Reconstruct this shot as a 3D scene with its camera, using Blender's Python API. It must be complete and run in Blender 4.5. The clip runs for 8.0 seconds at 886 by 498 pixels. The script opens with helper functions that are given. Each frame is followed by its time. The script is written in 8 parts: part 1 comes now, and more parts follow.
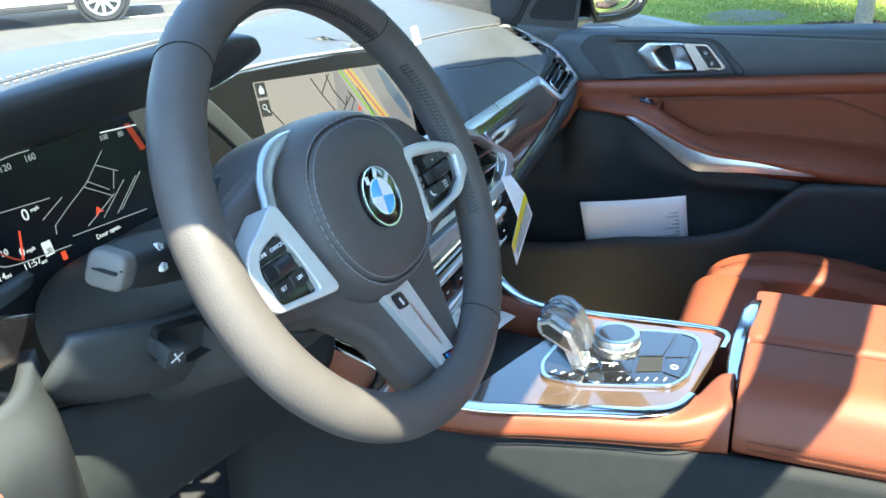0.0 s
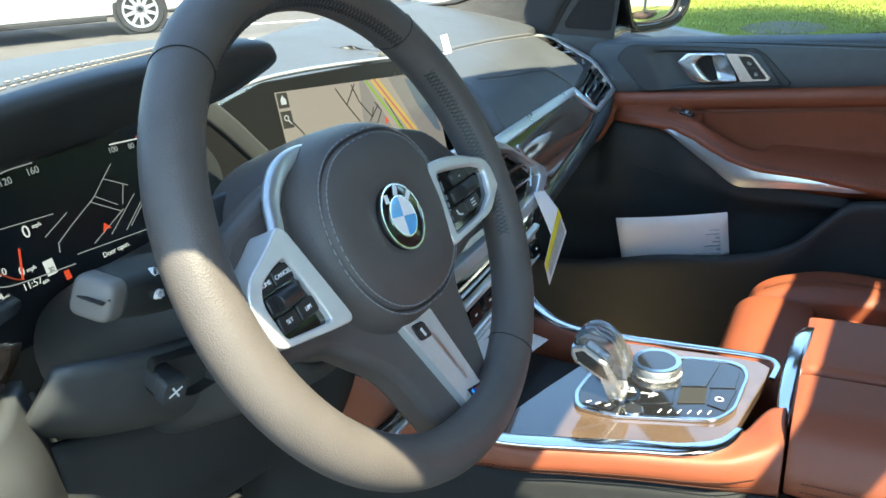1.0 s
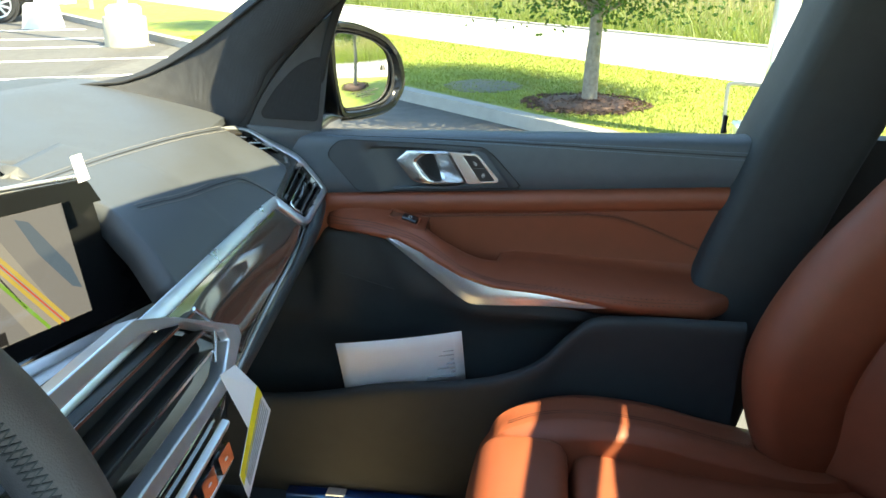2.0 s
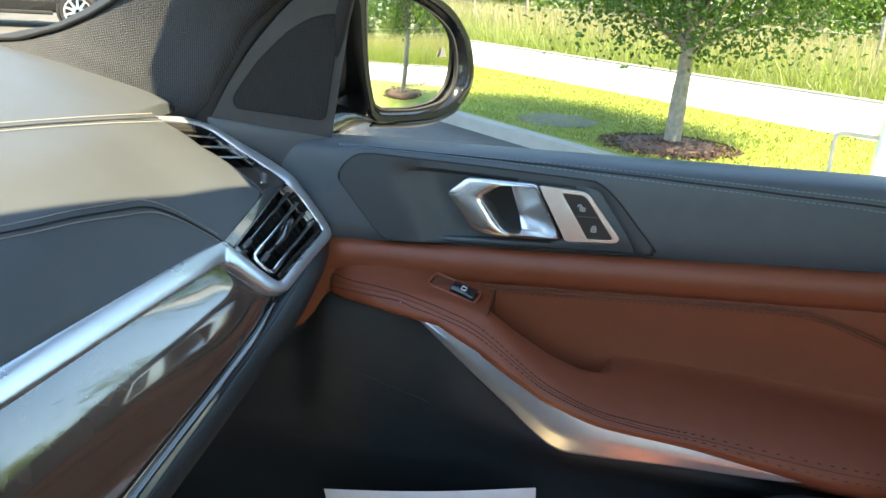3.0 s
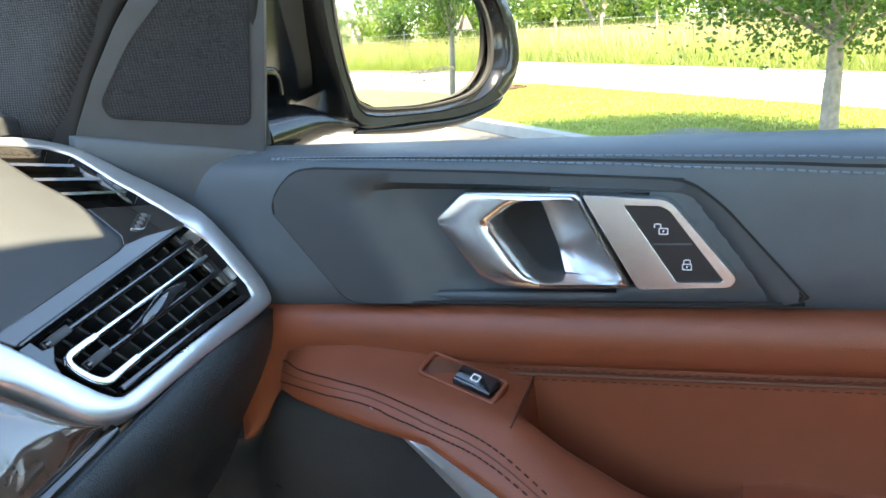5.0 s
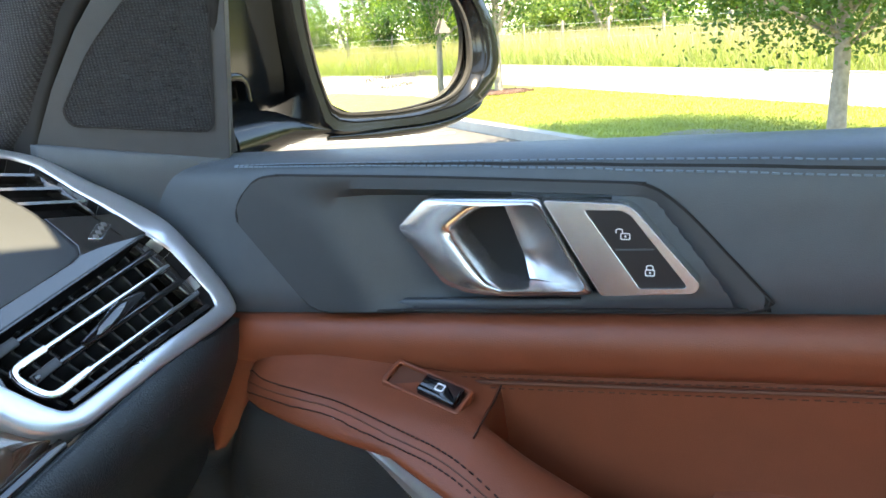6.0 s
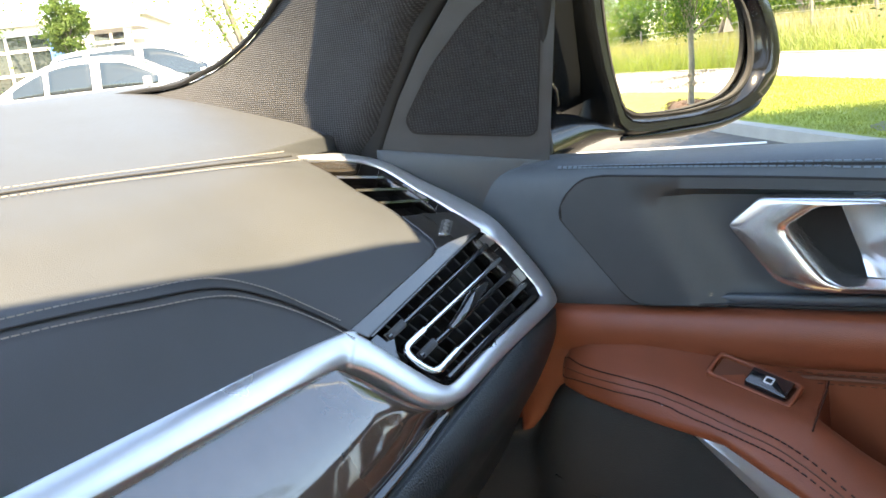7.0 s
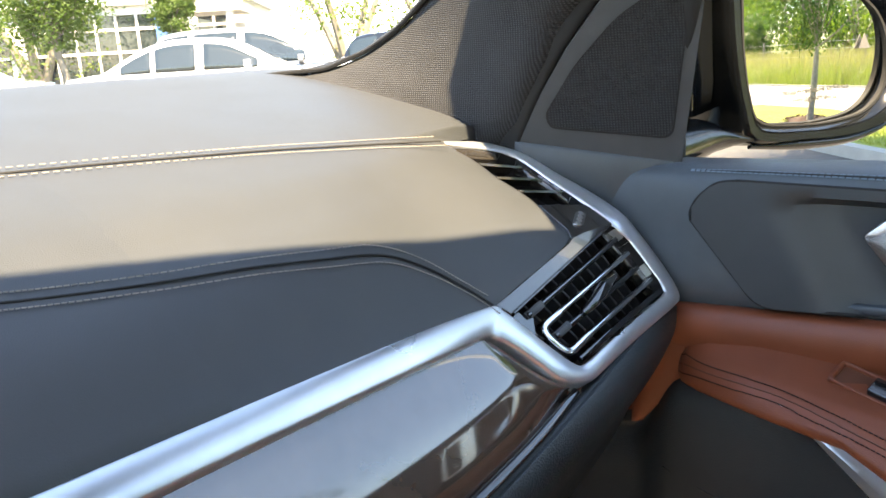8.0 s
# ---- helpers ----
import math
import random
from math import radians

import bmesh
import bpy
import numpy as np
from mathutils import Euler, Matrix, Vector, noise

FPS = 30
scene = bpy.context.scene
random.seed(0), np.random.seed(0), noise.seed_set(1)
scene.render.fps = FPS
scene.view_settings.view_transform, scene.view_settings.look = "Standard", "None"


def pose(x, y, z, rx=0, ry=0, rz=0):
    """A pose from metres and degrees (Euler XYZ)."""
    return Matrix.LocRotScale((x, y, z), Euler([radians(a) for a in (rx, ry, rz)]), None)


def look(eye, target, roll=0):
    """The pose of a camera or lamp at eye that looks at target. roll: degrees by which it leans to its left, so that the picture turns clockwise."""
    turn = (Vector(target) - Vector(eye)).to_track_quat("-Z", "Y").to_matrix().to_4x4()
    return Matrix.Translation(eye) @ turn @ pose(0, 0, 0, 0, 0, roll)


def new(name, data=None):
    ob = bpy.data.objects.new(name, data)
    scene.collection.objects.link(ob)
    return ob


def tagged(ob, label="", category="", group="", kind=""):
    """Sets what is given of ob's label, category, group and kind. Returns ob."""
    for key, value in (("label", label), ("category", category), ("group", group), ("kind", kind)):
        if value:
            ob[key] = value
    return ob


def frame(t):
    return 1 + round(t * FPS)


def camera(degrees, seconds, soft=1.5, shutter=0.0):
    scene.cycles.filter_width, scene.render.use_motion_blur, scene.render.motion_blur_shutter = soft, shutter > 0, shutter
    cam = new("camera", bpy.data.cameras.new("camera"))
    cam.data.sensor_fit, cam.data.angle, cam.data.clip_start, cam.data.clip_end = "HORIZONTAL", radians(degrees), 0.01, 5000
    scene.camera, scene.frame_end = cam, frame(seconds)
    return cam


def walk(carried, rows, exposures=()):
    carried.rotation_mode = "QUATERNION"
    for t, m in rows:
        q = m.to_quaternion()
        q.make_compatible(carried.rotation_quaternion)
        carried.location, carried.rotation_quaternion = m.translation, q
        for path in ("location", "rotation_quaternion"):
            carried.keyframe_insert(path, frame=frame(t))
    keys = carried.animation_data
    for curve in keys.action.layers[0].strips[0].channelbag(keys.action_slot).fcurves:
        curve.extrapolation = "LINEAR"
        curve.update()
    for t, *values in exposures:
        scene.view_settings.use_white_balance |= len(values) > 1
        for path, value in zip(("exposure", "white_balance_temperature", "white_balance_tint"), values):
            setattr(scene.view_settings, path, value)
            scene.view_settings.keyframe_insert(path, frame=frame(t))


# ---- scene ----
from mathutils.bvhtree import BVHTree

cam = camera(56.24, 8.0, soft=1.6)
PATH = [
    (0, (-0.8568, -0.3356, 1.4028), (-0.0246, 0.0573, 1.0114), -3.54),
    (0.5, (-0.866, -0.3506, 1.405), (-0.0501, 0.0869, 1.0271), -2.62),
    (1, (-0.8083, -0.3169, 1.3903), (0.0129, 0.1121, 1.014), -3.86),
    (1.5, (-0.6897, -0.2611, 1.4077), (0.2023, -0.0037, 1.0361), -4.38),
    (1.7, (-0.6309, -0.2542, 1.4185), (0.2919, -0.0881, 1.0709), -2.69),
    (2.8, (-0.0496, -0.1701, 1.336), (0.8909, -0.0606, 1.0145), 4.11),
    (3, (0.0299, -0.1548, 1.2899), (0.965, 0.0333, 0.9894), 3.52),
    (3.5, (0.2245, -0.1652, 1.2608), (1.141, 0.1337, 0.9951), -1.52),
    (4, (0.3247, -0.182, 1.2073), (1.2504, 0.0862, 0.9407), -1.23),
    (4.5, (0.3301, -0.1735, 1.2052), (1.2474, 0.1248, 0.9415), -1.79),
    (4.7, (0.3414, -0.1733, 1.2133), (1.2412, 0.172, 0.9466), -2.66),
    (5.8, (0.3896, -0.2107, 1.1981), (1.2861, 0.1536, 0.9457), -4.21),
    (6, (0.3795, -0.2022, 1.208), (1.2731, 0.1675, 0.9534), -4.21),
    (6.5, (0.3208, -0.1526, 1.2251), (1.1583, 0.3344, 0.9771), -6.16),
    (7, (0.3076, -0.1387, 1.2261), (1.1004, 0.4211, 0.985), -6.75),
    (7.5, (0.3118, -0.1532, 1.2206), (1.0954, 0.4196, 0.9801), -4.98),
    (8, (0.2584, -0.126, 1.2282), (0.9963, 0.5065, 0.9928), -3.52),
]
walk(cam, [(t, look(e, a, r)) for t, e, a, r in PATH], exposures=[(0, 2.85, 5800, -6), (0.5, 2.5, 6200, -6), (1.0, 2.5, 6400, -6), (1.5, 2.5, 6700, -9), (3, 2.65, 7200, -2), (4, 2.85, 7200, 0), (4.5, 3.2, 7200, 1), (6, 3.1, 7400, 3), (6.5, 3.05, 7700, 6), (8, 2.75, 7900, 8)])

# ---- light: noon sun from behind and the left, clear sky ----
SUN = Vector((0.30, 0.54, -1.0)).normalized()
sky_world = bpy.data.worlds.new("sky")
scene.world = sky_world
sky_world.use_nodes = True
wn = sky_world.node_tree.nodes
st = wn.new("ShaderNodeTexSky")
st.sky_type, st.sun_disc = "NISHITA", False
st.sun_elevation, st.sun_rotation = math.asin(-SUN.z), math.atan2(-SUN.x, -SUN.y)
st.air_density, st.dust_density, st.ozone_density = 1.0, 0.6, 2.0
sky_world.node_tree.links.new(st.outputs[0], wn["Background"].inputs[0])
wn["Background"].inputs[1].default_value = 0.14
sun = new("sun", bpy.data.lights.new("sun", "SUN"))
sun.data.energy, sun.data.angle, sun.data.color = 4.8, radians(0.5), (1.0, 0.84, 0.63)
sun.matrix_world = look((-3, -5.4, 10), Vector((-3, -5.4, 10)) + SUN)


# ---- materials ----
def mat(name, color, rough=0.5, metal=0.0, vary=0.12, scale=30.0, bump=0.0, bscale=400.0, kind="noise", coat=0.0, stain=0.0, spec=0.5, sheen=0.0):
    """Principled surface with colour variation at two scales and a fine relief."""
    m = bpy.data.materials.new(name)
    m.use_nodes = True
    nt = m.node_tree
    b = nt.nodes["Principled BSDF"]
    link = nt.links.new
    b.inputs["Roughness"].default_value, b.inputs["Metallic"].default_value = rough, metal
    b.inputs["Specular IOR Level"].default_value = spec
    b.inputs["Coat Weight"].default_value, b.inputs["Coat Roughness"].default_value = coat, 0.04
    b.inputs["Sheen Weight"].default_value = sheen
    tc = nt.nodes.new("ShaderNodeTexCoord")
    n1, n2 = nt.nodes.new("ShaderNodeTexNoise"), nt.nodes.new("ShaderNodeTexNoise")
    for n, s in ((n1, scale), (n2, scale * 0.12)):
        n.inputs["Scale"].default_value, n.inputs["Detail"].default_value = s, 5
        link(tc.outputs["Object"], n.inputs["Vector"])
    add = nt.nodes.new("ShaderNodeMath")
    add.operation = "ADD"
    link(n1.outputs["Fac"], add.inputs[0])
    link(n2.outputs["Fac"], add.inputs[1])
    mr = nt.nodes.new("ShaderNodeMapRange")
    mr.inputs["From Min"].default_value, mr.inputs["From Max"].default_value = 0.7, 1.3
    mr.inputs["To Min"].default_value, mr.inputs["To Max"].default_value = 1 - vary, 1 + vary
    link(add.outputs[0], mr.inputs["Value"])
    mx = nt.nodes.new("ShaderNodeVectorMath")
    mx.operation = "SCALE"
    mx.inputs[0].default_value = color[:3]
    link(mr.outputs[0], mx.inputs["Scale"])
    link(mx.outputs[0], b.inputs["Base Color"])
    mr2 = nt.nodes.new("ShaderNodeMapRange")
    mr2.inputs["From Min"].default_value, mr2.inputs["From Max"].default_value = 0.3, 0.7
    mr2.inputs["To Min"].default_value, mr2.inputs["To Max"].default_value = max(rough - 0.06 - stain, 0), min(rough + 0.06 + stain, 1)
    link(n2.outputs["Fac"], mr2.inputs["Value"])
    link(mr2.outputs[0], b.inputs["Roughness"])
    if bump:
        if kind == "noise":
            t = nt.nodes.new("ShaderNodeTexNoise")
            t.inputs["Detail"].default_value = 3
            out = t.outputs["Fac"]
        else:
            t = nt.nodes.new("ShaderNodeTexVoronoi")
            out = t.outputs["Distance"]
        t.inputs["Scale"].default_value = bscale
        link(tc.outputs["Object"], t.inputs["Vector"])
        bp = nt.nodes.new("ShaderNodeBump")
        bp.inputs["Strength"].default_value, bp.inputs["Distance"].default_value = bump, 0.001
        link(out, bp.inputs["Height"])
        link(bp.outputs[0], b.inputs["Normal"])
    return m


def glass(name, color=(1, 1, 1), rough=0.0, ior=1.45, mix=0.06):
    """Thin clear pane: mostly transparent with a weak gloss that follows Fresnel."""
    m = bpy.data.materials.new(name)
    m.use_nodes = True
    nt = m.node_tree
    nt.nodes.remove(nt.nodes["Principled BSDF"])
    t, g = nt.nodes.new("ShaderNodeBsdfTransparent"), nt.nodes.new("ShaderNodeBsdfGlossy")
    t.inputs[0].default_value = (*color, 1)
    g.inputs["Roughness"].default_value = rough
    f, mx = nt.nodes.new("ShaderNodeFresnel"), nt.nodes.new("ShaderNodeMixShader")
    f.inputs["IOR"].default_value = ior
    nt.links.new(f.outputs[0], mx.inputs[0])
    nt.links.new(t.outputs[0], mx.inputs[1])
    nt.links.new(g.outputs[0], mx.inputs[2])
    nt.links.new(mx.outputs[0], nt.nodes["Material Output"].inputs[0])
    return m


def glow(name, color, strength):
    m = bpy.data.materials.new(name)
    m.use_nodes = True
    b = m.node_tree.nodes["Principled BSDF"]
    b.inputs["Base Color"].default_value = (0.01, 0.01, 0.01, 1)
    b.inputs["Roughness"].default_value = 0.1
    b.inputs["Emission Color"].default_value = (*color, 1)
    b.inputs["Emission Strength"].default_value = strength
    return m


BLACK_LEATHER = mat("black_leather", (0.066, 0.080, 0.092), 0.48, vary=0.08, scale=60, bump=0.15, bscale=1500, kind="voronoi")
DASH_LEATHER = mat("dash_leather", (0.044, 0.048, 0.052), 0.5, vary=0.05, scale=40, bump=0.14, bscale=1600, kind="voronoi")
WHEEL_LEATHER = mat("wheel_leather", (0.080, 0.071, 0.069), 0.5, vary=0.1, scale=50, bump=0.2, bscale=1100, kind="voronoi")
COGNAC = mat("cognac_leather", (0.208, 0.055, 0.024), 0.5, vary=0.07, scale=35, bump=0.16, bscale=1300, kind="voronoi")
BLACK_PLASTIC = mat("black_plastic", (0.046, 0.051, 0.056), 0.48, vary=0.15, scale=50, bump=0.25, bscale=1300)
SOFT_BLACK = mat("soft_black", (0.024, 0.028, 0.030), 0.65, vary=0.12, scale=40, bump=0.3, bscale=900)
PIANO = mat("piano_black", (0.010, 0.010, 0.011), 0.06, vary=0.1, coat=1.0)
SMOKE = mat("smoked_gloss", (0.030, 0.027, 0.024), 0.12, vary=0.08, coat=1.0)
SCREEN_GLASS = mat("screen_glass", (0.007, 0.0075, 0.008), 0.16, vary=0.05, spec=0.15)
DISPLAY = mat("display_glass", (0.016, 0.018, 0.020), 0.22, vary=0.05, spec=0.5)
# near-black that puts the shade of deep hollows into the colour
HOLLOW_SHADE = mat("hollow_shade_black", (0.004, 0.004, 0.005), 0.8)
ALU = mat("satin_aluminium", (0.68, 0.71, 0.74), 0.33, 0.8, vary=0.05, scale=90)
SPOKE = mat("spoke_metal", (0.66, 0.67, 0.67), 0.34, 0.45, vary=0.05, scale=90)
KEYCAP = mat("key_cap", (0.016, 0.016, 0.018), 0.35, vary=0.08)
BRUSHED = mat("brushed_aluminium", (0.74, 0.74, 0.74), 0.26, 0.95, vary=0.015, scale=40)
CHROME = mat("chrome", (0.75, 0.76, 0.77), 0.1, 1.0, vary=0.03)
FABRIC = mat("pillar_fabric", (0.064, 0.065, 0.069), 0.9, vary=0.12, scale=80)
RUBBER = mat("rubber", (0.012, 0.012, 0.012), 0.8, vary=0.1)
KNEE = mat("knee_leatherette", (0.021, 0.028, 0.031), 0.42, vary=0.12, scale=60, bump=0.35, bscale=900, kind="voronoi")
FLANK = mat("flank_plastic", (0.012, 0.0135, 0.015), 0.7, vary=0.15, scale=60, bump=0.3, bscale=900, spec=0.3)
CARPET = mat("carpet", (0.022, 0.022, 0.024), 0.95, vary=0.3, scale=300, bump=0.8, bscale=900)
PAPER = mat("paper", (0.8, 0.8, 0.82), 0.7, vary=0.02)
YELLOW = mat("yellow_paper", (0.85, 0.72, 0.02), 0.6, vary=0.02)
INK = mat("ink", (0.05, 0.05, 0.06), 0.7)
WHITE = mat("white_print", (0.75, 0.76, 0.78), 0.5, vary=0.02)
BLUE = mat("enamel_blue", (0.02, 0.25, 0.65), 0.15, vary=0.02, coat=1)
RED = mat("red_enamel", (0.6, 0.02, 0.02), 0.3)
WOOD = mat("dark_walnut", (0.085, 0.058, 0.042), 0.1, vary=0.3, scale=25, coat=1.0)
WOOD.node_tree.nodes["Principled BSDF"].inputs["Coat IOR"].default_value = 1.8
LINING = mat("roof_lining", (0.05, 0.05, 0.052), 0.9, vary=0.05, scale=20, bump=0.3, bscale=900)
ASPHALT = mat("asphalt", (0.075, 0.072, 0.068), 0.9, vary=0.25, scale=8, bump=0.6, bscale=60)
ROADMAT = mat("concrete_road", (0.36, 0.345, 0.32), 0.85, vary=0.1, scale=3, bump=0.3, bscale=50)
KERB = mat("kerb_concrete", (0.30, 0.29, 0.27), 0.85, vary=0.15, scale=6, bump=0.4, bscale=60)
GRASS = mat("lawn", (0.19, 0.225, 0.034), 0.9, vary=0.35, scale=5, bump=0.8, bscale=90)
BLADE = mat("grass_blade", (0.20, 0.24, 0.036), 0.7, vary=0.3, scale=3)
FIELD = mat("rough_field", (0.13, 0.155, 0.05), 0.95, vary=0.4, scale=1.5, bump=0.8, bscale=12)
BARK = mat("bark", (0.23, 0.205, 0.165), 0.9, vary=0.35, scale=25, bump=0.8, bscale=45)
MULCH = mat("mulch", (0.07, 0.04, 0.028), 0.95, vary=0.5, scale=40, bump=1.0, bscale=90)
MIRROR_BLACK = mat("mirror_black", (0.006, 0.007, 0.008), 0.16, vary=0.1, spec=0.4)
CARPAINT_BLACK = mat("black_paint", (0.008, 0.009, 0.01), 0.12, vary=0.05, coat=1.0)
CARPAINT_WHITE = mat("white_paint", (0.75, 0.76, 0.77), 0.2, vary=0.02, coat=1.0)
LINE_PAINT = mat("line_paint", (0.75, 0.75, 0.72), 0.8, vary=0.1, scale=12)
CONCRETE = mat("concrete", (0.5, 0.49, 0.46), 0.9, vary=0.12, scale=9, bump=0.4, bscale=40)
TYRE = mat("tyre", (0.015, 0.015, 0.016), 0.85)
CARGLASS = mat("tinted_car_glass", (0.02, 0.03, 0.035), 0.05, vary=0.02, coat=1.0)
HUB_THREAD = mat("grey_thread", (0.22, 0.22, 0.23), 0.8, vary=0.05)
THREAD = mat("pale_thread", (0.24, 0.22, 0.195), 0.8, vary=0.05)
BLUE_THREAD = mat("blue_thread", (0.15, 0.2, 0.25), 0.8, vary=0.05)
DARK_THREAD = mat("dark_thread", (0.05, 0.018, 0.01), 0.8, vary=0.05)
# darker copy of the cognac: shade of seams and tray floor as colour
COGNAC_SHADED = mat("cognac_shaded_copy", (0.11, 0.034, 0.015), 0.6, vary=0.1)
STALK_GREY = mat("grey_plastic", (0.13, 0.125, 0.12), 0.5, vary=0.06)
GRILLE = mat("speaker_mesh", (0.03, 0.032, 0.035), 0.6, vary=0.1, scale=900)
CLEAR = glass("clear_glass", ior=1.25)
TINT = glass("tinted_glass", (0.35, 0.37, 0.36))
MIRROR = mat("mirror_silver", (0.78, 0.8, 0.8), 0.01, 1.0, vary=0.0)


def weave(m, rows, cols, strength, dark):
    """Threads at right angles: relief and darker gaps between them."""
    nt = m.node_tree
    b = nt.nodes["Principled BSDF"]
    tc = nt.nodes.new("ShaderNodeTexCoord")
    waves = []
    for direction, scale in (("Z", rows), ("Y", cols)):
        w = nt.nodes.new("ShaderNodeTexWave")
        w.bands_direction = direction
        w.inputs["Scale"].default_value, w.inputs["Distortion"].default_value, w.inputs["Detail Scale"].default_value = scale, 0.6, 30.0
        nt.links.new(tc.outputs["Object"], w.inputs["Vector"])
        waves.append(w)
    mul = nt.nodes.new("ShaderNodeMath")
    mul.operation = "MULTIPLY"
    nt.links.new(waves[0].outputs["Fac"], mul.inputs[0])
    nt.links.new(waves[1].outputs["Fac"], mul.inputs[1])
    mr = nt.nodes.new("ShaderNodeMapRange")
    mr.inputs["To Min"].default_value, mr.inputs["To Max"].default_value = dark, 1.35
    nt.links.new(mul.outputs[0], mr.inputs["Value"])
    sc = nt.nodes.new("ShaderNodeVectorMath")
    sc.operation = "SCALE"
    nt.links.new(b.inputs["Base Color"].links[0].from_socket, sc.inputs[0])
    nt.links.new(mr.outputs[0], sc.inputs["Scale"])
    nt.links.new(sc.outputs[0], b.inputs["Base Color"])
    bp = nt.nodes.new("ShaderNodeBump")
    bp.inputs["Strength"].default_value, bp.inputs["Distance"].default_value = strength, 0.001
    nt.links.new(mul.outputs[0], bp.inputs["Height"])
    nt.links.new(bp.outputs[0], b.inputs["Normal"])


weave(FABRIC, 210, 150, 0.9, 0.3)
weave(GRILLE, 170, 170, 0.9, 0.3)


# ---- geometry helpers ----
def thing(name, label, category, loc=(0, 0, 0), group="", kind=""):
    e = new(name)
    e.empty_display_size = 0.05
    e.location = loc
    return tagged(e, label, category, group, kind)


CABIN = Vector((0.15, -0.4, 1.3))  # open skins turn their face to here and thicken away from it


def part(name, bm, material, parent=None, label="", smooth=40, bevel=0.0, solid=0.0, segs=2, face=None):
    me = bpy.data.meshes.new(name)
    bmesh.ops.recalc_face_normals(bm, faces=bm.faces)
    if (solid or face) and sum(f.normal.dot(Vector(face) if face else CABIN - f.calc_center_median()) * f.calc_area() for f in bm.faces) < 0:
        bmesh.ops.reverse_faces(bm, faces=bm.faces)
    bm.to_mesh(me)
    bm.free()
    me.materials.append(material)
    if smooth:
        me.shade_smooth()
        me.set_sharp_from_angle(angle=radians(smooth))
    ob = new(name, me)
    if parent:
        ob.parent = parent
        p, off = parent, Vector()
        while p:
            off += p.location
            p = p.parent
        ob.location = -off
        if parent.type == "MESH":
            ob.location = (0, 0, 0)
    if solid:
        md = ob.modifiers.new("solid", "SOLIDIFY")
        md.thickness, md.offset = abs(solid), (1 if solid > 0 else -1)
    if bevel:
        md = ob.modifiers.new("bevel", "BEVEL")
        md.width, md.segments, md.limit_method, md.angle_limit = bevel, segs, "ANGLE", radians(35)
    if label:
        tagged(ob, label)
    return ob


def spline(pts, n, closed=False):
    """Catmull-Rom points through pts, n of them, evenly in the parameter."""
    pts = [Vector(p) for p in pts]
    m = len(pts)
    out = []
    for i in range(n):
        s = i * (m if closed else m - 1) / (n if closed else n - 1)
        k = min(int(s), m - 1 if closed else m - 2)
        f = s - k
        if closed:
            p = [pts[(k + j) % m] for j in (-1, 0, 1, 2)]
        else:
            a, d = pts[max(k - 1, 0)], pts[min(k + 2, m - 1)]
            b, c = pts[k], pts[k + 1]
            if k == 0:
                a = 2 * b - c
            if k + 2 > m - 1:
                d = 2 * c - b
            p = [a, b, c, d]
        out.append(0.5 * ((2 * p[1]) + (p[2] - p[0]) * f + (2 * p[0] - 5 * p[1] + 4 * p[2] - p[3]) * f * f + (3 * p[1] - p[0] - 3 * p[2] + p[3]) * f ** 3))
    return out


def grid(rows, cu=False, cv=False, bm=None):
    """Quads between rows of points."""
    bm = bm or bmesh.new()
    vs = [[bm.verts.new(p) for p in r] for r in rows]
    nr, nc = len(vs), len(vs[0])
    for i in range(nr if cu else nr - 1):
        for j in range(nc if cv else nc - 1):
            q = [vs[i][j], vs[i][(j + 1) % nc], vs[(i + 1) % nr][(j + 1) % nc], vs[(i + 1) % nr][j]]
            bm.faces.new(q)
    return bm


def net(rows, nu, nv):
    """A smooth surface through a net of control points."""
    fine = [spline(r, nv) for r in rows]
    cols = [spline([f[j] for f in fine], nu) for j in range(nv)]
    return grid([[cols[j][i] for j in range(nv)] for i in range(nu)])


def capped(rows, bm=None):
    """A closed skin over rings, with end caps."""
    bm = bm or bmesh.new()
    vs = [[bm.verts.new(p) for p in r] for r in rows]
    nc = len(vs[0])
    for a, b in zip(vs, vs[1:]):
        for j in range(nc):
            bm.faces.new((a[j], a[(j + 1) % nc], b[(j + 1) % nc], b[j]))
    bm.faces.new(vs[0][::-1])
    bm.faces.new(vs[-1])
    return bm


def sweep(path, shape, up=(0, 0, 1), n=24, closed=False, smooth=True, scales=None, bm=None):
    """A flat section, (right, up) pairs, carried along a path; scales: width factors along it."""
    ps = spline(path, n, closed) if smooth else [Vector(p) for p in path]
    up, rows = Vector(up), []
    m = len(ps)
    for i, p in enumerate(ps):
        a, b = (ps[i - 1], ps[(i + 1) % m]) if closed else (ps[max(i - 1, 0)], ps[min(i + 1, m - 1)])
        t = (b - a).normalized()
        r = t.cross(up).normalized()
        u = r.cross(t)
        k = 1.0
        if scales:
            s = i / (m - 1) * (len(scales) - 1)
            j = min(int(s), len(scales) - 2)
            k = scales[j] * (1 - s + j) + scales[j + 1] * (s - j)
        rows.append([p + r * x * k + u * y * k for x, y in shape])
    if closed:
        return grid(rows, True, True, bm)
    return capped(rows, bm)


def ring(r, n=12, ry=None):
    return [(r * math.cos(2 * math.pi * i / n), (ry or r) * math.sin(2 * math.pi * i / n)) for i in range(n)]


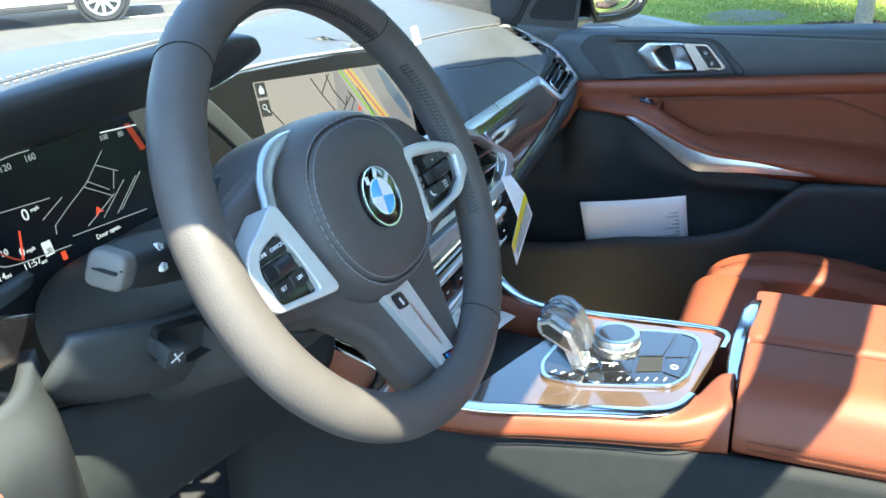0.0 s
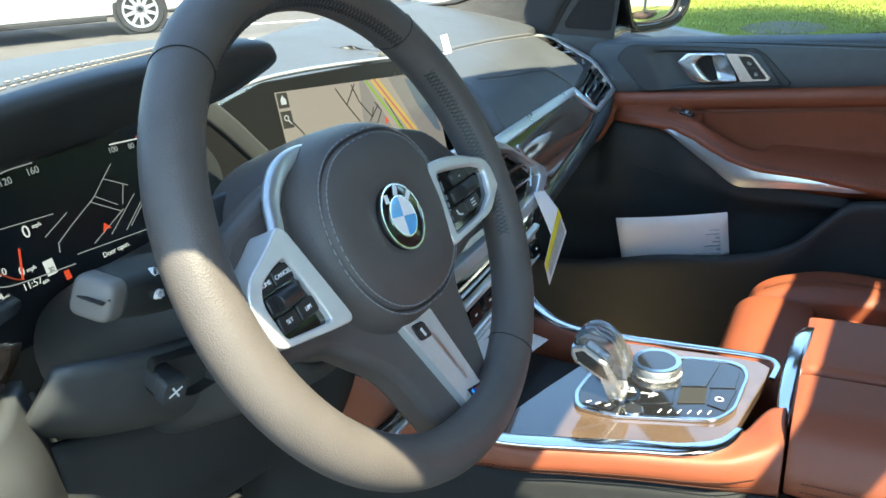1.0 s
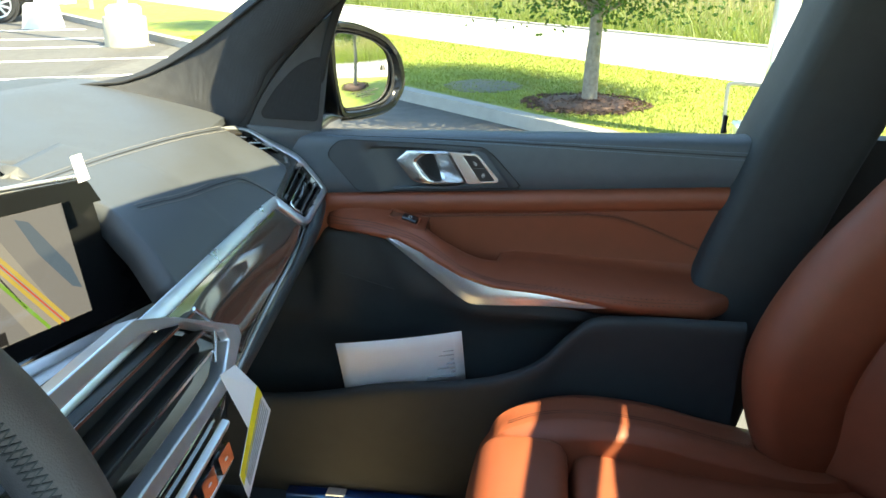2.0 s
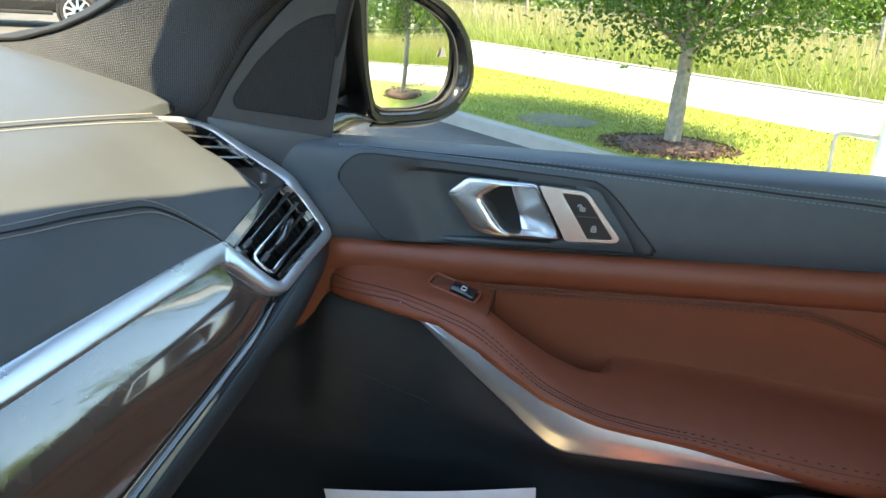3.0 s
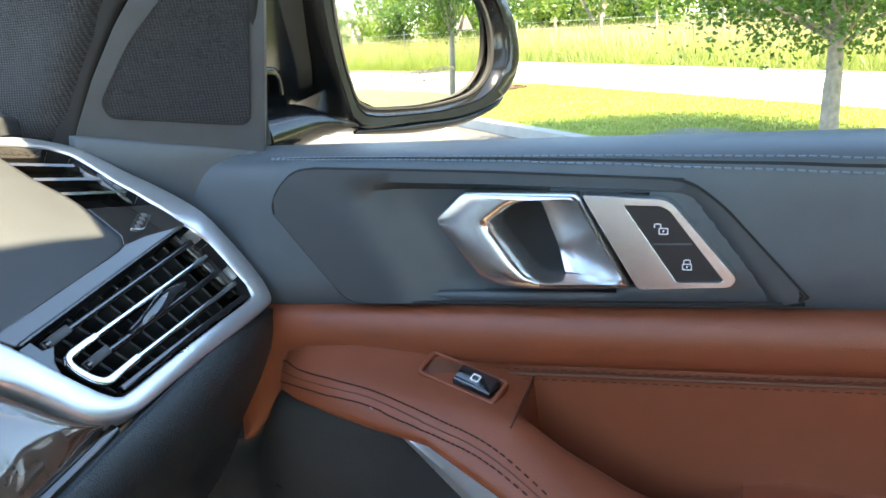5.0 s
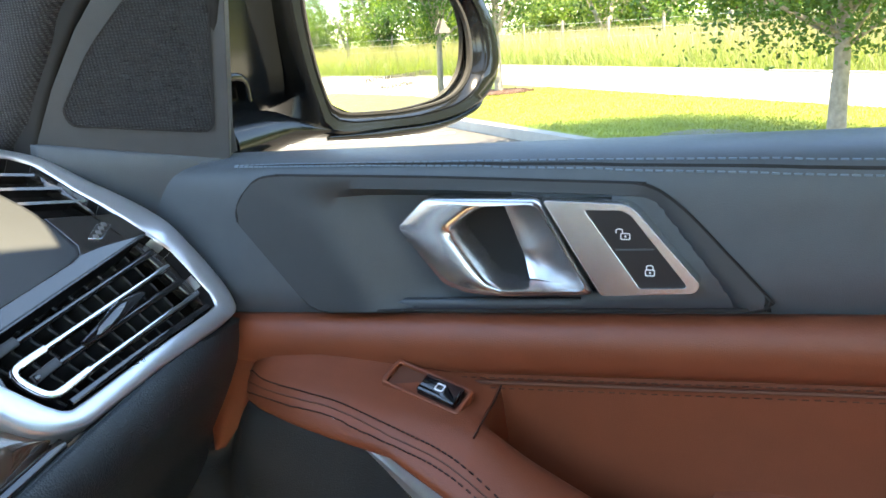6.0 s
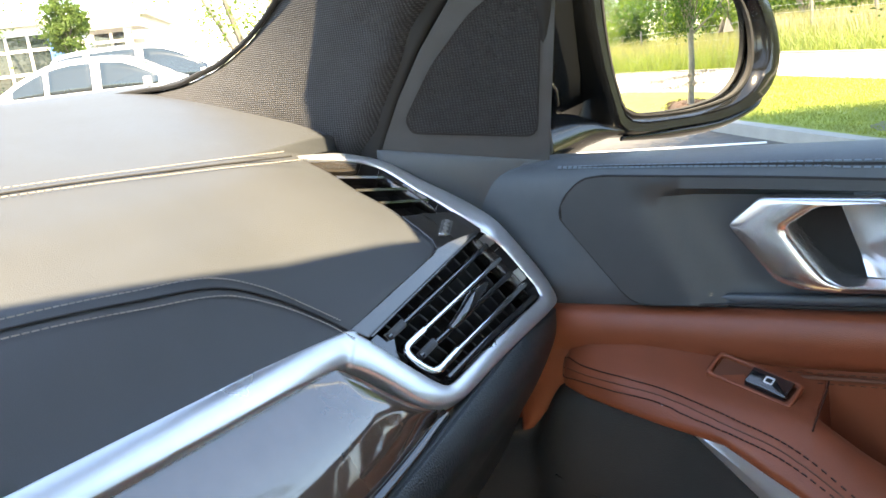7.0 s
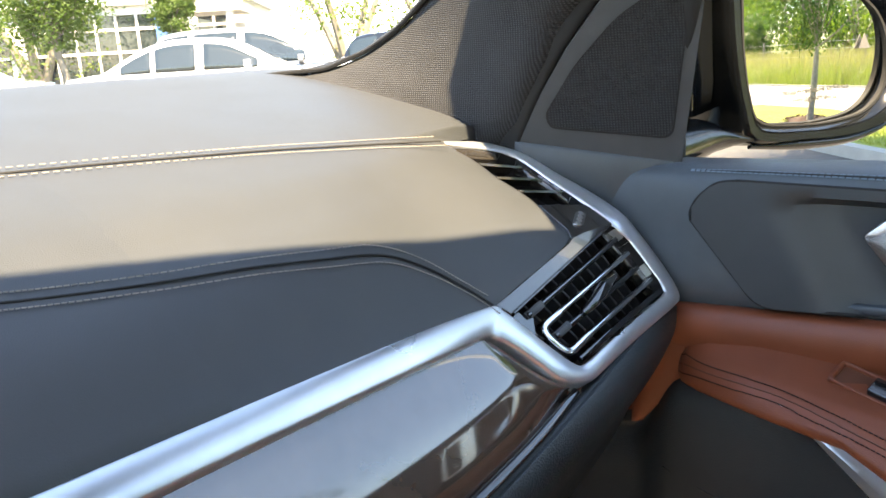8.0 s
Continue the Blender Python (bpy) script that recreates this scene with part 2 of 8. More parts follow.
def rbox(w, h, r, n=4):
    """A rectangle with rounded corners, as a section."""
    out = []
    for cx, cy, a in ((1, 1, 0), (-1, 1, 90), (-1, -1, 180), (1, -1, 270)):
        for i in range(n):
            t = radians(a + 90 * i / (n - 1))
            out.append((cx * (w / 2 - r) + r * math.cos(t), cy * (h / 2 - r) + r * math.sin(t)))
    return out


def rounded(pts, r, n=4):
    """A closed outline with its corners rounded."""
    pts = [Vector((*p, 0)) for p in pts]
    out = []
    for i, p in enumerate(pts):
        a, b = pts[i - 1] - p, pts[(i + 1) % len(pts)] - p
        k = min(r, a.length * 0.45, b.length * 0.45)
        p0, p1 = p + a.normalized() * k, p + b.normalized() * k
        for j in range(n):
            t = j / (n - 1)
            q = p0 * (1 - t) ** 2 + p * 2 * t * (1 - t) + p1 * t * t
            out.append((q.x, q.y))
    return out


def prism(outline, place, d0, d1, bm=None):
    """An outline between two depths; place(u, v, w) gives the world point."""
    return capped([[place(u, v, d0) for u, v in outline], [place(u, v, d1) for u, v in outline]], bm)


def frame_prism(outer, inner, place, d0, d1):
    """A frame: an outline with a like-numbered hole through it."""
    bm = bmesh.new()
    r = [[bm.verts.new(place(u, v, d)) for u, v in o] for o, d in ((outer, d0), (outer, d1), (inner, d1), (inner, d0))]
    n = len(outer)
    for k in range(4):
        for j in range(n):
            bm.faces.new((r[k][j], r[k][(j + 1) % n], r[(k + 1) % 4][(j + 1) % n], r[(k + 1) % 4][j]))
    return bm


def box(x0, y0, z0, x1, y1, z1, bm=None):
    return prism([(x0, y0), (x1, y0), (x1, y1), (x0, y1)], lambda u, v, w: Vector((u, v, w)), z0, z1, bm)


def axes(origin, right, up):
    """place(u, v, w) on a plane: u along right, v along up, w out of it."""
    o, r = Vector(origin), Vector(right).normalized()
    u = (Vector(up) - r * Vector(up).dot(r)).normalized()
    n = r.cross(u)
    return lambda a, b, c: o + r * a + u * b + n * c


def stitches(path, n, size=0.0016, length=0.0042, up=(0, 0, 1), lift=0.0006, bm=None):
    """A row of thread stitches along a path, as many small raised bars."""
    bm = bm or bmesh.new()
    ps = spline(path, n * 2)
    for i in range(0, n * 2 - 1, 2):
        a, b = ps[i], ps[i + 1]
        t = (b - a).normalized()
        c = (a + b) / 2
        r = t.cross(Vector(up)).normalized()
        u = r.cross(t)
        half = min((b - a).length * 0.75, length / 2 if length else 9)
        rows = [[c + t * s * half + (r * x + u * (y + lift)) for x, y in ((size / 2, 0), (0, size / 2), (-size / 2, 0), (0, -size / 2))] for s in (-1, 1)]
        capped(rows, bm)
    return bm


def onto(bm, path, lift=0.0006, n=60, toward=None):
    """A path laid on a skin: each place moved to the nearest spot of it and lifted off."""
    tree_ = BVHTree.FromBMesh(bm)
    res = []
    for q in spline(path, n):
        hit_, nor, _, _ = tree_.find_nearest(q)
        if nor.dot((Vector(toward) if toward else CABIN - hit_)) < 0:
            nor = -nor
        res.append(hit_ + nor * lift)
    return res


# ---- outdoors: directions along the road (A) and across it, away from the car (B) ----
RA, RB = Vector((0.7071, 0.7071, 0)), Vector((0.7071, -0.7071, 0))


def out(a, b, z=0.0):
    return RA * a + RB * b + Vector((0, 0, z))


def slab(name, a0, a1, b0, b1, z0, z1, material, label, na=1, nb=1):
    bm = prism([(a0, b0), (a1, b0), (a1, b1), (a0, b1)], lambda u, v, w: out(u, v, w), z0, z1)
    return tagged(part(name, bm, material, smooth=0), label, name.split("_")[0], kind="structure")


slab("ground", -900, 900, -900, 900, -0.3, -0.06, FIELD, "rough grassy ground reaching the horizon")
slab("pavement", -60, 75, -60, 4.68, -0.2, 0.0, ASPHALT, "grey asphalt car park")
slab("kerb", -60, 75, 4.68, 4.83, -0.2, 0.115, KERB, "pale concrete kerb along the lawn")
slab("lawn", -60, 75, 4.83, 8.02, -0.2, 0.11, GRASS, "mown sunlit lawn strip")
slab("road", -300, 300, 8.02, 12.3, -0.2, 0.02, ROADMAT, "pale sunlit concrete road")


# ---- car shell ----
def zl(y):
    """Height of the line where black trim meets cognac leather on the door."""
    return 1.044 - 0.057 * y


def zb(y):
    """Height of the door's belt line."""
    return 1.1405 - 0.0195 * y


def car_shell():
    car = thing("cabin_shell", "black cabin shell of a large car, seen from within", "car cabin", (0, 0, 0.3), kind="structure")
    # floor pan and tunnel
    part("floor_pan", net([[(x, y, z) for x, z in ((-0.85, 0.50), (-0.8, 0.42), (-0.3, 0.40), (0, 0.41), (0.3, 0.40), (0.8, 0.42), (0.85, 0.50))] for y in (-1.6, -0.6, 0.35)] +
                          [[(x, 0.75, 0.62) for x in (-0.85, -0.8, -0.3, 0, 0.3, 0.8, 0.85)]], 12, 20), CARPET, car, "dark carpeted floor", solid=-0.02)
    # roof with its glass opening, out of view; edges and panels shaped to cast shade
    part("roof", prism([(-0.727, -0.10), (0.0, -0.07), (0.3, -0.098), (0.55, -0.132), (0.585, -0.06), (0.625, 0.045), (0.70, 0.085), (0.78, 0.05), (0.80, -0.45), (-0.62, -0.45), (-0.622, -0.40), (-0.638, -0.27), (-0.645, -0.23)], lambda u, v, w: Vector((u, v, 1.66 - 0.06 * abs(u) + (w if w < 0 or v > -0.2 and u > -0.6 or v > -0.12 else 0.0))), -0.04, 0.03), LINING, car, "dark roof lining", smooth=0)
    for x0, y0, x1, y1 in ((-0.62, -1.9, -0.42, -0.45), (0.40, -1.9, 0.80, -0.45), (0.12, -1.9, 0.40, -0.85), (-0.42, -1.9, 0.12, -1.2)):
        part("roof_panel", box(x0, y0, 1.61, x1, y1, 1.63), LINING, car, "dark roof lining round the glass", smooth=0)
    # unseen slanting bar, added to cast the shade band on lid and seat
    part("roof_shadow_bar", prism([(-0.42, -0.737), (0.40, -0.835), (0.40, -0.722), (-0.42, -0.668)], lambda u, v, w: Vector((u, v, w)), 1.605, 1.63), LINING, car, "unseen dark bar added across the roof glass to cast shade", smooth=0)
    part("roof_glass", box(-0.44, -1.25, 1.634, 0.42, -0.44, 1.64), TINT, car, "tinted roof glass", smooth=0).visible_shadow = False
    part("roof_skin", prism([(-0.70, -0.11), (0.0, -0.08), (0.3, -0.105), (0.55, -0.14), (0.590, -0.068), (0.63, 0.037), (0.70, 0.075), (0.78, 0.04), (0.80, -0.45), (-0.60, -0.45), (-0.608, -0.40), (-0.622, -0.27)], lambda u, v, w: Vector((u, v, 1.66 - 0.06 * abs(u) + w + (0.031 if v > -0.2 and u > -0.6 else 0.001))), 0.0, 0.004), CARPAINT_BLACK, car, "glossy black roof", smooth=0)
    for x0, y0, x1, y1 in ((-0.60, -1.88, -0.43, -0.46), (0.41, -1.88, 0.79, -0.46), (0.13, -1.88, 0.40, -0.87), (-0.42, -1.88, 0.12, -1.27)):
        part("roof_skin", box(x0, y0, 1.6315, x1, y1, 1.634), CARPAINT_BLACK, car, "glossy black roof", smooth=0)
    # rear wall closes the cabin
    part("rear_wall", box(-0.85, -1.95, 0.4, 0.85, -1.9, 1.66), SOFT_BLACK, car, smooth=0)
    # bonnet and cowl
    part("bonnet", net([[(-0.9, 0.85, 1.02), (-0.5, 0.85, 1.07), (0, 0.85, 1.09), (0.5, 0.85, 1.07), (0.9, 0.85, 1.02)], [(-0.9, 1.5, 0.96), (-0.5, 1.5, 1.02), (0, 1.5, 1.03), (0.5, 1.5, 1.02), (0.9, 1.5, 0.96)],
                         [(-0.85, 2.0, 0.8), (-0.5, 2.0, 0.88), (0, 2.05, 0.9), (0.5, 2.0, 0.88), (0.85, 2.0, 0.8)]], 16, 16), CARPAINT_BLACK, car, "glossy black bonnet", solid=-0.02, face=(0, 0, 1))
    part("windscreen", net([[(-0.74, 0.60, 1.20), (0.0, 0.78, 1.21), (0.74, 0.60, 1.20)], [(-0.72, 0.30, 1.33), (0.0, 0.45, 1.37), (0.78, 0.30, 1.30)], [(-0.62, -0.10, 1.60), (0.0, 0.0, 1.64), (0.62, -0.10, 1.60)]], 12, 16), CLEAR, car, "clear windscreen", face=(0, -1, -0.5)).visible_shadow = False
    # pillars
    left = [(0.742, 0.55, 1.206), (0.775, 0.47, 1.212), (0.786, 0.43, 1.219), (0.793, 0.395, 1.232), (0.790, 0.345, 1.257), (0.762, 0.245, 1.315), (0.71, 0.05, 1.45), (0.62, -0.15, 1.60)]
    right = [(0.762, 0.275, 1.150), (0.765, 0.250, 1.156), (0.7655, 0.2365, 1.170), (0.7665, 0.2285, 1.185), (0.7690, 0.2110, 1.215), (0.7740, 0.1850, 1.255), (0.757, 0.080, 1.35), (0.60, -0.22, 1.60)]
    rows = []
    for p, q in zip(left, right):
        p, q = Vector(p), Vector(q)
        rows.append([p + Vector((0.05, 0.02, -0.01)), p, p * 0.62 + q * 0.38 + Vector((-0.014, -0.006, 0.004)), p * 0.3 + q * 0.7 + Vector((-0.012, -0.006, 0.002)), q, q + Vector((0.045, 0.0, -0.002))])
    part("windscreen_pillar", net(rows, 40, 24), FABRIC, car, "dark woven-fabric windscreen pillar trim", solid=-0.01)
    part("windscreen_frit", sweep([Vector(p) + Vector((0.004, 0.004, 0.003)) for p in left], rbox(0.026, 0.004, 0.001, 2), (-0.3, 0.8, 0.3), 40), RUBBER, car, "black edge of the windscreen")
    part("windscreen_pillar", sweep([(-0.85, 0.62, 1.10), (-0.84, 0.42, 1.19), (-0.80, 0.26, 1.27), (-0.75, 0.08, 1.42), (-0.68, -0.10, 1.60)], rbox(0.10, 0.10, 0.03), (-1, -0.2, 0.2), 24), FABRIC, car, "dark woven-fabric windscreen pillar trim")
    part("door_pillar", sweep([(0.85, -0.46, 0.45), (0.85, -0.500, 0.63), (0.85, -0.565, 0.917), (0.852, -0.622, 1.10), (0.83, -0.690, 1.304), (0.74, -0.76, 1.62)], rbox(0.16, 0.15, 0.025), (1, 0, 0.2), 20), SOFT_BLACK, car, "dark plastic pillar behind the door")
    part("door_pillar", sweep([(-0.86, -0.62, 0.45), (-0.87, -0.62, 0.9), (-0.85, -0.66, 1.14), (-0.74, -0.7, 1.62)], rbox(0.14, 0.12, 0.04), (-1, 0, 0.2), 16), BLACK_PLASTIC, car, "dark plastic pillar behind the door")
    # side walls behind the doors
    for s in (-1, 1):
        part("side_wall", box(s * 0.86 - 0.02, -1.95, 0.4, s * 0.86 + 0.02, -0.66, 1.15), SOFT_BLACK, car, smooth=0)
        part("firewall", box(s * 0.45 - 0.42, 0.72, 0.4, s * 0.45 + 0.42, 0.76, 1.05), SOFT_BLACK, car, smooth=0)
    return car


car_shell()


def text(body, size, place, material, parent, name="lettering", align="CENTER", depth=0.0002):
    """Flat raised letters on a plane."""
    cu = bpy.data.curves.new(name, "FONT")
    cu.body, cu.size, cu.extrude, cu.align_x, cu.align_y = body, size, depth, align, "CENTER"
    cu.materials.append(material)
    ob = new(name, cu)
    o, r, u = place(0, 0, 0), place(1, 0, 0) - place(0, 0, 0), place(0, 1, 0) - place(0, 0, 0)
    n = r.cross(u)
    m = Matrix(((r.x, u.x, n.x, o.x), (r.y, u.y, n.y, o.y), (r.z, u.z, n.z, o.z), (0, 0, 0, 1)))
    ob.parent = parent
    off, p = Vector(), parent
    while p:
        off += p.location
        p = p.parent
    ob.matrix_basis = Matrix.Translation(-off) @ m
    return ob


# ---- dashboard ----
PROFILE = spline([(0.06, 0.985, 0), (0.08, 1.01, 0), (0.095, 1.03, 0), (0.137, 1.083, 0), (0.16, 1.107, 0), (0.185, 1.133, 0), (0.21, 1.150, 0), (0.24, 1.167, 0), (0.30, 1.183, 0), (0.42, 1.205, 0), (0.56, 1.218, 0), (0.72, 1.19, 0), (0.95, 1.06, 0)], 260)
PY, PZ = [p.x for p in PROFILE], [p.y for p in PROFILE]


def D(x, v, w=0.0):
    """A place on the dashboard's face: x across, v along its profile, w out of it."""
    z0, z1 = np.interp(v - 0.004, PY, PZ), np.interp(v + 0.004, PY, PZ)
    n = Vector((0, -(z1 - z0), 0.008)).normalized()
    return Vector((x, v - 0.13 * max(0, 0.6 - x) + 0.11 * max(0, x - 0.68), float(np.interp(v, PY, PZ)))) + n * w


def front(x):
    """Profile place of the pad's front edge."""
    k = min(1.0, max(0.0, (0.335 - x) / 0.055))
    h = min(1.0, max(0.0, (-0.21 - x) / 0.06))
    return (0.139 + 0.05 * max(0, 0.61 - x)) * (1 - k) + 0.362 * k + 0.35 * min(0.25, max(0.0, -x)) + 0.11 * h


VF = axes((0.6491, 0.1038, 1.0379), (0.9954, 0.0739, 0.0617), (-0.0937, 0.598, 0.796))  # face of the end vent
VU = axes((0.7142, 0.1544, 1.1006), (0.9998, 0.0037, 0.0203), (-0.0139, 0.8451, 0.5345))  # its upper part, on top of the dash


def bar(place, p, q, width, w0, w1, bm=None):
    """A straight flat bar on a plane from p to q."""
    a, b = Vector((*p, 0)), Vector((*q, 0))
    s = (b - a).normalized().cross(Vector((0, 0, 1))) * width / 2
    return prism([(a + s)[:2], (b + s)[:2], (b - s)[:2], (a - s)[:2]], place, w0, w1, bm)


def dash():
    d = thing("dashboard", "dark leather-covered dashboard with contrast stitching", "dashboard", (0.2, 0.3, 0.8))
    # right border of the pad: profile place, x, and how far it rolls down there
    edge = [(0.139, 0.612, 0), (0.146, 0.66, 0), (0.1500, 0.705, -0.002), (0.1525, 0.7169, -0.002), (0.1567, 0.722, -0.001), (0.168, 0.7234, 0.003), (0.1797, 0.7227, 0.0078), (0.1943, 0.7207, 0.0105), (0.2087, 0.7177, 0.0115), (0.2252, 0.7145, 0.011), (0.2383, 0.7116, 0.0102), (0.2497, 0.7085, 0.007), (0.2525, 0.725, 0.010), (0.2545, 0.757, 0.0125), (0.2560, 0.800, 0.021), (0.30, 0.81, 0.012), (0.42, 0.81, 0), (0.56, 0.80, 0), (0.72, 0.82, 0), (0.95, 0.82, 0)]
    rows = []
    for i in range(96):
        k = i / 95 * (len(edge) - 1)
        j = min(int(k), len(edge) - 2)
        v, xm, drop = (edge[j][a] * (1 - k + j) + edge[j + 1][a] * (k - j) for a in range(3))
        row = []
        for c in range(81):
            x = -0.82 + (xm + 0.82) * (1 - (1 - c / 80) ** 1.35)
            vf = front(x)
            vv = vf + (v - 0.139) * (0.95 - vf) / 0.811
            sink = min(1.0, max(0.0, (0.392 - x) / 0.02)) * min(1.0, max(0.0, (x - 0.2 - 0.07 * min(1.0, max(0.0, (0.21 - vv) / 0.05))) / 0.05)) * min(1.0, max(0.0, (0.352 - vv) / 0.02))
            row.append(D(x, vv, -0.02 * sink) - Vector((0, 0, drop * max(0.0, 1 - (xm - x) / 0.07) ** 2)))
        rows.append(row)
    pad = part("top_pad", grid(rows), DASH_LEATHER, d, "dark grained leather top pad", smooth=60, solid=-0.012, face=(0, -0.3, 1))
    rows = []
    for i in range(25):
        v = 0.152 + 0.216 * i / 24
        xl = float(np.interp(v, (0.152, 0.20, 0.245, 0.30, 0.368), (0.213, 0.242, 0.268, 0.272, 0.20)))
        row = []
        for c in range(25):
            x = xl + (0.44 - xl) * c / 24
            v0 = 0.1385 + 0.05 * (0.61 - x)
            row.append(D(x, v0 + (v - 0.152) * (0.368 - v0) / 0.216, 0.0006 - 0.0011 * min(1.0, max(0.0, (x - 0.418) / 0.018))))
        rows.append(row)
    part("pad_corner", grid(rows), DASH_LEATHER, d, "dark grained leather beside the screen", smooth=60, solid=-0.03, face=(0, -0.3, 1))
    # seams: a sunk dark line between two rows of stitches
    upper = [(0.255, 0.330), (0.30, 0.322), (0.418, 0.3015), (0.534, 0.275), (0.61, 0.2555), (0.688, 0.238)]
    lower = [(0.30, 0.2245), (0.345, 0.215), (0.366, 0.2098), (0.392, 0.204), (0.43, 0.197), (0.476, 0.1903), (0.515, 0.1838), (0.555, 0.177), (0.58, 0.166), (0.598, 0.152), (0.609, 0.141)]
    for line, n, o_ in ((upper, 120, 0.0068), (lower, 120, 0.0040)):
        part("seam", sweep([D(x, v, 0.0008) for x, v in line], rbox(0.0013, 0.0010, 0.0004, 2), (0, -0.3, 0.9), 60), RUBBER, pad, "sunk seam")
        for o in (-o_, o_):
            part("stitching", stitches([D(x, v + o, 0.0007) for x, v in line], n, 0.0008, 0.0030, (0, -0.3, 0.9)), THREAD, pad, "pale thread stitching")
    # bright strip that runs into the vent's frame: pairs of an inner and an outer place, with the face's direction
    nv, nu = VF(0, 0, 1) - VF(0, 0, 0), VU(0, 0, 1) - VU(0, 0, 0)
    pairs = []
    for x in (-0.06, 0.02, 0.1, 0.18, 0.25, 0.32, 0.39, 0.45, 0.50, 0.545):
        v = 0.1365 + 0.05 * (0.61 - x)
        t = (D(x, v + 0.006) - D(x, v - 0.006)).normalized()
        pairs.append((D(x, v, 0.002) + t * 0.008, D(x, v, 0.002) - t * 0.0085, D(x, v, 1) - D(x, v)))
    for u0, v0, u1, v1 in ((-0.0345, 0.0655, -0.0555, 0.0525), (-0.0295, 0.0605, -0.0475, 0.0485), (-0.0258, 0.0545, -0.0420, 0.0430), (-0.0210, 0.0445, -0.0360, 0.0345), (-0.0160, 0.0340, -0.0300, 0.0235), (-0.0105, 0.0235, -0.0225, 0.0105), (-0.006, 0.0155, -0.0125, 0.003), (-0.0005, 0.0095, 0.0, -0.0014), (0.008, 0.0080, 0.0095, -0.0025),
                           (0.035, 0.0083, 0.035, -0.0022), (0.065, 0.0085, 0.065, -0.002), (0.10, 0.0083, 0.102, -0.0026), (0.122, 0.0080, 0.130, -0.0030), (0.1315, 0.0090, 0.1450, -0.0012), (0.1352, 0.0165, 0.1510, 0.0090), (0.135, 0.0270, 0.1530, 0.0210), (0.135, 0.0390, 0.1535, 0.0350), (0.1340, 0.0520, 0.1527, 0.0530), (0.1290, 0.0645, 0.1508, 0.0690)):
        pairs.append((VF(u0, v0, 0), VF(u1, v1, 0), nv))
    for u0, v0, u1, v1 in ((0.0538, 0.0150, 0.0762, 0.0190), (0.0517, 0.0343, 0.0713, 0.0387), (0.0485, 0.0515, 0.0655, 0.0549), (0.0472, 0.0700, 0.0610, 0.0722), (0.0450, 0.0830, 0.0569, 0.0846), (0.0368, 0.0935, 0.0492, 0.0945), (0.0215, 0.1020, 0.0350, 0.1060), (0.0075, 0.1080, 0.0180, 0.1125), (-0.0055, 0.1145, -0.0046, 0.1178)):
        pairs.append((VU(u0, v0, 0), VU(u1, v1, 0), nu))
    lanes = [spline([a + (b - a) * k + n * h for a, b, n in pairs], 300) for k, h in ((0.0, -0.010), (0.0, -0.0016), (0.03, 0.0002), (0.09, 0.0008), (0.5, 0.0011), (0.91, 0.0008), (0.97, 0.0), (1.0, -0.0022), (1.0, -0.012))]
    part("metal_strip", grid(lanes), ALU, d, "satin aluminium trim strip framing the vent", smooth=60)
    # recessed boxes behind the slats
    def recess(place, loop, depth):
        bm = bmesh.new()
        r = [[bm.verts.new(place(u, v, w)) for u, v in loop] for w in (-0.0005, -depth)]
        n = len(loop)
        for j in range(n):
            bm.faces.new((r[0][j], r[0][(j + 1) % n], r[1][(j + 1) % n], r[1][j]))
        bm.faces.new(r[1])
        # near-black colour carries the shade inside the duct
        part("vent_recess", bm, HOLLOW_SHADE, d, "dark vent recess", smooth=0)
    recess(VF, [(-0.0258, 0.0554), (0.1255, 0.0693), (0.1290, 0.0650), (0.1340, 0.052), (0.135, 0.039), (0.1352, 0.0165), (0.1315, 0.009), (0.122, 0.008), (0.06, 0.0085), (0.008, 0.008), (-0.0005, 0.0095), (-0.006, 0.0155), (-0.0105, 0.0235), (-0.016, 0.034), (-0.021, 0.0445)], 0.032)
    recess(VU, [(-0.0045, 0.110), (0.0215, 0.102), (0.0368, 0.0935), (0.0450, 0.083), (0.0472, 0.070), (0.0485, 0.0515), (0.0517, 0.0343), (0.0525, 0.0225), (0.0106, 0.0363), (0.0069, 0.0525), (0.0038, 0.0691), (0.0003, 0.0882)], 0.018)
    # gloss surround: a band beside the pad, a plate with the sensor, the ends of the openings
    part("vent_surround", prism([(-0.0330, 0.0648), (0.0150, 0.0690), (0.0657, 0.0733), (0.0735, 0.0752), (0.0900, 0.0745), (0.1069, 0.0722), (0.1255, 0.0693), (0.05, 0.0624), (-0.0262, 0.0554)], VF, -0.004, 0.0006), SMOKE, d, "dark mirror-like vent surround", bevel=0.0008)
    part("surround_edge", sweep([VF(-0.0245, 0.0552, 0.0012), VF(0.05, 0.0621, 0.0012), VF(0.124, 0.0689, 0.0012)], rbox(0.0016, 0.0012, 0.0005, 3), nv, 12), PIANO, d, "gloss black lip of the vent opening")
    part("vent_surround", prism([(0.0106, 0.0363), (0.0095, 0.0217), (0.0082, 0.0085), (0.0030, 0.0018), (0.012, -0.0005), (0.036, -0.001), (0.0545, -0.001), (0.0536, 0.0150), (0.0525, 0.0225), (0.0330, 0.0290)], VU, -0.004, 0.0004), SMOKE, d, "dark mirror-like plate with a sensor", bevel=0.0006)
    part("vent_surround", prism([(-0.0050, 0.1125), (-0.0010, 0.0979), (0.0130, 0.0922), (0.0262, 0.0880), (0.0330, 0.0948), (0.0200, 0.1020)], VU, -0.004, -0.0008), SMOKE, d, "dark mirror-like vent surround", smooth=0)
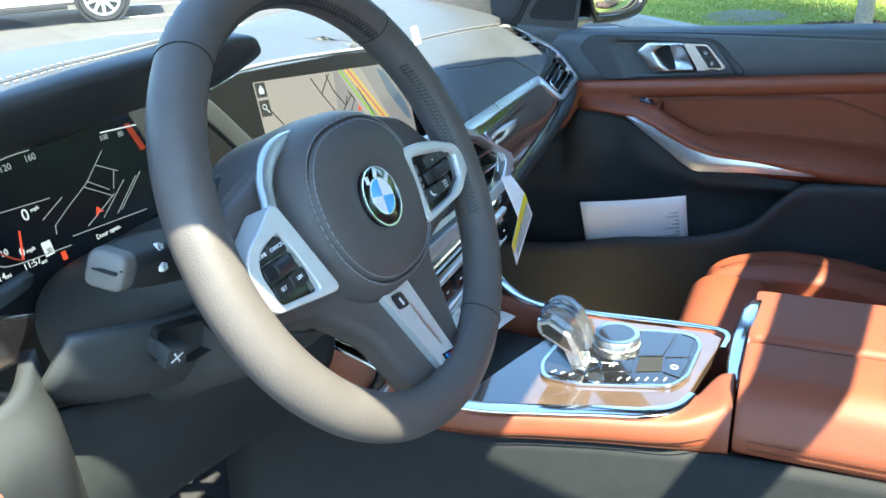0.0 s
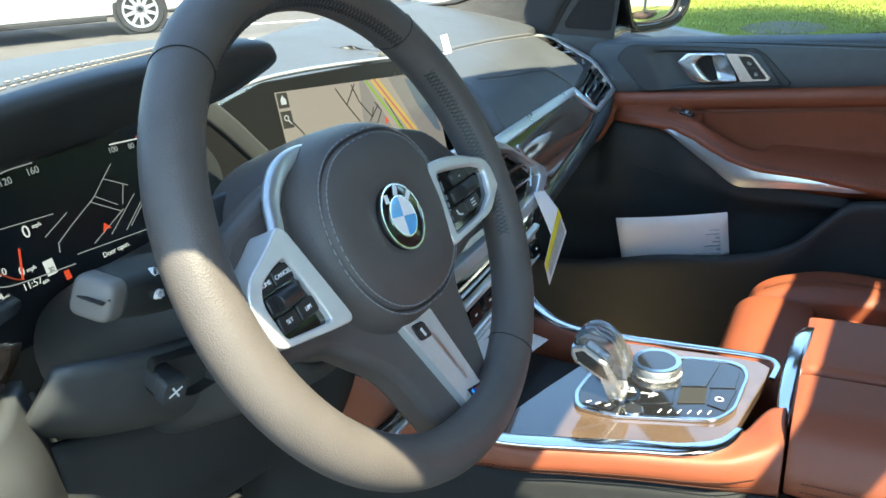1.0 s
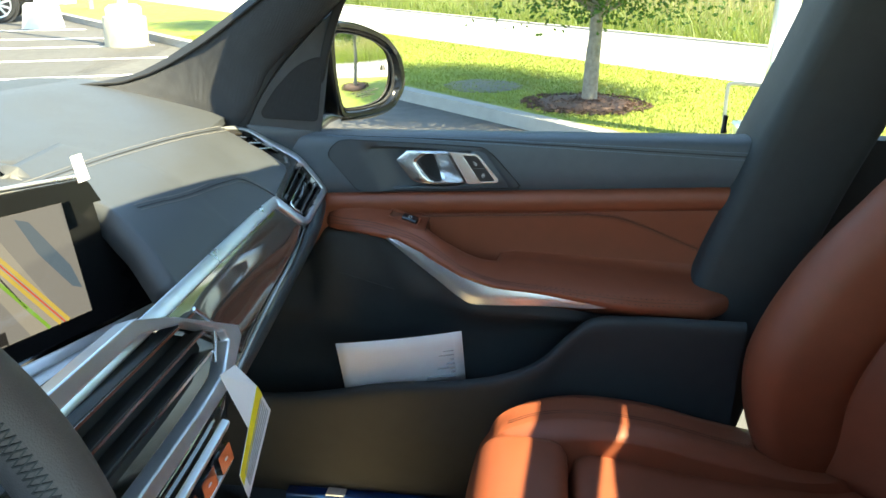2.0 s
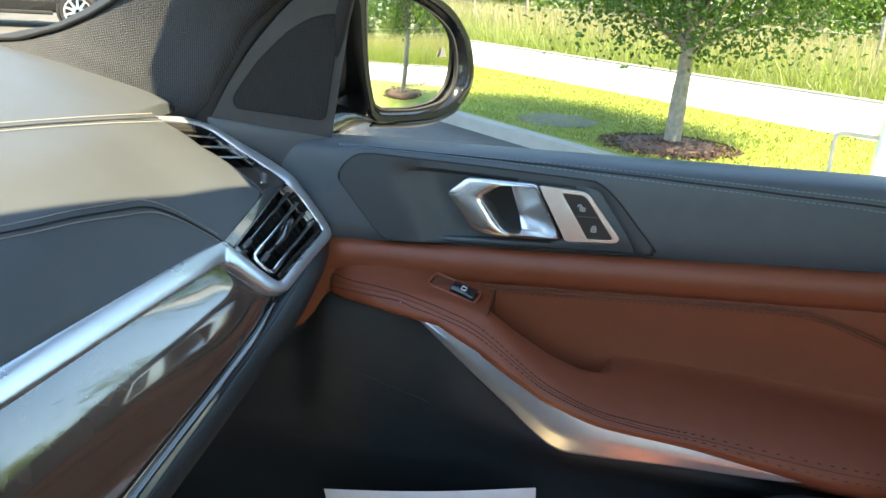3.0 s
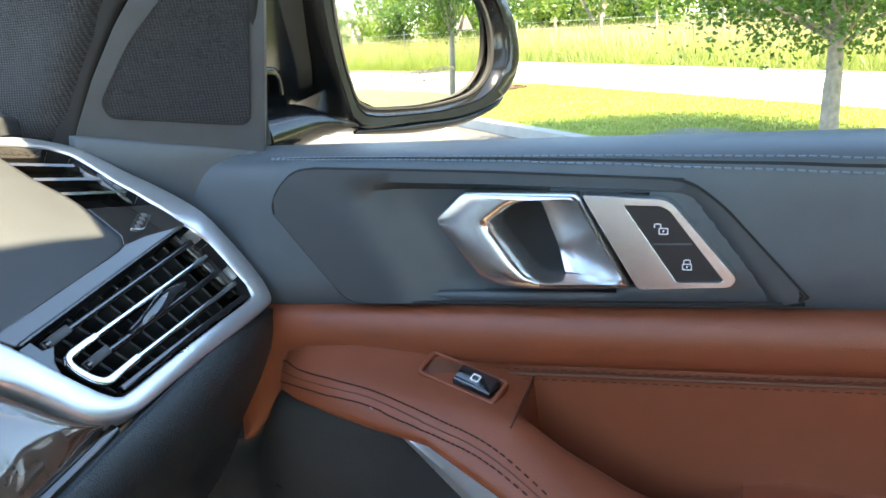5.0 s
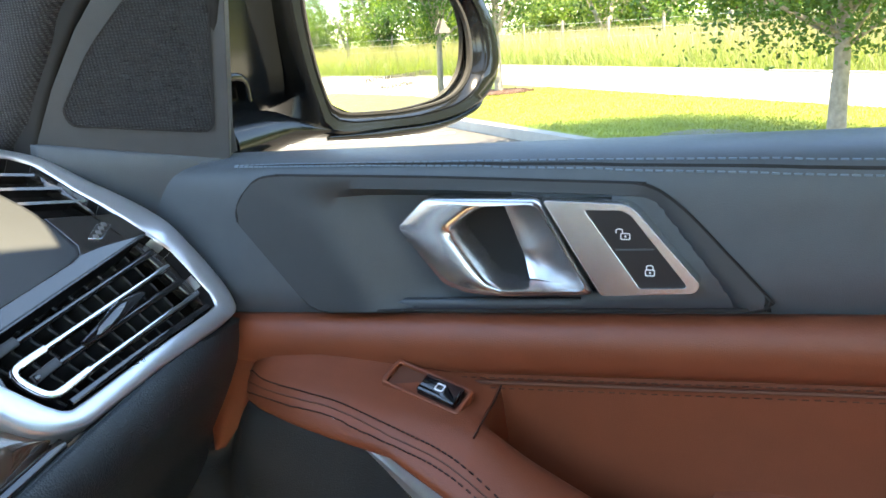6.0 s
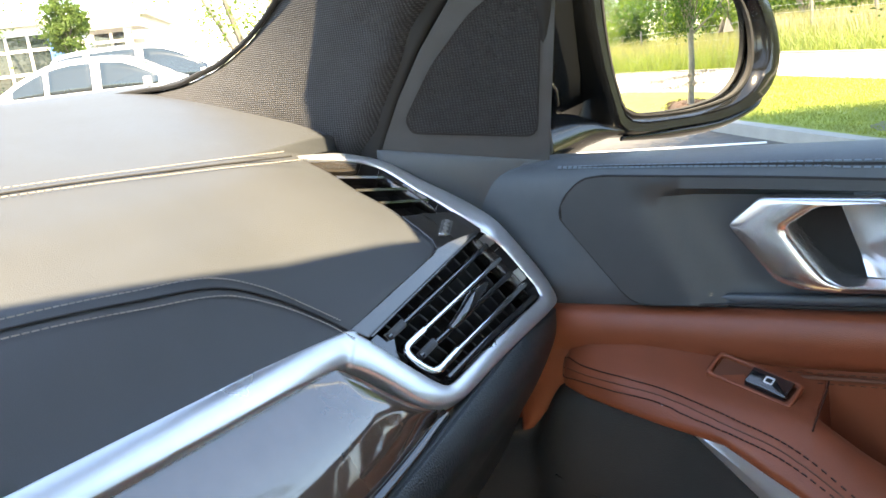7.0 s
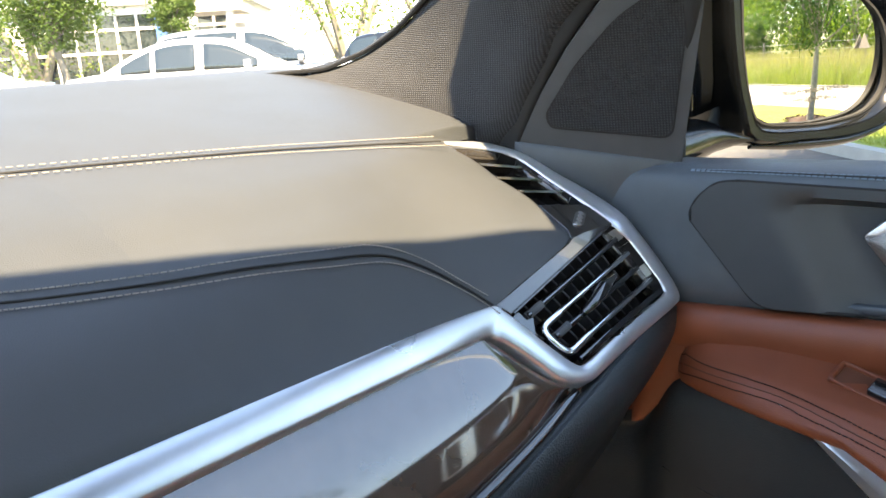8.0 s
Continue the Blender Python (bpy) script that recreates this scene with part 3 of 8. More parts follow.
    part("vent_surround", grid([[VU(0.0468 - 0.0015 * k, 0.0825 - 0.0125 * k + 0.0, -0.0012) for k in range(5)], [VU(0.0375 + 0.0028 * k, 0.0765 - 0.0122 * k, -0.0085) for k in range(5)]]), SMOKE, d, "dark mirror-like vent surround", smooth=60, solid=-0.002)
    part("vent_surround", prism([(-0.0252, 0.0546), (-0.0150, 0.0556), (-0.0128, 0.0490), (-0.0050, 0.0480), (-0.0120, 0.0400), (-0.0140, 0.0310), (-0.0195, 0.0430)], VF, -0.010, -0.0026), PIANO, d, "gloss black corner of the vent opening", bevel=0.001)
    part("vent_surround", prism([(0.1190, 0.0680), (0.1262, 0.0682), (0.1332, 0.0520), (0.1344, 0.0200), (0.1300, 0.0125), (0.1255, 0.0300), (0.1225, 0.0520)], VF, -0.014, -0.0060), SMOKE, d, "dark mirror-like end of the vent opening", bevel=0.001)
    part("vent_lip", sweep([VF(0.006, 0.0112, -0.0020), VF(0.06, 0.0118, -0.0020), VF(0.128, 0.0112, -0.0020)], rbox(0.0040, 0.0030, 0.0012, 3), nv, 10), PIANO, d, "gloss black lower lip of the vent")
    # slats: two black ones, two with chrome edges joined by a bracket
    for (u0, v0), (u1, v1), bright in (((-0.0105, 0.0496), (0.1242, 0.0583), 0), ((0.004, 0.0400), (0.1241, 0.0454), 1), ((0.0, 0.0305), (0.1254, 0.0335), 0), ((0.012, 0.0190), (0.1285, 0.0215), 1)):
        s = part("vent_slat", sweep([VF(u0 + (u1 - u0) * k, v0 + (v1 - v0) * k, -0.0075) for k in (0, 0.5, 1)], rbox(0.0042, 0.0125, 0.0018, 4), nv, 6), PIANO, d, "gloss black vent slat")
        if bright:
            part("chrome_edge", sweep([VF(u0 + (u1 - u0) * k, v0 + (v1 - v0) * k, -0.0008) for k in (0, 0.5, 1)], rbox(0.0026, 0.0020, 0.0008, 3), nv, 6), CHROME, s, "chrome edge")
        else:
            part("slat_tip", sweep([VF(u0 - 0.0005, v0, -0.004), VF(u0 + 0.007, v0 + 0.0006, -0.0018), VF(u0 + 0.016, v0 + 0.0012, -0.0014)], rbox(0.0052, 0.0030, 0.0013, 3), nv, 6), BLACK_PLASTIC, s, "satin slat tip")
    part("slat_bracket", sweep([VF(*p, -0.0002) for p in ((0.014, 0.0402), (0.002, 0.0398), (-0.0065, 0.0388), (-0.0092, 0.0350), (-0.0070, 0.0275), (-0.0030, 0.0210), (0.0022, 0.0184), (0.012, 0.0186), (0.026, 0.0192))], rbox(0.0044, 0.0034, 0.0012, 3), nv, 40), CHROME, d, "chrome bracket joining the slats")
    part("vent_knob", sweep([VF(0.036, 0.0318, -0.002), VF(0.050, 0.0335, 0.0015), VF(0.068, 0.0368, 0.0018), VF(0.092, 0.0385, -0.0005)], rbox(0.0085, 0.0070, 0.0028, 4), nv, 14, scales=[0.55, 0.85, 1.05, 0.35]), PIANO, d, "black vent adjuster tab")
    for i in range(10):
        k = 0.05 + 0.9 * i / 9
        f_ = part("vent_fin", sweep([VF(-0.012 + 0.135 * k, 0.0550 + 0.0115 * k, -0.0205), VF(-0.002 + 0.127 * k, 0.034 + 0.003 * k, -0.0205), VF(0.008 + 0.118 * k, 0.0125, -0.0205)], rbox(0.0018, 0.012, 0.0006, 2), nv, 5), BLACK_PLASTIC, d, "upright vent fin")
    for k, (u0, v0, u1, v1) in enumerate(((0.0003, 0.0895, 0.0391, 0.0735), (0.0045, 0.0710, 0.0442, 0.0563), (0.0070, 0.0540, 0.0480, 0.0400))):
        blade = part("vent_slat", grid([[VU(u0 + (u1 - u0) * q, v0 + (v1 - v0) * q, -0.0012) for q in (0, 0.33, 0.67, 1)], [VU(u0 + (u1 - u0) * q + 0.001, v0 + (v1 - v0) * q + 0.0085, -0.0125) for q in (0, 0.33, 0.67, 1)]]), SMOKE, d, "gloss black upper vent slat", smooth=0, solid=-0.0018)
    part("sensor_frame", prism(rounded([(0.0165, 0.0100), (0.0245, 0.0060), (0.0420, 0.0150), (0.0345, 0.0195)], 0.003, 4), VU, 0.0, 0.0012), CHROME, d, "bright frame of the sun sensor", bevel=0.0004)
    for q in range(4):
        part("sensor_rib", bar(VU, (0.0212 + 0.0045 * q, 0.0098 + 0.0023 * q), (0.0238 + 0.0045 * q, 0.0084 + 0.0023 * q), 0.0032, 0.0012, 0.0018), STALK_GREY, d, "ribbed sensor window", smooth=0)
    text("AIRBAG", 0.0060, axes(VU(0.013, 0.0975, -0.0005), VU(1, -0.42, 0) - VU(0, 0, 0), VU(0.42, 1, 0) - VU(0, 0, 0)), RUBBER, d)
    # walnut panel
    top = [D(x, 0.1365 + 0.05 * (0.61 - x)) + Vector((0, 0.003, -0.003)) for x in (0.16, 0.20, 0.27, 0.42, 0.53)] + [Vector(p) for p in ((0.580, 0.1340, 1.0785), (0.592, 0.1315, 1.0735), (0.611, 0.1215, 1.0555), (0.634, 0.1135, 1.0355))]
    low = [Vector(p) for p in ((0.275, 0.072, 1.010), (0.29, 0.074, 1.0105), (0.32, 0.079, 1.0115), (0.42, 0.088, 1.017), (0.52, 0.095, 1.024), (0.575, 0.100, 1.0275), (0.597, 0.103, 1.029), (0.615, 0.1065, 1.0305), (0.636, 0.1115, 1.0325))]
    part("wood_panel", net([[tuple(a + (b - a) * k + Vector((0, -0.004, 0.0025)) * math.sin(math.pi * k)) for a, b in zip(top, low)] for k in (0, 0.2, 0.5, 0.8, 1)], 20, 50), WOOD, d, "glossy dark walnut panel", solid=-0.01)
    part("trim_edge", sweep([(0.24, 0.067, 1.004), (0.38, 0.083, 1.0105), (0.50, 0.092, 1.0195), (0.58, 0.099, 1.0255), (0.640, 0.1085, 1.0305)], rbox(0.006, 0.008, 0.002), (0, -0.6, 0.8), 20), PIANO, d, "gloss black edge below the walnut")
    part("centre_fascia", net([[tuple(D(x, 0.1365 + 0.05 * (0.61 - x), -0.003)) for x in (-0.12, 0.0, 0.12, 0.24, 0.345)],
                               [tuple(Vector((x, 0.232 - 0.155 * (x - 0.077), 1.06 - 0.06 * (x - 0.077)))) for x in (-0.12, 0.0, 0.12, 0.24, 0.345)],
                               [tuple(Vector((x, 0.285 - 0.155 * (x - 0.077), 1.15))) for x in (-0.12, 0.0, 0.12, 0.24, 0.345)]], 10, 24), PIANO, d, "gloss black fascia under the screen", solid=-0.004)
    # padded knee panel
    part("knee_panel", net([[(0.22, 0.077, 0.998), (0.40, 0.093, 1.003), (0.56, 0.104, 1.018), (0.66, 0.112, 1.03), (0.74, 0.122, 1.036), (0.80, 0.132, 1.036), (0.845, 0.16, 1.03)],
                            [(0.22, 0.087, 0.97), (0.40, 0.095, 0.985), (0.56, 0.103, 1.0), (0.66, 0.107, 1.012), (0.74, 0.118, 1.02), (0.80, 0.135, 1.015), (0.845, 0.16, 1.01)],
                            [(0.22, 0.15, 0.90), (0.40, 0.15, 0.92), (0.56, 0.15, 0.94), (0.66, 0.15, 0.95), (0.74, 0.155, 0.96), (0.80, 0.165, 0.96), (0.845, 0.18, 0.96)],
                            [(0.22, 0.24, 0.84), (0.40, 0.24, 0.84), (0.56, 0.23, 0.85), (0.66, 0.23, 0.86), (0.74, 0.23, 0.86), (0.80, 0.24, 0.86), (0.845, 0.25, 0.86)],
                            [(0.22, 0.5, 0.76), (0.40, 0.5, 0.74), (0.56, 0.5, 0.72), (0.66, 0.5, 0.72), (0.74, 0.5, 0.72), (0.80, 0.5, 0.72), (0.845, 0.5, 0.72)]], 30, 30), KNEE, d, "padded black knee panel", solid=-0.012)
    return d


dash()


# ---- centre screen, vents and controls ----
def shifted(place, u, v, w=0.0):
    return lambda a, b, c: place(a + u, b + v, c + w)


SC = axes((0.077, 0.238, 1.146), (0.98, -0.175, -0.096), (0.136, 0.231, 0.963))


def screen():
    s = thing("navigation_screen", "wide glossy screen showing a beige road map", "screen", (0.077, 0.238, 1.146))
    glass_part = part("glass_panel", prism(rounded([(-0.26, -0.075), (0.262, -0.072), (0.19, 0.073), (0.02, 0.0755), (-0.16, 0.068), (-0.26, 0.04)], 0.008), SC, -0.014, 0), SCREEN_GLASS, s, "gloss black glass panel", bevel=0.0015)
    m = part("display", prism([(-0.146, -0.0548), (0.146, -0.0548), (0.146, 0.0548), (-0.146, 0.0548)], SC, 0.0, 0.0006), MAP_BASE, s, "lit beige map display", smooth=0)
    def lines(name, mat_, segs, width, lab=""):
        for k, (p, q) in enumerate(segs):
            part(name, bar(SC, p, q, width, 0.0006, 0.0010 + 0.00001 * (k % 7)), mat_, m, lab, smooth=0)
    def poly(name, mat_, pts, w=0.0008, lab=""):
        part(name, prism(pts, SC, 0.0005, w), mat_, m, lab, smooth=0)
    poly("map_block", MAP_GREY, [(-0.004, 0.0545), (0.004, 0.0545), (0.066, -0.0545), (0.03, -0.0545), (-0.012, 0.0)], 0.0007, "grey built-up block")
    poly("map_block", MAP_GREY, [(0.052, 0.0545), (0.146, 0.0545), (0.146, -0.0545), (0.112, -0.0545)], 0.0007, "grey built-up block")
    poly("map_water", MAP_BLUE, [(0.085, 0.05), (0.10, 0.045), (0.135, -0.005), (0.142, -0.03), (0.13, -0.025), (0.10, 0.015)], 0.0009, "grey-blue water")
    lines("map_road", MAP_YELLOW, [((0.019, 0.0545), (0.103, -0.0545)), ((0.030, 0.0545), (0.114, -0.0545))], 0.0042, "yellow main road")
    lines("map_route", MAP_GREEN, [((0.008, 0.0545), (0.089, -0.0545))], 0.0036, "green route line")
    lines("map_route", MAP_RED, [((0.0245, 0.0545), (0.1085, -0.0545))], 0.0014, "red traffic line")
    lines("map_street", MAP_DARK, [((-0.049, 0.05), (-0.035, 0.028)), ((-0.035, 0.028), (-0.014, 0.052)), ((-0.035, 0.028), (0.026, -0.052)), ((-0.008, -0.004), (0.022, 0.022)), ((0.006, 0.008), (0.012, 0.02)), ((0.0, -0.01), (0.016, 0.002)), ((0.016, 0.002), (0.026, 0.014)), ((0.026, 0.014), (0.016, 0.026)), ((0.002, -0.03), (0.04, -0.0545)), ((-0.004, -0.035), (0.02, -0.0545)), ((0.02, -0.04), (0.032, -0.024)), ((-0.128, 0.018), (-0.076, -0.046)), ((-0.02, 0.052), (-0.012, 0.03)), ((-0.012, 0.03), (0.006, 0.008)), ((0.036, 0.03), (0.07, -0.03))], 0.0016, "dark street lines")
    poly("map_button", MAP_DARK, [(-0.1445, 0.036), (-0.1285, 0.036), (-0.1285, 0.0535), (-0.1445, 0.0535)], 0.0012, "dark home button")
    poly("map_button", MAP_DARK, [(-0.1445, 0.013), (-0.1285, 0.013), (-0.1285, 0.0325), (-0.1445, 0.0325)], 0.0012, "dark search button")
    poly("button_icon", MAP_WHITE, [(-0.1405, 0.040), (-0.1325, 0.040), (-0.1325, 0.0455), (-0.1365, 0.0505), (-0.1405, 0.0455)], 0.0015)
    part("button_icon", frame_prism([(-0.1375 + x, 0.0245 + y) for x, y in ring(0.0036, 14)], [(-0.1375 + x, 0.0245 + y) for x, y in ring(0.0026, 14)], SC, 0.0012, 0.0015), MAP_WHITE, m, smooth=0)
    part("button_icon", bar(SC, (-0.135, 0.0215), (-0.1315, 0.017), 0.0012, 0.0012, 0.0015), MAP_WHITE, m, smooth=0)
    poly("position_arrow", MAP_RED, [(0.030, 0.006), (0.036, -0.001), (0.0325, -0.0015), (0.0295, -0.004)], 0.0014, "red position arrow")
    part("map_pin", frame_prism([(0.026 + x, -0.016 + y) for x, y in ring(0.0042, 14)], [(0.026 + x, -0.016 + y) for x, y in ring(0.0022, 14)], SC, 0.001, 0.0014), MAP_WHITE, m, smooth=0)
    poly("map_label", MAP_DARK, [(0.012, -0.0535), (0.040, -0.0535), (0.040, -0.0425), (0.012, -0.0425)], 0.0013, "dark street label")
    poly("map_label", MAP_DARK, [(-0.122, -0.0535), (-0.066, -0.0535), (-0.066, -0.0465), (-0.122, -0.0465)], 0.0013, "dark street label")
    part("housing_edge", sweep([SC(-0.262, 0.043, -0.004), SC(-0.16, 0.071, -0.004), SC(0.02, 0.0785, -0.004), SC(0.19, 0.076, -0.004)], rbox(0.004, 0.012, 0.0015), (0, -0.9, 0.3), 24), ALU, s, "thin bright upper edge")
    part("lower_trim", sweep([SC(-0.24, -0.083, 0.004), SC(-0.1, -0.083, 0.005), SC(0.1, -0.083, 0.006), SC(0.24, -0.08, 0.006)], rbox(0.014, 0.010, 0.003), (0, -0.6, 0.8), 16), ALU, s, "aluminium bar below the screen")
    return s


def screen_mats():
    out_ = []
    for n, c, e in (("map_beige", (0.52, 0.43, 0.36), 0.62), ("map_grey", (0.36, 0.31, 0.29), 0.62), ("map_blue", (0.16, 0.2, 0.26), 0.6), ("map_yellow", (0.75, 0.5, 0.10), 0.7), ("map_green", (0.3, 0.5, 0.06), 0.7), ("map_red", (0.8, 0.08, 0.03), 0.7), ("map_dark", (0.05, 0.04, 0.035), 0.5), ("map_white", (0.8, 0.8, 0.78), 0.7)):
        out_.append(glow(n, c, e * 0.24))
    return out_


MAP_BASE, MAP_GREY, MAP_BLUE, MAP_YELLOW, MAP_GREEN, MAP_RED, MAP_DARK, MAP_WHITE = screen_mats()
screen()

CV = axes((0.20, 0.075, 1.05), (0.98, 0.12, -0.10), (0, 0.30, 0.95))


def centre_vent():
    c = thing("centre_air_vent", "angular centre air vent in an aluminium frame", "air vent", (0.2, 0.075, 1.05))
    o = [(-0.42, 0.080), (-0.138, 0.080), (-0.064, 0.056), (0.080, -0.004), (0.080, -0.016), (0.0, -0.040), (-0.09, -0.040), (-0.42, -0.035)]
    i = [(-0.41, 0.066), (-0.138, 0.066), (-0.045, 0.044), (0.038, 0.006), (0.040, -0.006), (-0.005, -0.024), (-0.09, -0.026), (-0.41, -0.022)]
    part("vent_frame", frame_prism(o, i, CV, -0.01, 0.008), ALU, c, "aluminium vent frame", bevel=0.003)
    part("vent_recess", prism(i, CV, -0.03, -0.025), SOFT_BLACK, c, "dark vent recess", smooth=0)
    for v in (0.048, 0.026, 0.004):
        sl = part("vent_slat", bar(CV, (-0.4, v), (0.02 - 0.0 * v - abs(v - 0.02) * 0.6, v - 0.008), 0.004, -0.022, -0.002), SOFT_BLACK, c, "black slat", smooth=0)
        part("chrome_edge", bar(CV, (-0.4, v), (0.02 - abs(v - 0.02) * 0.6, v - 0.008), 0.0024, -0.002, 0.0), CHROME, sl, "chrome slat edge", smooth=0)
    part("vent_bracket", sweep([CV(0.0, 0.044, 0.001), CV(0.03, 0.014, 0.001), CV(0.0, -0.014, 0.001)], rbox(0.004, 0.003, 0.001), (0, -0.9, 0.3), 10), CHROME, c, "chrome bracket")
    return c


centre_vent()


def climate_panel():
    c = thing("climate_panel", "gloss black climate control panel with two metal bars", "control panel", (-0.05, 0.05, 1.0))
    part("panel", net([[(-0.24, 0.03, 1.02), (-0.05, 0.04, 1.01), (0.16, 0.055, 1.005), (0.26, 0.085, 1.0)], [(-0.24, 0.03, 0.96), (-0.05, 0.035, 0.955), (0.15, 0.05, 0.95), (0.24, 0.09, 0.95)], [(-0.22, 0.08, 0.90), (-0.05, 0.08, 0.90), (0.14, 0.09, 0.90), (0.22, 0.13, 0.9)]], 12, 16), PIANO, c, "gloss black panel", solid=-0.01)
    for z, y, m, h in ((1.012, 0.022, ALU, 0.010), (0.972, 0.022, ALU, 0.006), (0.925, 0.05, ALU, 0.008)):
        part("metal_bar", sweep([(-0.24, y, z), (-0.05, y + 0.007, z - 0.006), (0.15, y + 0.022, z - 0.012)], rbox(0.008, h, 0.002), (0, -0.3, 0.9), 10), m, c, "satin metal bar")
    for k in range(9):
        x = -0.21 + 0.042 * k
        part("button", prism(rounded([(-0.015, -0.009), (0.015, -0.009), (0.015, 0.009), (-0.015, 0.009)], 0.002), axes((x, 0.026 + 0.0455 * (x + 0.24) * 0.9 - 0.004, 0.990 - 0.03 * (x + 0.24)), (1, 0.05, -0.03), (0, 0.2, 1)), -0.004, 0.002), PIANO, c, "black button")
        part("button_mark", bar(axes((x, 0.026 + 0.0455 * (x + 0.24) * 0.9 - 0.004, 0.990 - 0.03 * (x + 0.24)), (1, 0.05, -0.03), (0, 0.2, 1)), (-0.003, 0.0), (0.003, 0.0), 0.002, 0.002, 0.0024), WHITE, c, "pale button mark", smooth=0)
    hz = axes((-0.034, 0.092, 1.112), (0.98, 0.05, -0.1), (0, 0.3, 0.95))
    pod = part("hazard_panel", prism(rounded([(-0.035, -0.013), (0.06, -0.013), (0.06, 0.013), (-0.035, 0.013)], 0.004), hz, -0.02, 0.0), PIANO, c, "gloss black hazard switch", bevel=0.001)
    part("hazard_sign", frame_prism([(-0.008, -0.006), (0.008, -0.006), (0.0, 0.008)], [(-0.004, -0.0035), (0.004, -0.0035), (0.0, 0.0035)], hz, 0.0, 0.0008), MAP_RED, pod, "red warning triangle", smooth=0)
    return c


climate_panel()

# ---- passenger door ----
def door_rail(y):
    """Edge of the armrest, leather against the metal strip."""
    pts = ((0.10, 0.783, 0.985), (0.034, 0.757, 0.998), (-0.03, 0.738, 0.957), (-0.105, 0.712, 0.915), (-0.15, 0.702, 0.899), (-0.25, 0.701, 0.895), (-0.364, 0.711, 0.902), (-0.5, 0.74, 0.895))
    k = [p[0] for p in pts][::-1]
    return float(np.interp(y, k, [p[1] for p in pts][::-1])), float(np.interp(y, k, [p[2] for p in pts][::-1]))


HANDLE_FIELD = mat("handle_field_plastic", (0.040, 0.047, 0.052), 0.5, vary=0.08, scale=40, bump=0.15, bscale=1200)


def door():
    d = thing("door_1", "closed front door with black trim and cognac leather armrest", "car door", (0.8, -0.2, 0.45), kind="structure")
    ys = (0.34, 0.24, 0.12, 0.0, -0.15, -0.3, -0.45, -0.56)
    rows = []
    for y in ys:
        b, l = zb(y), zl(y)
        rows.append([(0.815, y, l - 0.004), (0.806, y, l + 0.015), (0.805, y, (b + l) / 2), (0.8065, y, b - 0.018), (0.814, y, b - 0.0045), (0.835, y, b), (0.865, y, b - 0.003), (0.90, y, b - 0.018)])
    trim = net(rows, 120, 32)
    belt_lines = [onto(trim, [(0.812, y, z0 + kz * y) for y in (0.115, 0.0, -0.15, -0.3, -0.45, -0.55)], 0.0005, 60, (-0.7, 0, 0.7)) for z0, kz in ((1.138, 0.0159), (1.1335, 0.0265))]
    # opening for the scooped field round the handle
    def in_field(q):
        u, v = -q.y, q.z - 1.09
        return q.x < 0.83 and v > -0.040 + 0.075 * max(0.0, u) and v < 0.0335 - 0.012 * max(0.0, u) and u + 0.8 * v > -0.075 and u + 0.95 * v < 0.150
    bmesh.ops.delete(trim, geom=[f for f in trim.faces if all(in_field(v.co) for v in f.verts)], context="FACES")
    up = part("upper_trim", trim, BLACK_LEATHER, d, "black leatherette upper trim", solid=-0.004)
    for line in belt_lines:
        part("stitching", stitches(line, 150, 0.0011, 0.0036, (-0.8, 0, 0.5)), BLUE_THREAD, up, "blue-grey thread stitching")
    part("seam", sweep([(p_ + q_) / 2 for p_, q_ in zip(*belt_lines)], rbox(0.002, 0.001, 0.0003, 2), (-0.8, 0, 0.5), 60), RUBBER, up, "sunk dark seam")
    # panel round the handle, slightly sunk and outlined by a seam
    H = axes((0.8045, 0.0, 1.09), (0, -1, 0), (0, 0, 1))
    edge = rounded([(-0.063, -0.046), (-0.113, 0.013), (-0.108, 0.025), (-0.094, 0.038), (-0.079, 0.040), (0.027, 0.0385), (0.143, 0.035), (0.160, 0.022), (0.203, -0.026), (0.196, -0.030), (0.0, -0.042)], 0.012, 6)
    part("panel_seam", sweep([H(u, v, 0.0006) for u, v in edge], rbox(0.0022, 0.002, 0.0006, 2), (-1, 0, 0), 120, True), RUBBER, d, "dark seam round the handle field")
    cols = []
    for i in range(49):
        u = -0.110 + 0.309 * i / 48
        top, low = -9.0, 9.0
        for (u0, v0), (u1, v1) in zip(edge, edge[1:] + edge[:1]):
            if min(u0, u1) <= u <= max(u0, u1) and u0 != u1:
                v = v0 + (v1 - v0) * (u - u0) / (u1 - u0)
                top, low = max(top, v), min(low, v)
        col = []
        for j in range(13):
            v = low + (top - low) * j / 12
            lip = min(1.0, max(0.0, (0.0305 - 0.012 * max(0.0, u) - v) / 0.003)) * min(1.0, max(0.0, (v + 0.046) / 0.006))
            dip = min(1.0, max(0.0, (u + 0.066 + 0.55 * (v - 0.03)) / 0.045)) * min(1.0, max(0.0, (0.168 - u - 0.75 * v) / 0.014))
            col.append(H(u, v, 0.0022 - 0.016 * lip * dip * dip * (3 - 2 * dip)))
        cols.append(col)
    part("handle_recess", grid(cols), HANDLE_FIELD, d, "black scooped handle recess", smooth=60)
    # handle: a bright loop with a grip scoop, and the lock plate
    outer = rounded([(0.0003, 0.0102), (0.0197, 0.0280), (0.0870, 0.0287), (0.1150, -0.0228), (0.0634, -0.0265), (0.0440, -0.0258), (0.0280, -0.0219)], 0.004, 6)
    inner = rounded([(0.0337, 0.0110), (0.0530, 0.0240), (0.0855, 0.0262), (0.1118, -0.0197), (0.0640, -0.0217), (0.0560, -0.0175), (0.0490, -0.0090)], 0.006, 6)
    def loop_ring(k, w):
        res = []
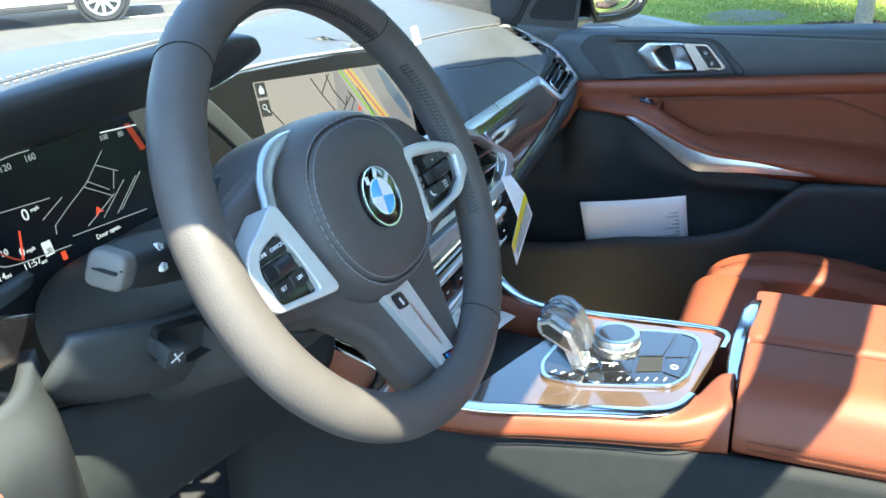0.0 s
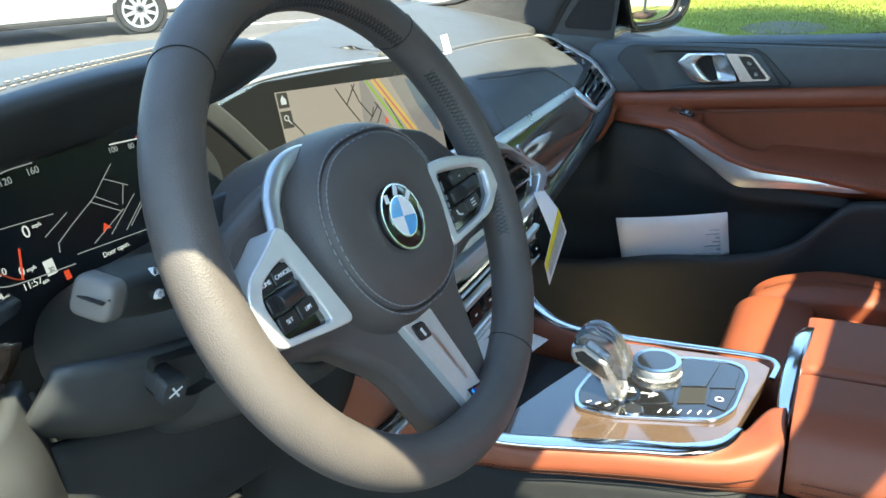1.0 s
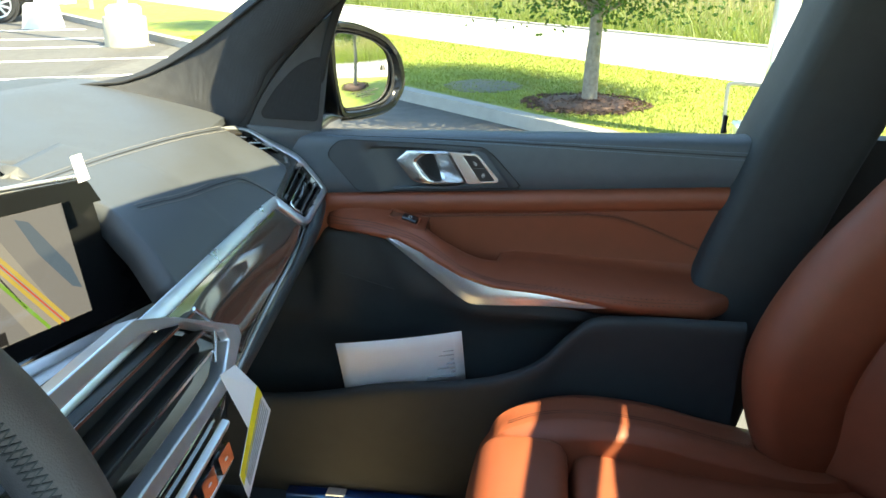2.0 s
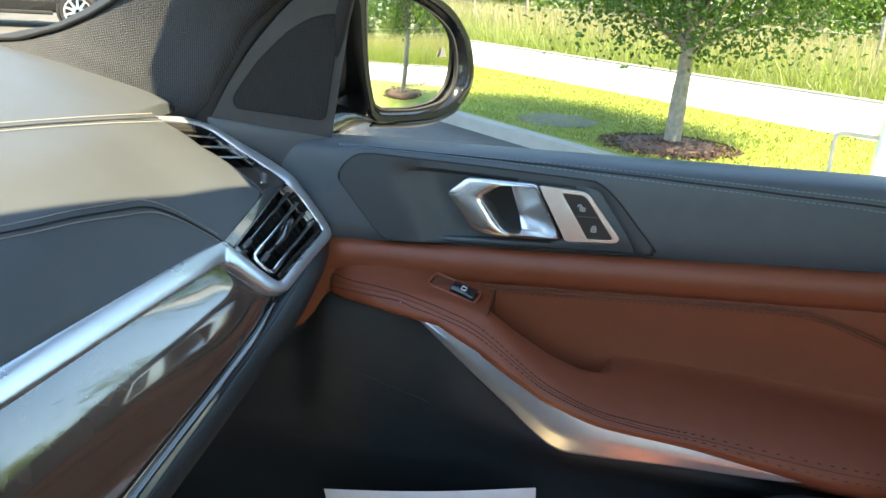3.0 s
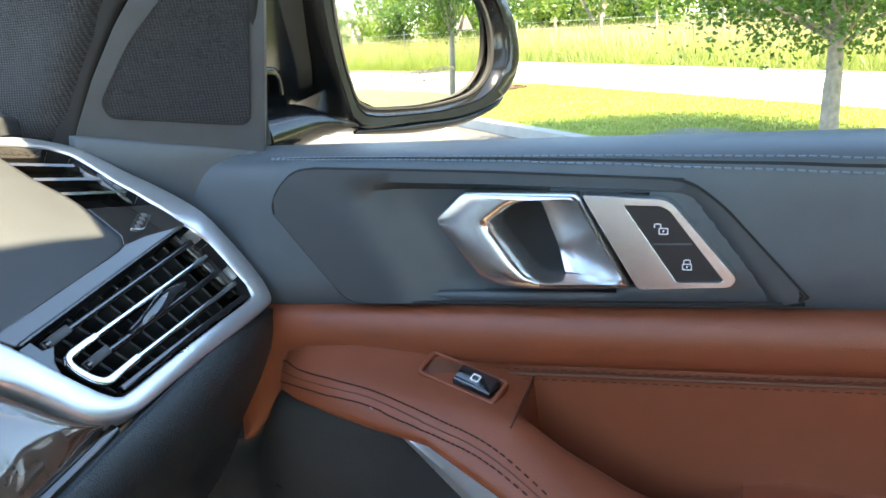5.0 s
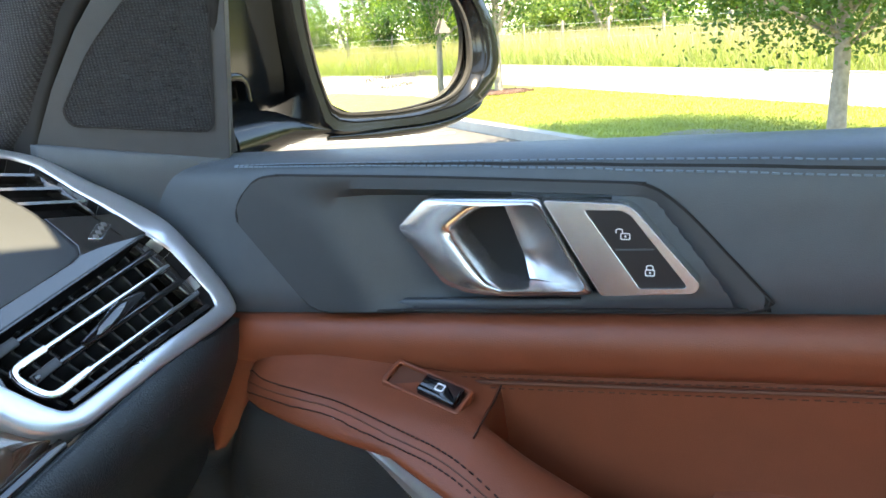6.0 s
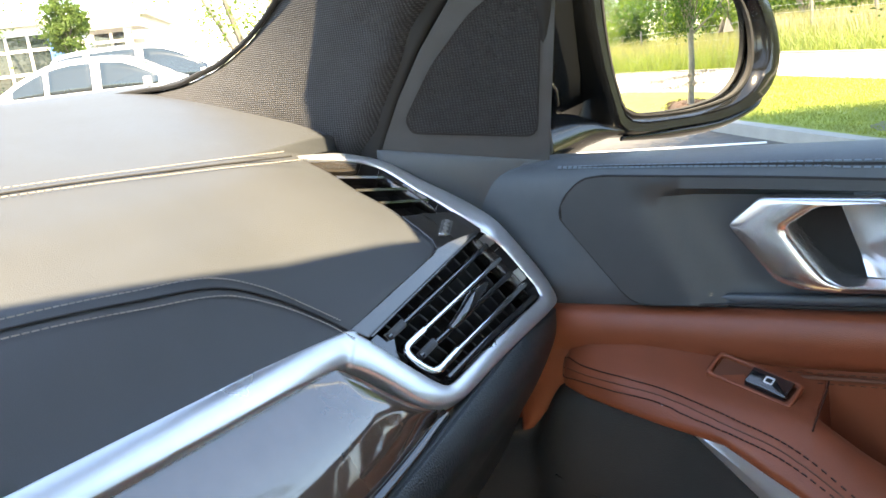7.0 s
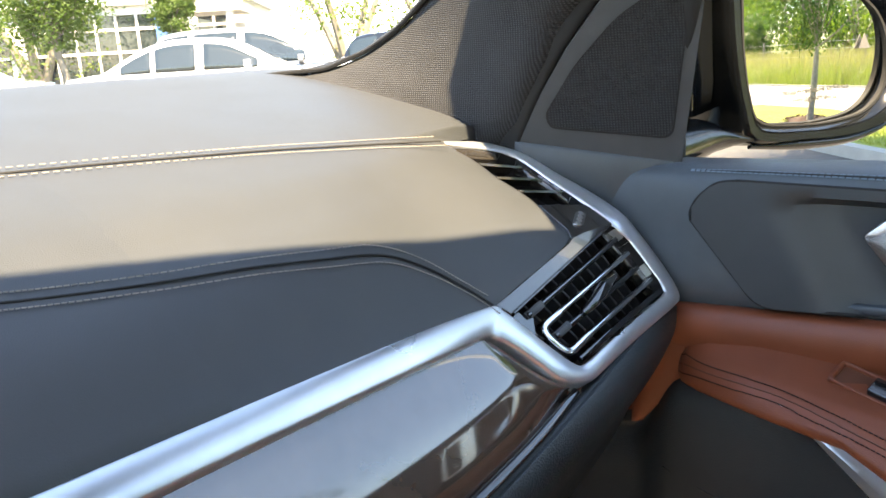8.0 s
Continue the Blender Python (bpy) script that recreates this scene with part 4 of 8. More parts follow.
        for (u0, v0), (u1, v1) in zip(outer, inner):
            u, v = u0 + (u1 - u0) * k, v0 + (v1 - v0) * k
            res.append(H(u, v, 0.003 + (w - 0.003) * min(1.0, 0.25 + 0.75 * max(0.0, u) / 0.040)))
        return res
    h = thing_part("door_handle", d)
    loop = part("handle_loop", grid([loop_ring(0.0, -0.010), loop_ring(0.0, 0.0085), loop_ring(0.05, 0.0105), loop_ring(0.3, 0.0122), loop_ring(0.8, 0.0132), loop_ring(0.95, 0.0122), loop_ring(1.0, 0.0095), loop_ring(1.04, -0.013)], False, True), BRUSHED, h, "satin aluminium pull loop", smooth=70)
    rows = []
    for i in range(17):
        q = i / 16
        row = []
        for j in range(13):
            k = j / 12
            v = -0.0205 + 0.0455 * k
            ul, ur = 0.0752 - 0.0165 * k, 0.1122 - 0.0262 * k
            row.append(H(ul + (ur - ul) * q, v, -0.0125 + 0.0245 * q ** 1.25 + 0.010 * max(0.0, 0.25 - k) * 4 * (1 - q) * 0.6))
        rows.append(row)
    part("grip_scoop", grid(rows), BRUSHED, h, "curved metal grip plate", smooth=70)
    # flat black sheet painting the shade inside the grip hollow
    part("scoop_shade", prism(inner, H, -0.0145, -0.0125), HOLLOW_SHADE, h, "near-black sheet, painted shade of the handle hollow")
    plate_out = rounded([(0.0890, 0.0283), (0.1320, 0.0265), (0.1372, 0.0235), (0.1690, -0.0145), (0.1665, -0.0192), (0.1187, -0.0230)], 0.0025, 5)
    plate_in = rounded([(0.1113, 0.0233), (0.1301, 0.0232), (0.1348, 0.0208), (0.1622, -0.0154), (0.1608, -0.0168), (0.1391, -0.0180)], 0.0012, 5)
    part("lock_plate", frame_prism(plate_out, plate_in, H, -0.004, 0.0115), BRUSHED, h, "satin metal lock plate", bevel=0.0012)
    lk = part("lock_buttons", prism(plate_in, H, -0.004, 0.0100), KEYCAP, h, "black lock and unlock buttons")
    part("button_gap", bar(H, (0.1265, 0.0022), (0.1462, 0.0030), 0.0008, 0.0100, 0.0104), BLACK_LEATHER, lk, smooth=0)
    for cu_, cv_, dx in ((0.1318, 0.0105, -0.0030), (0.1440, -0.0085, 0.0)):
        part("padlock_sign", frame_prism([(cu_ + x, cv_ - 0.001 + y) for x, y in rbox(0.0050, 0.0036, 0.0006, 3)], [(cu_ + x, cv_ - 0.001 + y) for x, y in rbox(0.0040, 0.0026, 0.0005, 3)], H, 0.0100, 0.0104), WHITE, lk, "small white padlock sign", smooth=0)
        part("padlock_sign", prism([(cu_ + x, cv_ - 0.001 + y) for x, y in rbox(0.0009, 0.0011, 0.0002, 2)], H, 0.0100, 0.0104), WHITE, lk, smooth=0)
        part("padlock_sign", sweep([H(cu_ + dx - 0.0016, cv_ + 0.0008, 0.0103), H(cu_ + dx - 0.0014, cv_ + 0.0027, 0.0103), H(cu_ + dx + 0.0014, cv_ + 0.0027, 0.0103), H(cu_ + dx + 0.0016, cv_ + 0.0008, 0.0103)], rbox(0.0006, 0.0004, 0.0001, 2), (-1, 0, 0), 8), WHITE, lk, smooth=0)
    # cognac roll under the black trim
    rows = []
    for y in (0.24, 0.115, 0.0, -0.15, -0.3, -0.45, -0.56):
        l = zl(y)
        rows.append([(0.815, y, l), (0.803, y, l - 0.003), (0.798, y, l - 0.014), (0.800, y, l - 0.026), (0.806, y, l - 0.035), (0.82, y, l - 0.042)])
    part("leather_roll", net(rows, 30, 14), COGNAC, d, "padded cognac leather roll", solid=-0.008)
    pn = part("leather_panel", net([[(0.813, y, zl(y) - 0.030), (0.812, y, zl(y) - 0.045), (0.818, y, zl(y) - 0.09), (0.824, y, 0.90)] for y in (0.30, 0.12, 0.0, -0.06, -0.15, -0.3, -0.45, -0.56)], 28, 14), COGNAC, d, "cognac leather door panel", solid=-0.006)
    line = [(0.8085, y, zl(y) - 0.042) for y in (-0.02, -0.1, -0.18, -0.26)] + [(0.809, -0.345, 1.019), (0.813, -0.40, 1.004), (0.817, -0.45, 0.984), (0.821, -0.52, 0.955), (0.823, -0.56, 0.94)]
    part("seam", sweep([(x - 0.0005, y, z) for x, y, z in line], rbox(0.0024, 0.0016, 0.0006, 2), (-1, 0, 0.2), 40), COGNAC_SHADED, pn, "sunk leather seam with painted-in shade")
    for o in (0.0032, -0.0032):
        part("stitching", stitches([(x - 0.001, y, z + o) for x, y, z in line], 110, 0.0006, 0.0034, (-1, 0, 0.2)), DARK_THREAD, pn, "dark thread stitching")
    # armrest
    secs = [
        (0.118, ((0.812, 1.005), (0.810, 1.004), (0.809, 1.003), (0.807, 1.001), (0.805, 0.999), (0.803, 0.996), (0.801, 0.990), (0.803, 0.984), (0.812, 0.982))),
        (0.112, ((0.812, 1.011), (0.808, 1.010), (0.804, 1.008), (0.800, 1.005), (0.796, 1.002), (0.792, 0.999), (0.789, 0.992), (0.791, 0.984), (0.808, 0.980))),
        (0.095, ((0.812, 1.016), (0.805, 1.015), (0.799, 1.013), (0.794, 1.010), (0.788, 1.006), (0.783, 1.002), (0.778, 0.994), (0.780, 0.984), (0.805, 0.979))),
        (0.06, ((0.812, 1.020), (0.804, 1.019), (0.796, 1.016), (0.788, 1.012), (0.780, 1.009), (0.771, 1.005), (0.763, 0.996), (0.763, 0.986), (0.80, 0.978))),
        (0.034, ((0.812, 1.020), (0.804, 1.018), (0.795, 1.014), (0.786, 1.011), (0.777, 1.008), (0.766, 1.003), (0.756, 0.994), (0.757, 0.984), (0.79, 0.976))),
        (-0.01, ((0.814, 1.019), (0.805, 1.013), (0.795, 1.010), (0.785, 1.007), (0.775, 1.0055), (0.759, 1.003), (0.747, 0.995), (0.745, 0.984), (0.79, 0.955))),
        (-0.054, ((0.815, 1.004), (0.806, 1.000), (0.795, 0.998), (0.785, 0.997), (0.775, 0.9965), (0.757, 0.9945), (0.738, 0.982), (0.733, 0.966), (0.79, 0.935))),
        (-0.0565, ((0.826, 0.985), (0.826, 0.92), (0.808, 0.900), (0.786, 0.972), (0.775, 0.993), (0.756, 0.993), (0.737, 0.981), (0.732, 0.964), (0.785, 0.930))),
        (-0.081, ((0.826, 0.98), (0.826, 0.90), (0.808, 0.882), (0.786, 0.952), (0.775, 0.976), (0.750, 0.978), (0.727, 0.968), (0.723, 0.953), (0.78, 0.915))),
        (-0.118, ((0.826, 0.976), (0.826, 0.888), (0.808, 0.872), (0.786, 0.934), (0.775, 0.956), (0.745, 0.957), (0.7155, 0.949), (0.713, 0.937), (0.78, 0.895))),
        (-0.148, ((0.826, 0.974), (0.826, 0.888), (0.808, 0.874), (0.786, 0.928), (0.775, 0.946), (0.744, 0.946), (0.7095, 0.940), (0.7065, 0.930), (0.77, 0.885))),
        (-0.164, ((0.826, 0.972), (0.826, 0.925), (0.808, 0.918), (0.788, 0.936), (0.776, 0.944), (0.744, 0.942), (0.7075, 0.936), (0.705, 0.926), (0.77, 0.883))),
        (-0.176, ((0.826, 0.970), (0.822, 0.946), (0.808, 0.944), (0.79, 0.944), (0.775, 0.943), (0.744, 0.940), (0.707, 0.934), (0.7045, 0.924), (0.77, 0.882))),
        (-0.20, ((0.826, 0.970), (0.822, 0.950), (0.808, 0.945), (0.79, 0.943), (0.775, 0.941), (0.744, 0.938), (0.7065, 0.932), (0.704, 0.922), (0.77, 0.880))),
        (-0.25, ((0.826, 0.968), (0.822, 0.948), (0.808, 0.942), (0.79, 0.940), (0.775, 0.938), (0.745, 0.935), (0.707, 0.929), (0.704, 0.918), (0.76, 0.876))),
        (-0.38, ((0.828, 0.968), (0.822, 0.943), (0.808, 0.934), (0.79, 0.931), (0.778, 0.929), (0.75, 0.925), (0.714, 0.915), (0.711, 0.896), (0.76, 0.864))),
        (-0.50, ((0.828, 0.965), (0.822, 0.94), (0.812, 0.926), (0.80, 0.921), (0.79, 0.918), (0.765, 0.914), (0.738, 0.904), (0.736, 0.880), (0.77, 0.858))),
        (-0.56, ((0.83, 0.96), (0.826, 0.94), (0.82, 0.92), (0.815, 0.917), (0.81, 0.915), (0.80, 0.91), (0.79, 0.90), (0.79, 0.88), (0.80, 0.862))),
    ]
    keys = [-y for y, _ in secs]
    places = sorted(set([0.118 - 0.678 * i / 90 for i in range(91)] + [-0.0535, -0.0545, -0.0565, -0.058]), reverse=True)
    rows = []
    for y in places:
        row = []
        for j in range(9):
            row.append((float(np.interp(-y, keys, [q[j][0] for _, q in secs])), y, float(np.interp(-y, keys, [q[j][1] for _, q in secs]))))
        rows.append(spline(row, 34))
    skin = grid(rows)
    seam1 = [(0.803, 0.112, 0.998), (0.783, 0.093, 1.004), (0.771, 0.06, 1.0055), (0.765, 0.03, 1.004), (0.752, -0.01, 0.999), (0.744, -0.05, 0.988), (0.7225, -0.11, 0.958), (0.713, -0.155, 0.946), (0.7095, -0.2, 0.9375), (0.709, -0.25, 0.934), (0.7165, -0.38, 0.9165), (0.738, -0.49, 0.908)]
    arm_lines = [onto(skin, [(x + dx, y, z + dz) for x, y, z in seam1], 0.0004, 90) for dz, dx in ((0.0, 0.0), (-0.0048, -0.0024), (-0.0095, -0.0045))]
    ar = part("armrest", skin, COGNAC, d, "cognac leather armrest with a grip hollow", solid=-0.006, smooth=50)
    for line in arm_lines[::2]:
        part("stitching", stitches(line, 135, 0.0010, 0.0032, (-0.6, 0, 0.8)), DARK_THREAD, ar, "dark thread stitching")
    part("seam", sweep(arm_lines[1], rbox(0.0010, 0.0008, 0.0003, 2), (-0.6, 0, 0.8), 90), COGNAC_SHADED, ar, "sunk leather seam with painted-in shade")
    part("seam", sweep([(0.815, -0.055, 1.0045), (0.795, -0.0552, 0.9988), (0.775, -0.0553, 0.9972), (0.757, -0.0555, 0.9952)], rbox(0.0010, 0.0012, 0.0004, 2), (0, 0, 1), 10), DARK_THREAD, ar, "dark joint across the armrest")
    part("leather_strip", net([[(0.806, 0.100, 1.035), (0.802, 0.126, 1.032), (0.806, 0.165, 1.030)], [(0.804, 0.108, 0.992), (0.801, 0.133, 0.991), (0.806, 0.160, 0.990)], [(0.805, 0.130, 0.962), (0.802, 0.144, 0.960), (0.806, 0.158, 0.959)], [(0.806, 0.149, 0.938), (0.804, 0.154, 0.936), (0.806, 0.159, 0.934)]], 14, 8), COGNAC, d, "narrow cognac strip running down beside the dash", solid=-0.004)
    # window switch in its hollow
    sw = thing_part("window_switch", d)
    WS = axes((0.787, -0.018, 1.0085), (-0.18, -0.95, -0.22), (0.85, -0.25, 0.35))
    part("switch_tray", frame_prism(rounded([(-0.028, -0.010), (0.026, -0.010), (0.026, 0.010), (-0.028, 0.010)], 0.003), rounded([(-0.025, -0.008), (0.023, -0.008), (0.023, 0.008), (-0.025, 0.008)], 0.003), WS, -0.006, 0.0004), COGNAC, sw, "sunk cognac switch tray", bevel=0.001)
    # tray floor in the darker cognac, its shade painted in
    part("tray_floor", prism([(-0.025, -0.008), (0.023, -0.008), (0.023, 0.008), (-0.025, 0.008)], WS, -0.006, -0.0025), COGNAC_SHADED, sw, smooth=0)
    key = part("switch_key", capped([[WS(u, v, w) for v, w in rbox(0.0135, 0.007, 0.002, 4)] for u in (-0.004, -0.002, 0.010, 0.0205, 0.0215)]), PIANO, sw, "black window switch", bevel=0.001)
    part("switch_sign", frame_prism([(0.0085 + x, y) for x, y in rbox(0.0055, 0.0055, 0.0008, 3)], [(0.0085 + x, y) for x, y in rbox(0.004, 0.0035, 0.0006, 3)], WS, 0.0034, 0.0039), WHITE, key, "small white window sign", smooth=0)
    # bright strip along the armrest
    edge_y = (-0.364, -0.32, -0.2455, -0.171, -0.13, -0.086, -0.066, -0.034, -0.014, 0.0315)
    edge_hi = (0.9005, 0.916, 0.9235, 0.929, 0.9365, 0.957, 0.963, 0.978, 0.986, 0.9975)
    edge_lo = (0.8990, 0.8965, 0.8985, 0.8950, 0.8955, 0.922, 0.934, 0.9535, 0.9665, 0.9965)
    rail_x = [door_rail(y)[0] for y in edge_y]
    nrm = Vector((-0.92, 0, 0.30))
    strip_rows = []
    for k, h_ in ((0.0, -0.006), (0.0, 0.0), (0.12, 0.0014), (0.45, 0.0018), (0.62, 0.0030), (0.68, 0.0020), (0.93, 0.0012), (1.0, -0.0002), (1.0, -0.008)):
        strip_rows.append(spline([Vector((x + 0.004, y, a + (b - a) * k)) + nrm * h_ for x, y, a, b in zip(rail_x, edge_y, edge_hi, edge_lo)], 80))
    part("trim_strip", grid(strip_rows), ALU, d, "satin aluminium strip along the armrest", smooth=50)
    # lower panel, loudspeaker field and pocket
    rows = []
    for y, top in ((0.42, 0.90), (0.2, 0.925), (0.156, 0.936), (0.136, 0.962), (0.114, 0.986), (0.07, 0.986), (0.03, 0.985), (-0.03, 0.955), (-0.10, 0.918), (-0.15, 0.895), (-0.3, 0.888), (-0.45, 0.870), (-0.56, 0.866)):
        z = [top, top - 0.008, top - 0.03, (top + 0.82) / 2 - 0.01, 0.82, 0.78, 0.70, 0.6, 0.45]
        inner = float(np.interp(y, (-0.02, 0.0, 0.114, 0.136, 0.156), (0.775, 0.79, 0.788, 0.797, 0.808)))
        rows.append([(x, y, zz) for x, zz in zip((0.812, inner + 0.008, inner, inner, 0.80, 0.812, 0.816, 0.812, 0.80), z)])
    lp = part("lower_panel", net(rows, 40, 36), SOFT_BLACK, d, "soft black lower door panel", solid=-0.02)
    part("panel_seam", sweep([(0.789, 0.125, 0.912), (0.786, 0.06, 0.895), (0.783, -0.02, 0.875), (0.775, -0.09, 0.862)], rbox(0.0016, 0.0016, 0.0005, 2), (-1, 0, 0.2), 12), SOFT_BLACK, lp, "fine ridge on the lower panel")
    part("door_pocket", net([[(0.78, y, 0.46), (0.745, y, 0.52), (0.72, y, z - 0.08), (0.705, y, z - 0.015), (0.712, y, z), (0.725, y, z - 0.01), (0.74, y, z - 0.09)] for y, z in ((0.42, 0.70), (0.3, 0.70), (0.15, 0.708), (0.0, 0.738), (-0.12, 0.752), (-0.2, 0.772), (-0.25, 0.80), (-0.29, 0.845), (-0.33, 0.878), (-0.40, 0.885), (-0.5, 0.885), (-0.56, 0.885))], 60, 24), SOFT_BLACK, d, "black moulded door pocket")
    # mirror corner with its loudspeaker
    PO = axes((0.825, 0.134, 1.1395), (-0.461, 0.887, 0.0), (-0.12, -0.055, 1))
    P = lambda u, v, w: PO(u, v, -w)
    cp = part("corner_panel", prism(rounded([(-0.005, -0.012), (0.03, -0.010), (0.115, 0.006), (0.1105, 0.0195), (0.0945, 0.0515), (0.0745, 0.0840), (0.0480, 0.1180), (0.0, 0.168), (-0.030, 0.195), (-0.0190, 0.110)], 0.004), P, -0.02, 0.0), BLACK_PLASTIC, d, "black plastic mirror corner", bevel=0.0035, segs=3)
    part("door_seal", sweep([P(0.1225, 0.004, -0.006), P(0.1165, 0.0200, -0.006), P(0.1005, 0.0550, -0.006), P(0.0800, 0.0900, -0.006), P(0.0545, 0.1230, -0.006), P(0.005, 0.175, -0.006)], rbox(0.016, 0.012, 0.004), (-1, -0.3, 0), 30), RUBBER, d, "dark rubber seal beside the pillar")
    # the trim's soft nose that runs on under the mirror corner
    rows = []
    for u in (0.0, 0.02, 0.04, 0.06, 0.08, 0.10, 0.115):
        k = min(1.0, u / 0.055)
        rows.append([P(u, v + 0.17 * u, w * k) for v, w in ((-0.002, -0.004), (-0.002, 0.001), (-0.006, 0.0035), (-0.014, 0.005), (-0.03, 0.0045), (-0.075, 0.001))])
    part("trim_nose", net(rows, 16, 20), BLACK_LEATHER, d, "black leather trim below the mirror corner", solid=-0.006, face=(-1, 0, 0.2))
    spk = rounded([(0.0015, 0.0165), (0.0870, 0.0275), (0.0905, 0.0376), (0.0679, 0.0725), (0.0389, 0.1031), (0.0170, 0.1165), (-0.0070, 0.1215), (-0.0075, 0.1000)], 0.009, 5)
    part("speaker_rim", frame_prism([(0.042 + (u - 0.042) * 1.03, 0.066 + (v - 0.066) * 1.025) for u, v in spk], spk, P, -0.001, 0.0012), RUBBER, cp, "thin rim round the loudspeaker")
    part("loudspeaker_grille", prism(spk, P, -0.001, 0.0008), GRILLE, cp, "fine black loudspeaker mesh")
    # window frame and glass
    part("window_frame", sweep([(0.836, 0.138, 1.14), (0.829, 0.132, 1.20), (0.798, 0.075, 1.36), (0.73, -0.08, 1.56), (0.70, -0.3, 1.62), (0.70, -0.58, 1.61)], rbox(0.014, 0.014, 0.004), (1, 0, 0.3), 30), RUBBER, d, "black window frame")
    part("window_seal", sweep([(0.893, 0.13, 1.122), (0.893, -0.2, 1.127), (0.893, -0.6, 1.132)], rbox(0.02, 0.012, 0.003), (0, 0, 1), 8), RUBBER, d, "black rubber window seal")
    part("window_glass", grid([[(0.888, 0.13, 1.11), (0.888, -0.62, 1.11)], [(0.78, -0.02, 1.62), (0.74, -0.62, 1.63)]]), CLEAR, d, "clear side window", smooth=0, face=(-1, 0, 0)).visible_shadow = False
    part("lock_pin", sweep([(0.862, -0.522, 1.150), (0.862, -0.522, 1.165), (0.862, -0.523, 1.178)], ring(0.004, 10), (0, 1, 0), 6, scales=[1.3, 0.8, 1.0]), RUBBER, d, "black lock pin")
    return d


def thing_part(name, parent):
    """A named part made of several meshes."""
    e = new(name)
    e.empty_display_size = 0.03
    e.parent = parent
    return e


door()

# ---- steering wheel ----
WC = Vector((-0.386, -0.068, 1.215))
W = axes(WC, (1, 0, 0), (0, 0.408, 0.913))
WN = W(0, 0, 1) - W(0, 0, 0)


RIM_THREAD = mat("dark_grey_thread", (0.020, 0.021, 0.023), 0.45)


def wheel():
    w = thing("steering_wheel", "leather-wrapped sports steering wheel with metal spokes", "steering wheel", WC)
    R, r = 0.1530, 0.0163
    def rim(a, rad=R, d=-0.012):
        return W(-0.003 + rad * math.sin(a), 0.0068 + rad * math.cos(a), d)
    path = [rim(2 * math.pi * i / 64) for i in range(64)]
    rp = part("rim", sweep(path, ring(r, 18, r * 0.97), WN, 120, True), WHEEL_LEATHER, w, "dark smooth leather rim")
    for a in (-0.70, 0.80, 2.63):
        c = rim(a)
        t = Vector(rim(a + 0.01) - rim(a - 0.01)).normalized()
        out_ = (c - W(-0.003, 0.0068, -0.012)).normalized()
        loop = [c + out_ * math.cos(b) * r * 1.008 + WN * math.sin(b) * r * 0.98 + t * 0.004 * math.sin(b) for b in [2 * math.pi * i / 20 for i in range(20)]]
        part("rim_seam", sweep(loop, ring(0.0004, 5), t, 40, True), RUBBER, rp, "fine leather joint")
    # crossed stitching along the inner side of the rim
    for a0, a1, n in ((-0.2, 0.82, 42), (1.05, 2.05, 42), (-0.2 - 0.62, -0.2, 24)):
        bm = bmesh.new()
        for i in range(n):
            for s in (-1, 1):
                a, b = a0 + (a1 - a0) * i / n, a0 + (a1 - a0) * (i + 1) / n
                p, q = rim(a, R - r * (0.88 - 0.13 * s), -0.005 + s * 0.0035), rim(b, R - r * (0.88 + 0.13 * s), -0.005 - s * 0.0035)
                sweep([p, (p + q) / 2 + (rim((a + b) / 2, R - r * 0.93, -0.005) - (p + q) / 2) * 0.6, q], ring(0.0005, 4), WN, 3, bm=bm)
        tagged(part("rim_stitching", bm, RIM_THREAD, rp, "dark crossed stitching"), kind="stuff")
    # hub cover
    def pad_ring(k, d, n=56):
        pts = []
        for i in range(n):
            a = 2 * math.pi * i / n
            c, s = math.cos(a), math.sin(a)
            u = 0.060 * math.copysign(abs(c) ** 0.8, c) * k
            v = (0.0530 if s > 0 else 0.0522) * math.copysign(abs(s) ** 0.85, s) * k
            u *= 1 - 0.10 * max(0, -s)
            pts.append(W(u, 0.0005 + v, d))
        return pts
    pad = part("airbag_cover", capped([pad_ring(1.36, -0.085), pad_ring(1.34, -0.045), pad_ring(1.28, -0.022), pad_ring(1.20, -0.0105), pad_ring(1.14, -0.006), pad_ring(1.095, -0.0042), pad_ring(1.075, -0.0066), pad_ring(1.055, -0.0040), pad_ring(1.0, -0.0020), pad_ring(0.8, -0.0002), pad_ring(0.55, 0.0002), pad_ring(0.42, -0.0002), pad_ring(0.38, -0.0018), pad_ring(0.2, -0.0025)]), WHEEL_LEATHER, w, "dark leather hub cover")
    for k, d in ((1.115, -0.0047), (1.035, -0.0030)):
        ps = pad_ring(k, d, 56)
        part("stitching", stitches(ps + [ps[0]], 78, 0.0009, 0.0036, WN), HUB_THREAD, pad, "pale thread stitching")
    em = part("emblem", capped([[W(u * k, v * k, d) for u, v in ring(0.0215, 40)] for k, d in ((1.0, -0.003), (1.0, 0.0008), (0.97, 0.0018), (0.93, 0.002))]), PIANO, w, "round black emblem with blue and white quarters", bevel=0.0004)
    part("emblem_rim", frame_prism(ring(0.0216, 40), ring(0.0204, 40), W, 0.001, 0.0024), CHROME, em, "chrome rim")
    part("emblem_rim", frame_prism(ring(0.0136, 36), ring(0.0128, 36), W, 0.002, 0.0027), CHROME, em, "chrome inner ring")
    tilt = radians(-12)
    for q in range(4):
        pts = [(0.0, 0.0)] + [(0.0128 * math.cos(tilt + math.pi / 2 * (q + i / 8)), 0.0128 * math.sin(tilt + math.pi / 2 * (q + i / 8))) for i in range(9)]
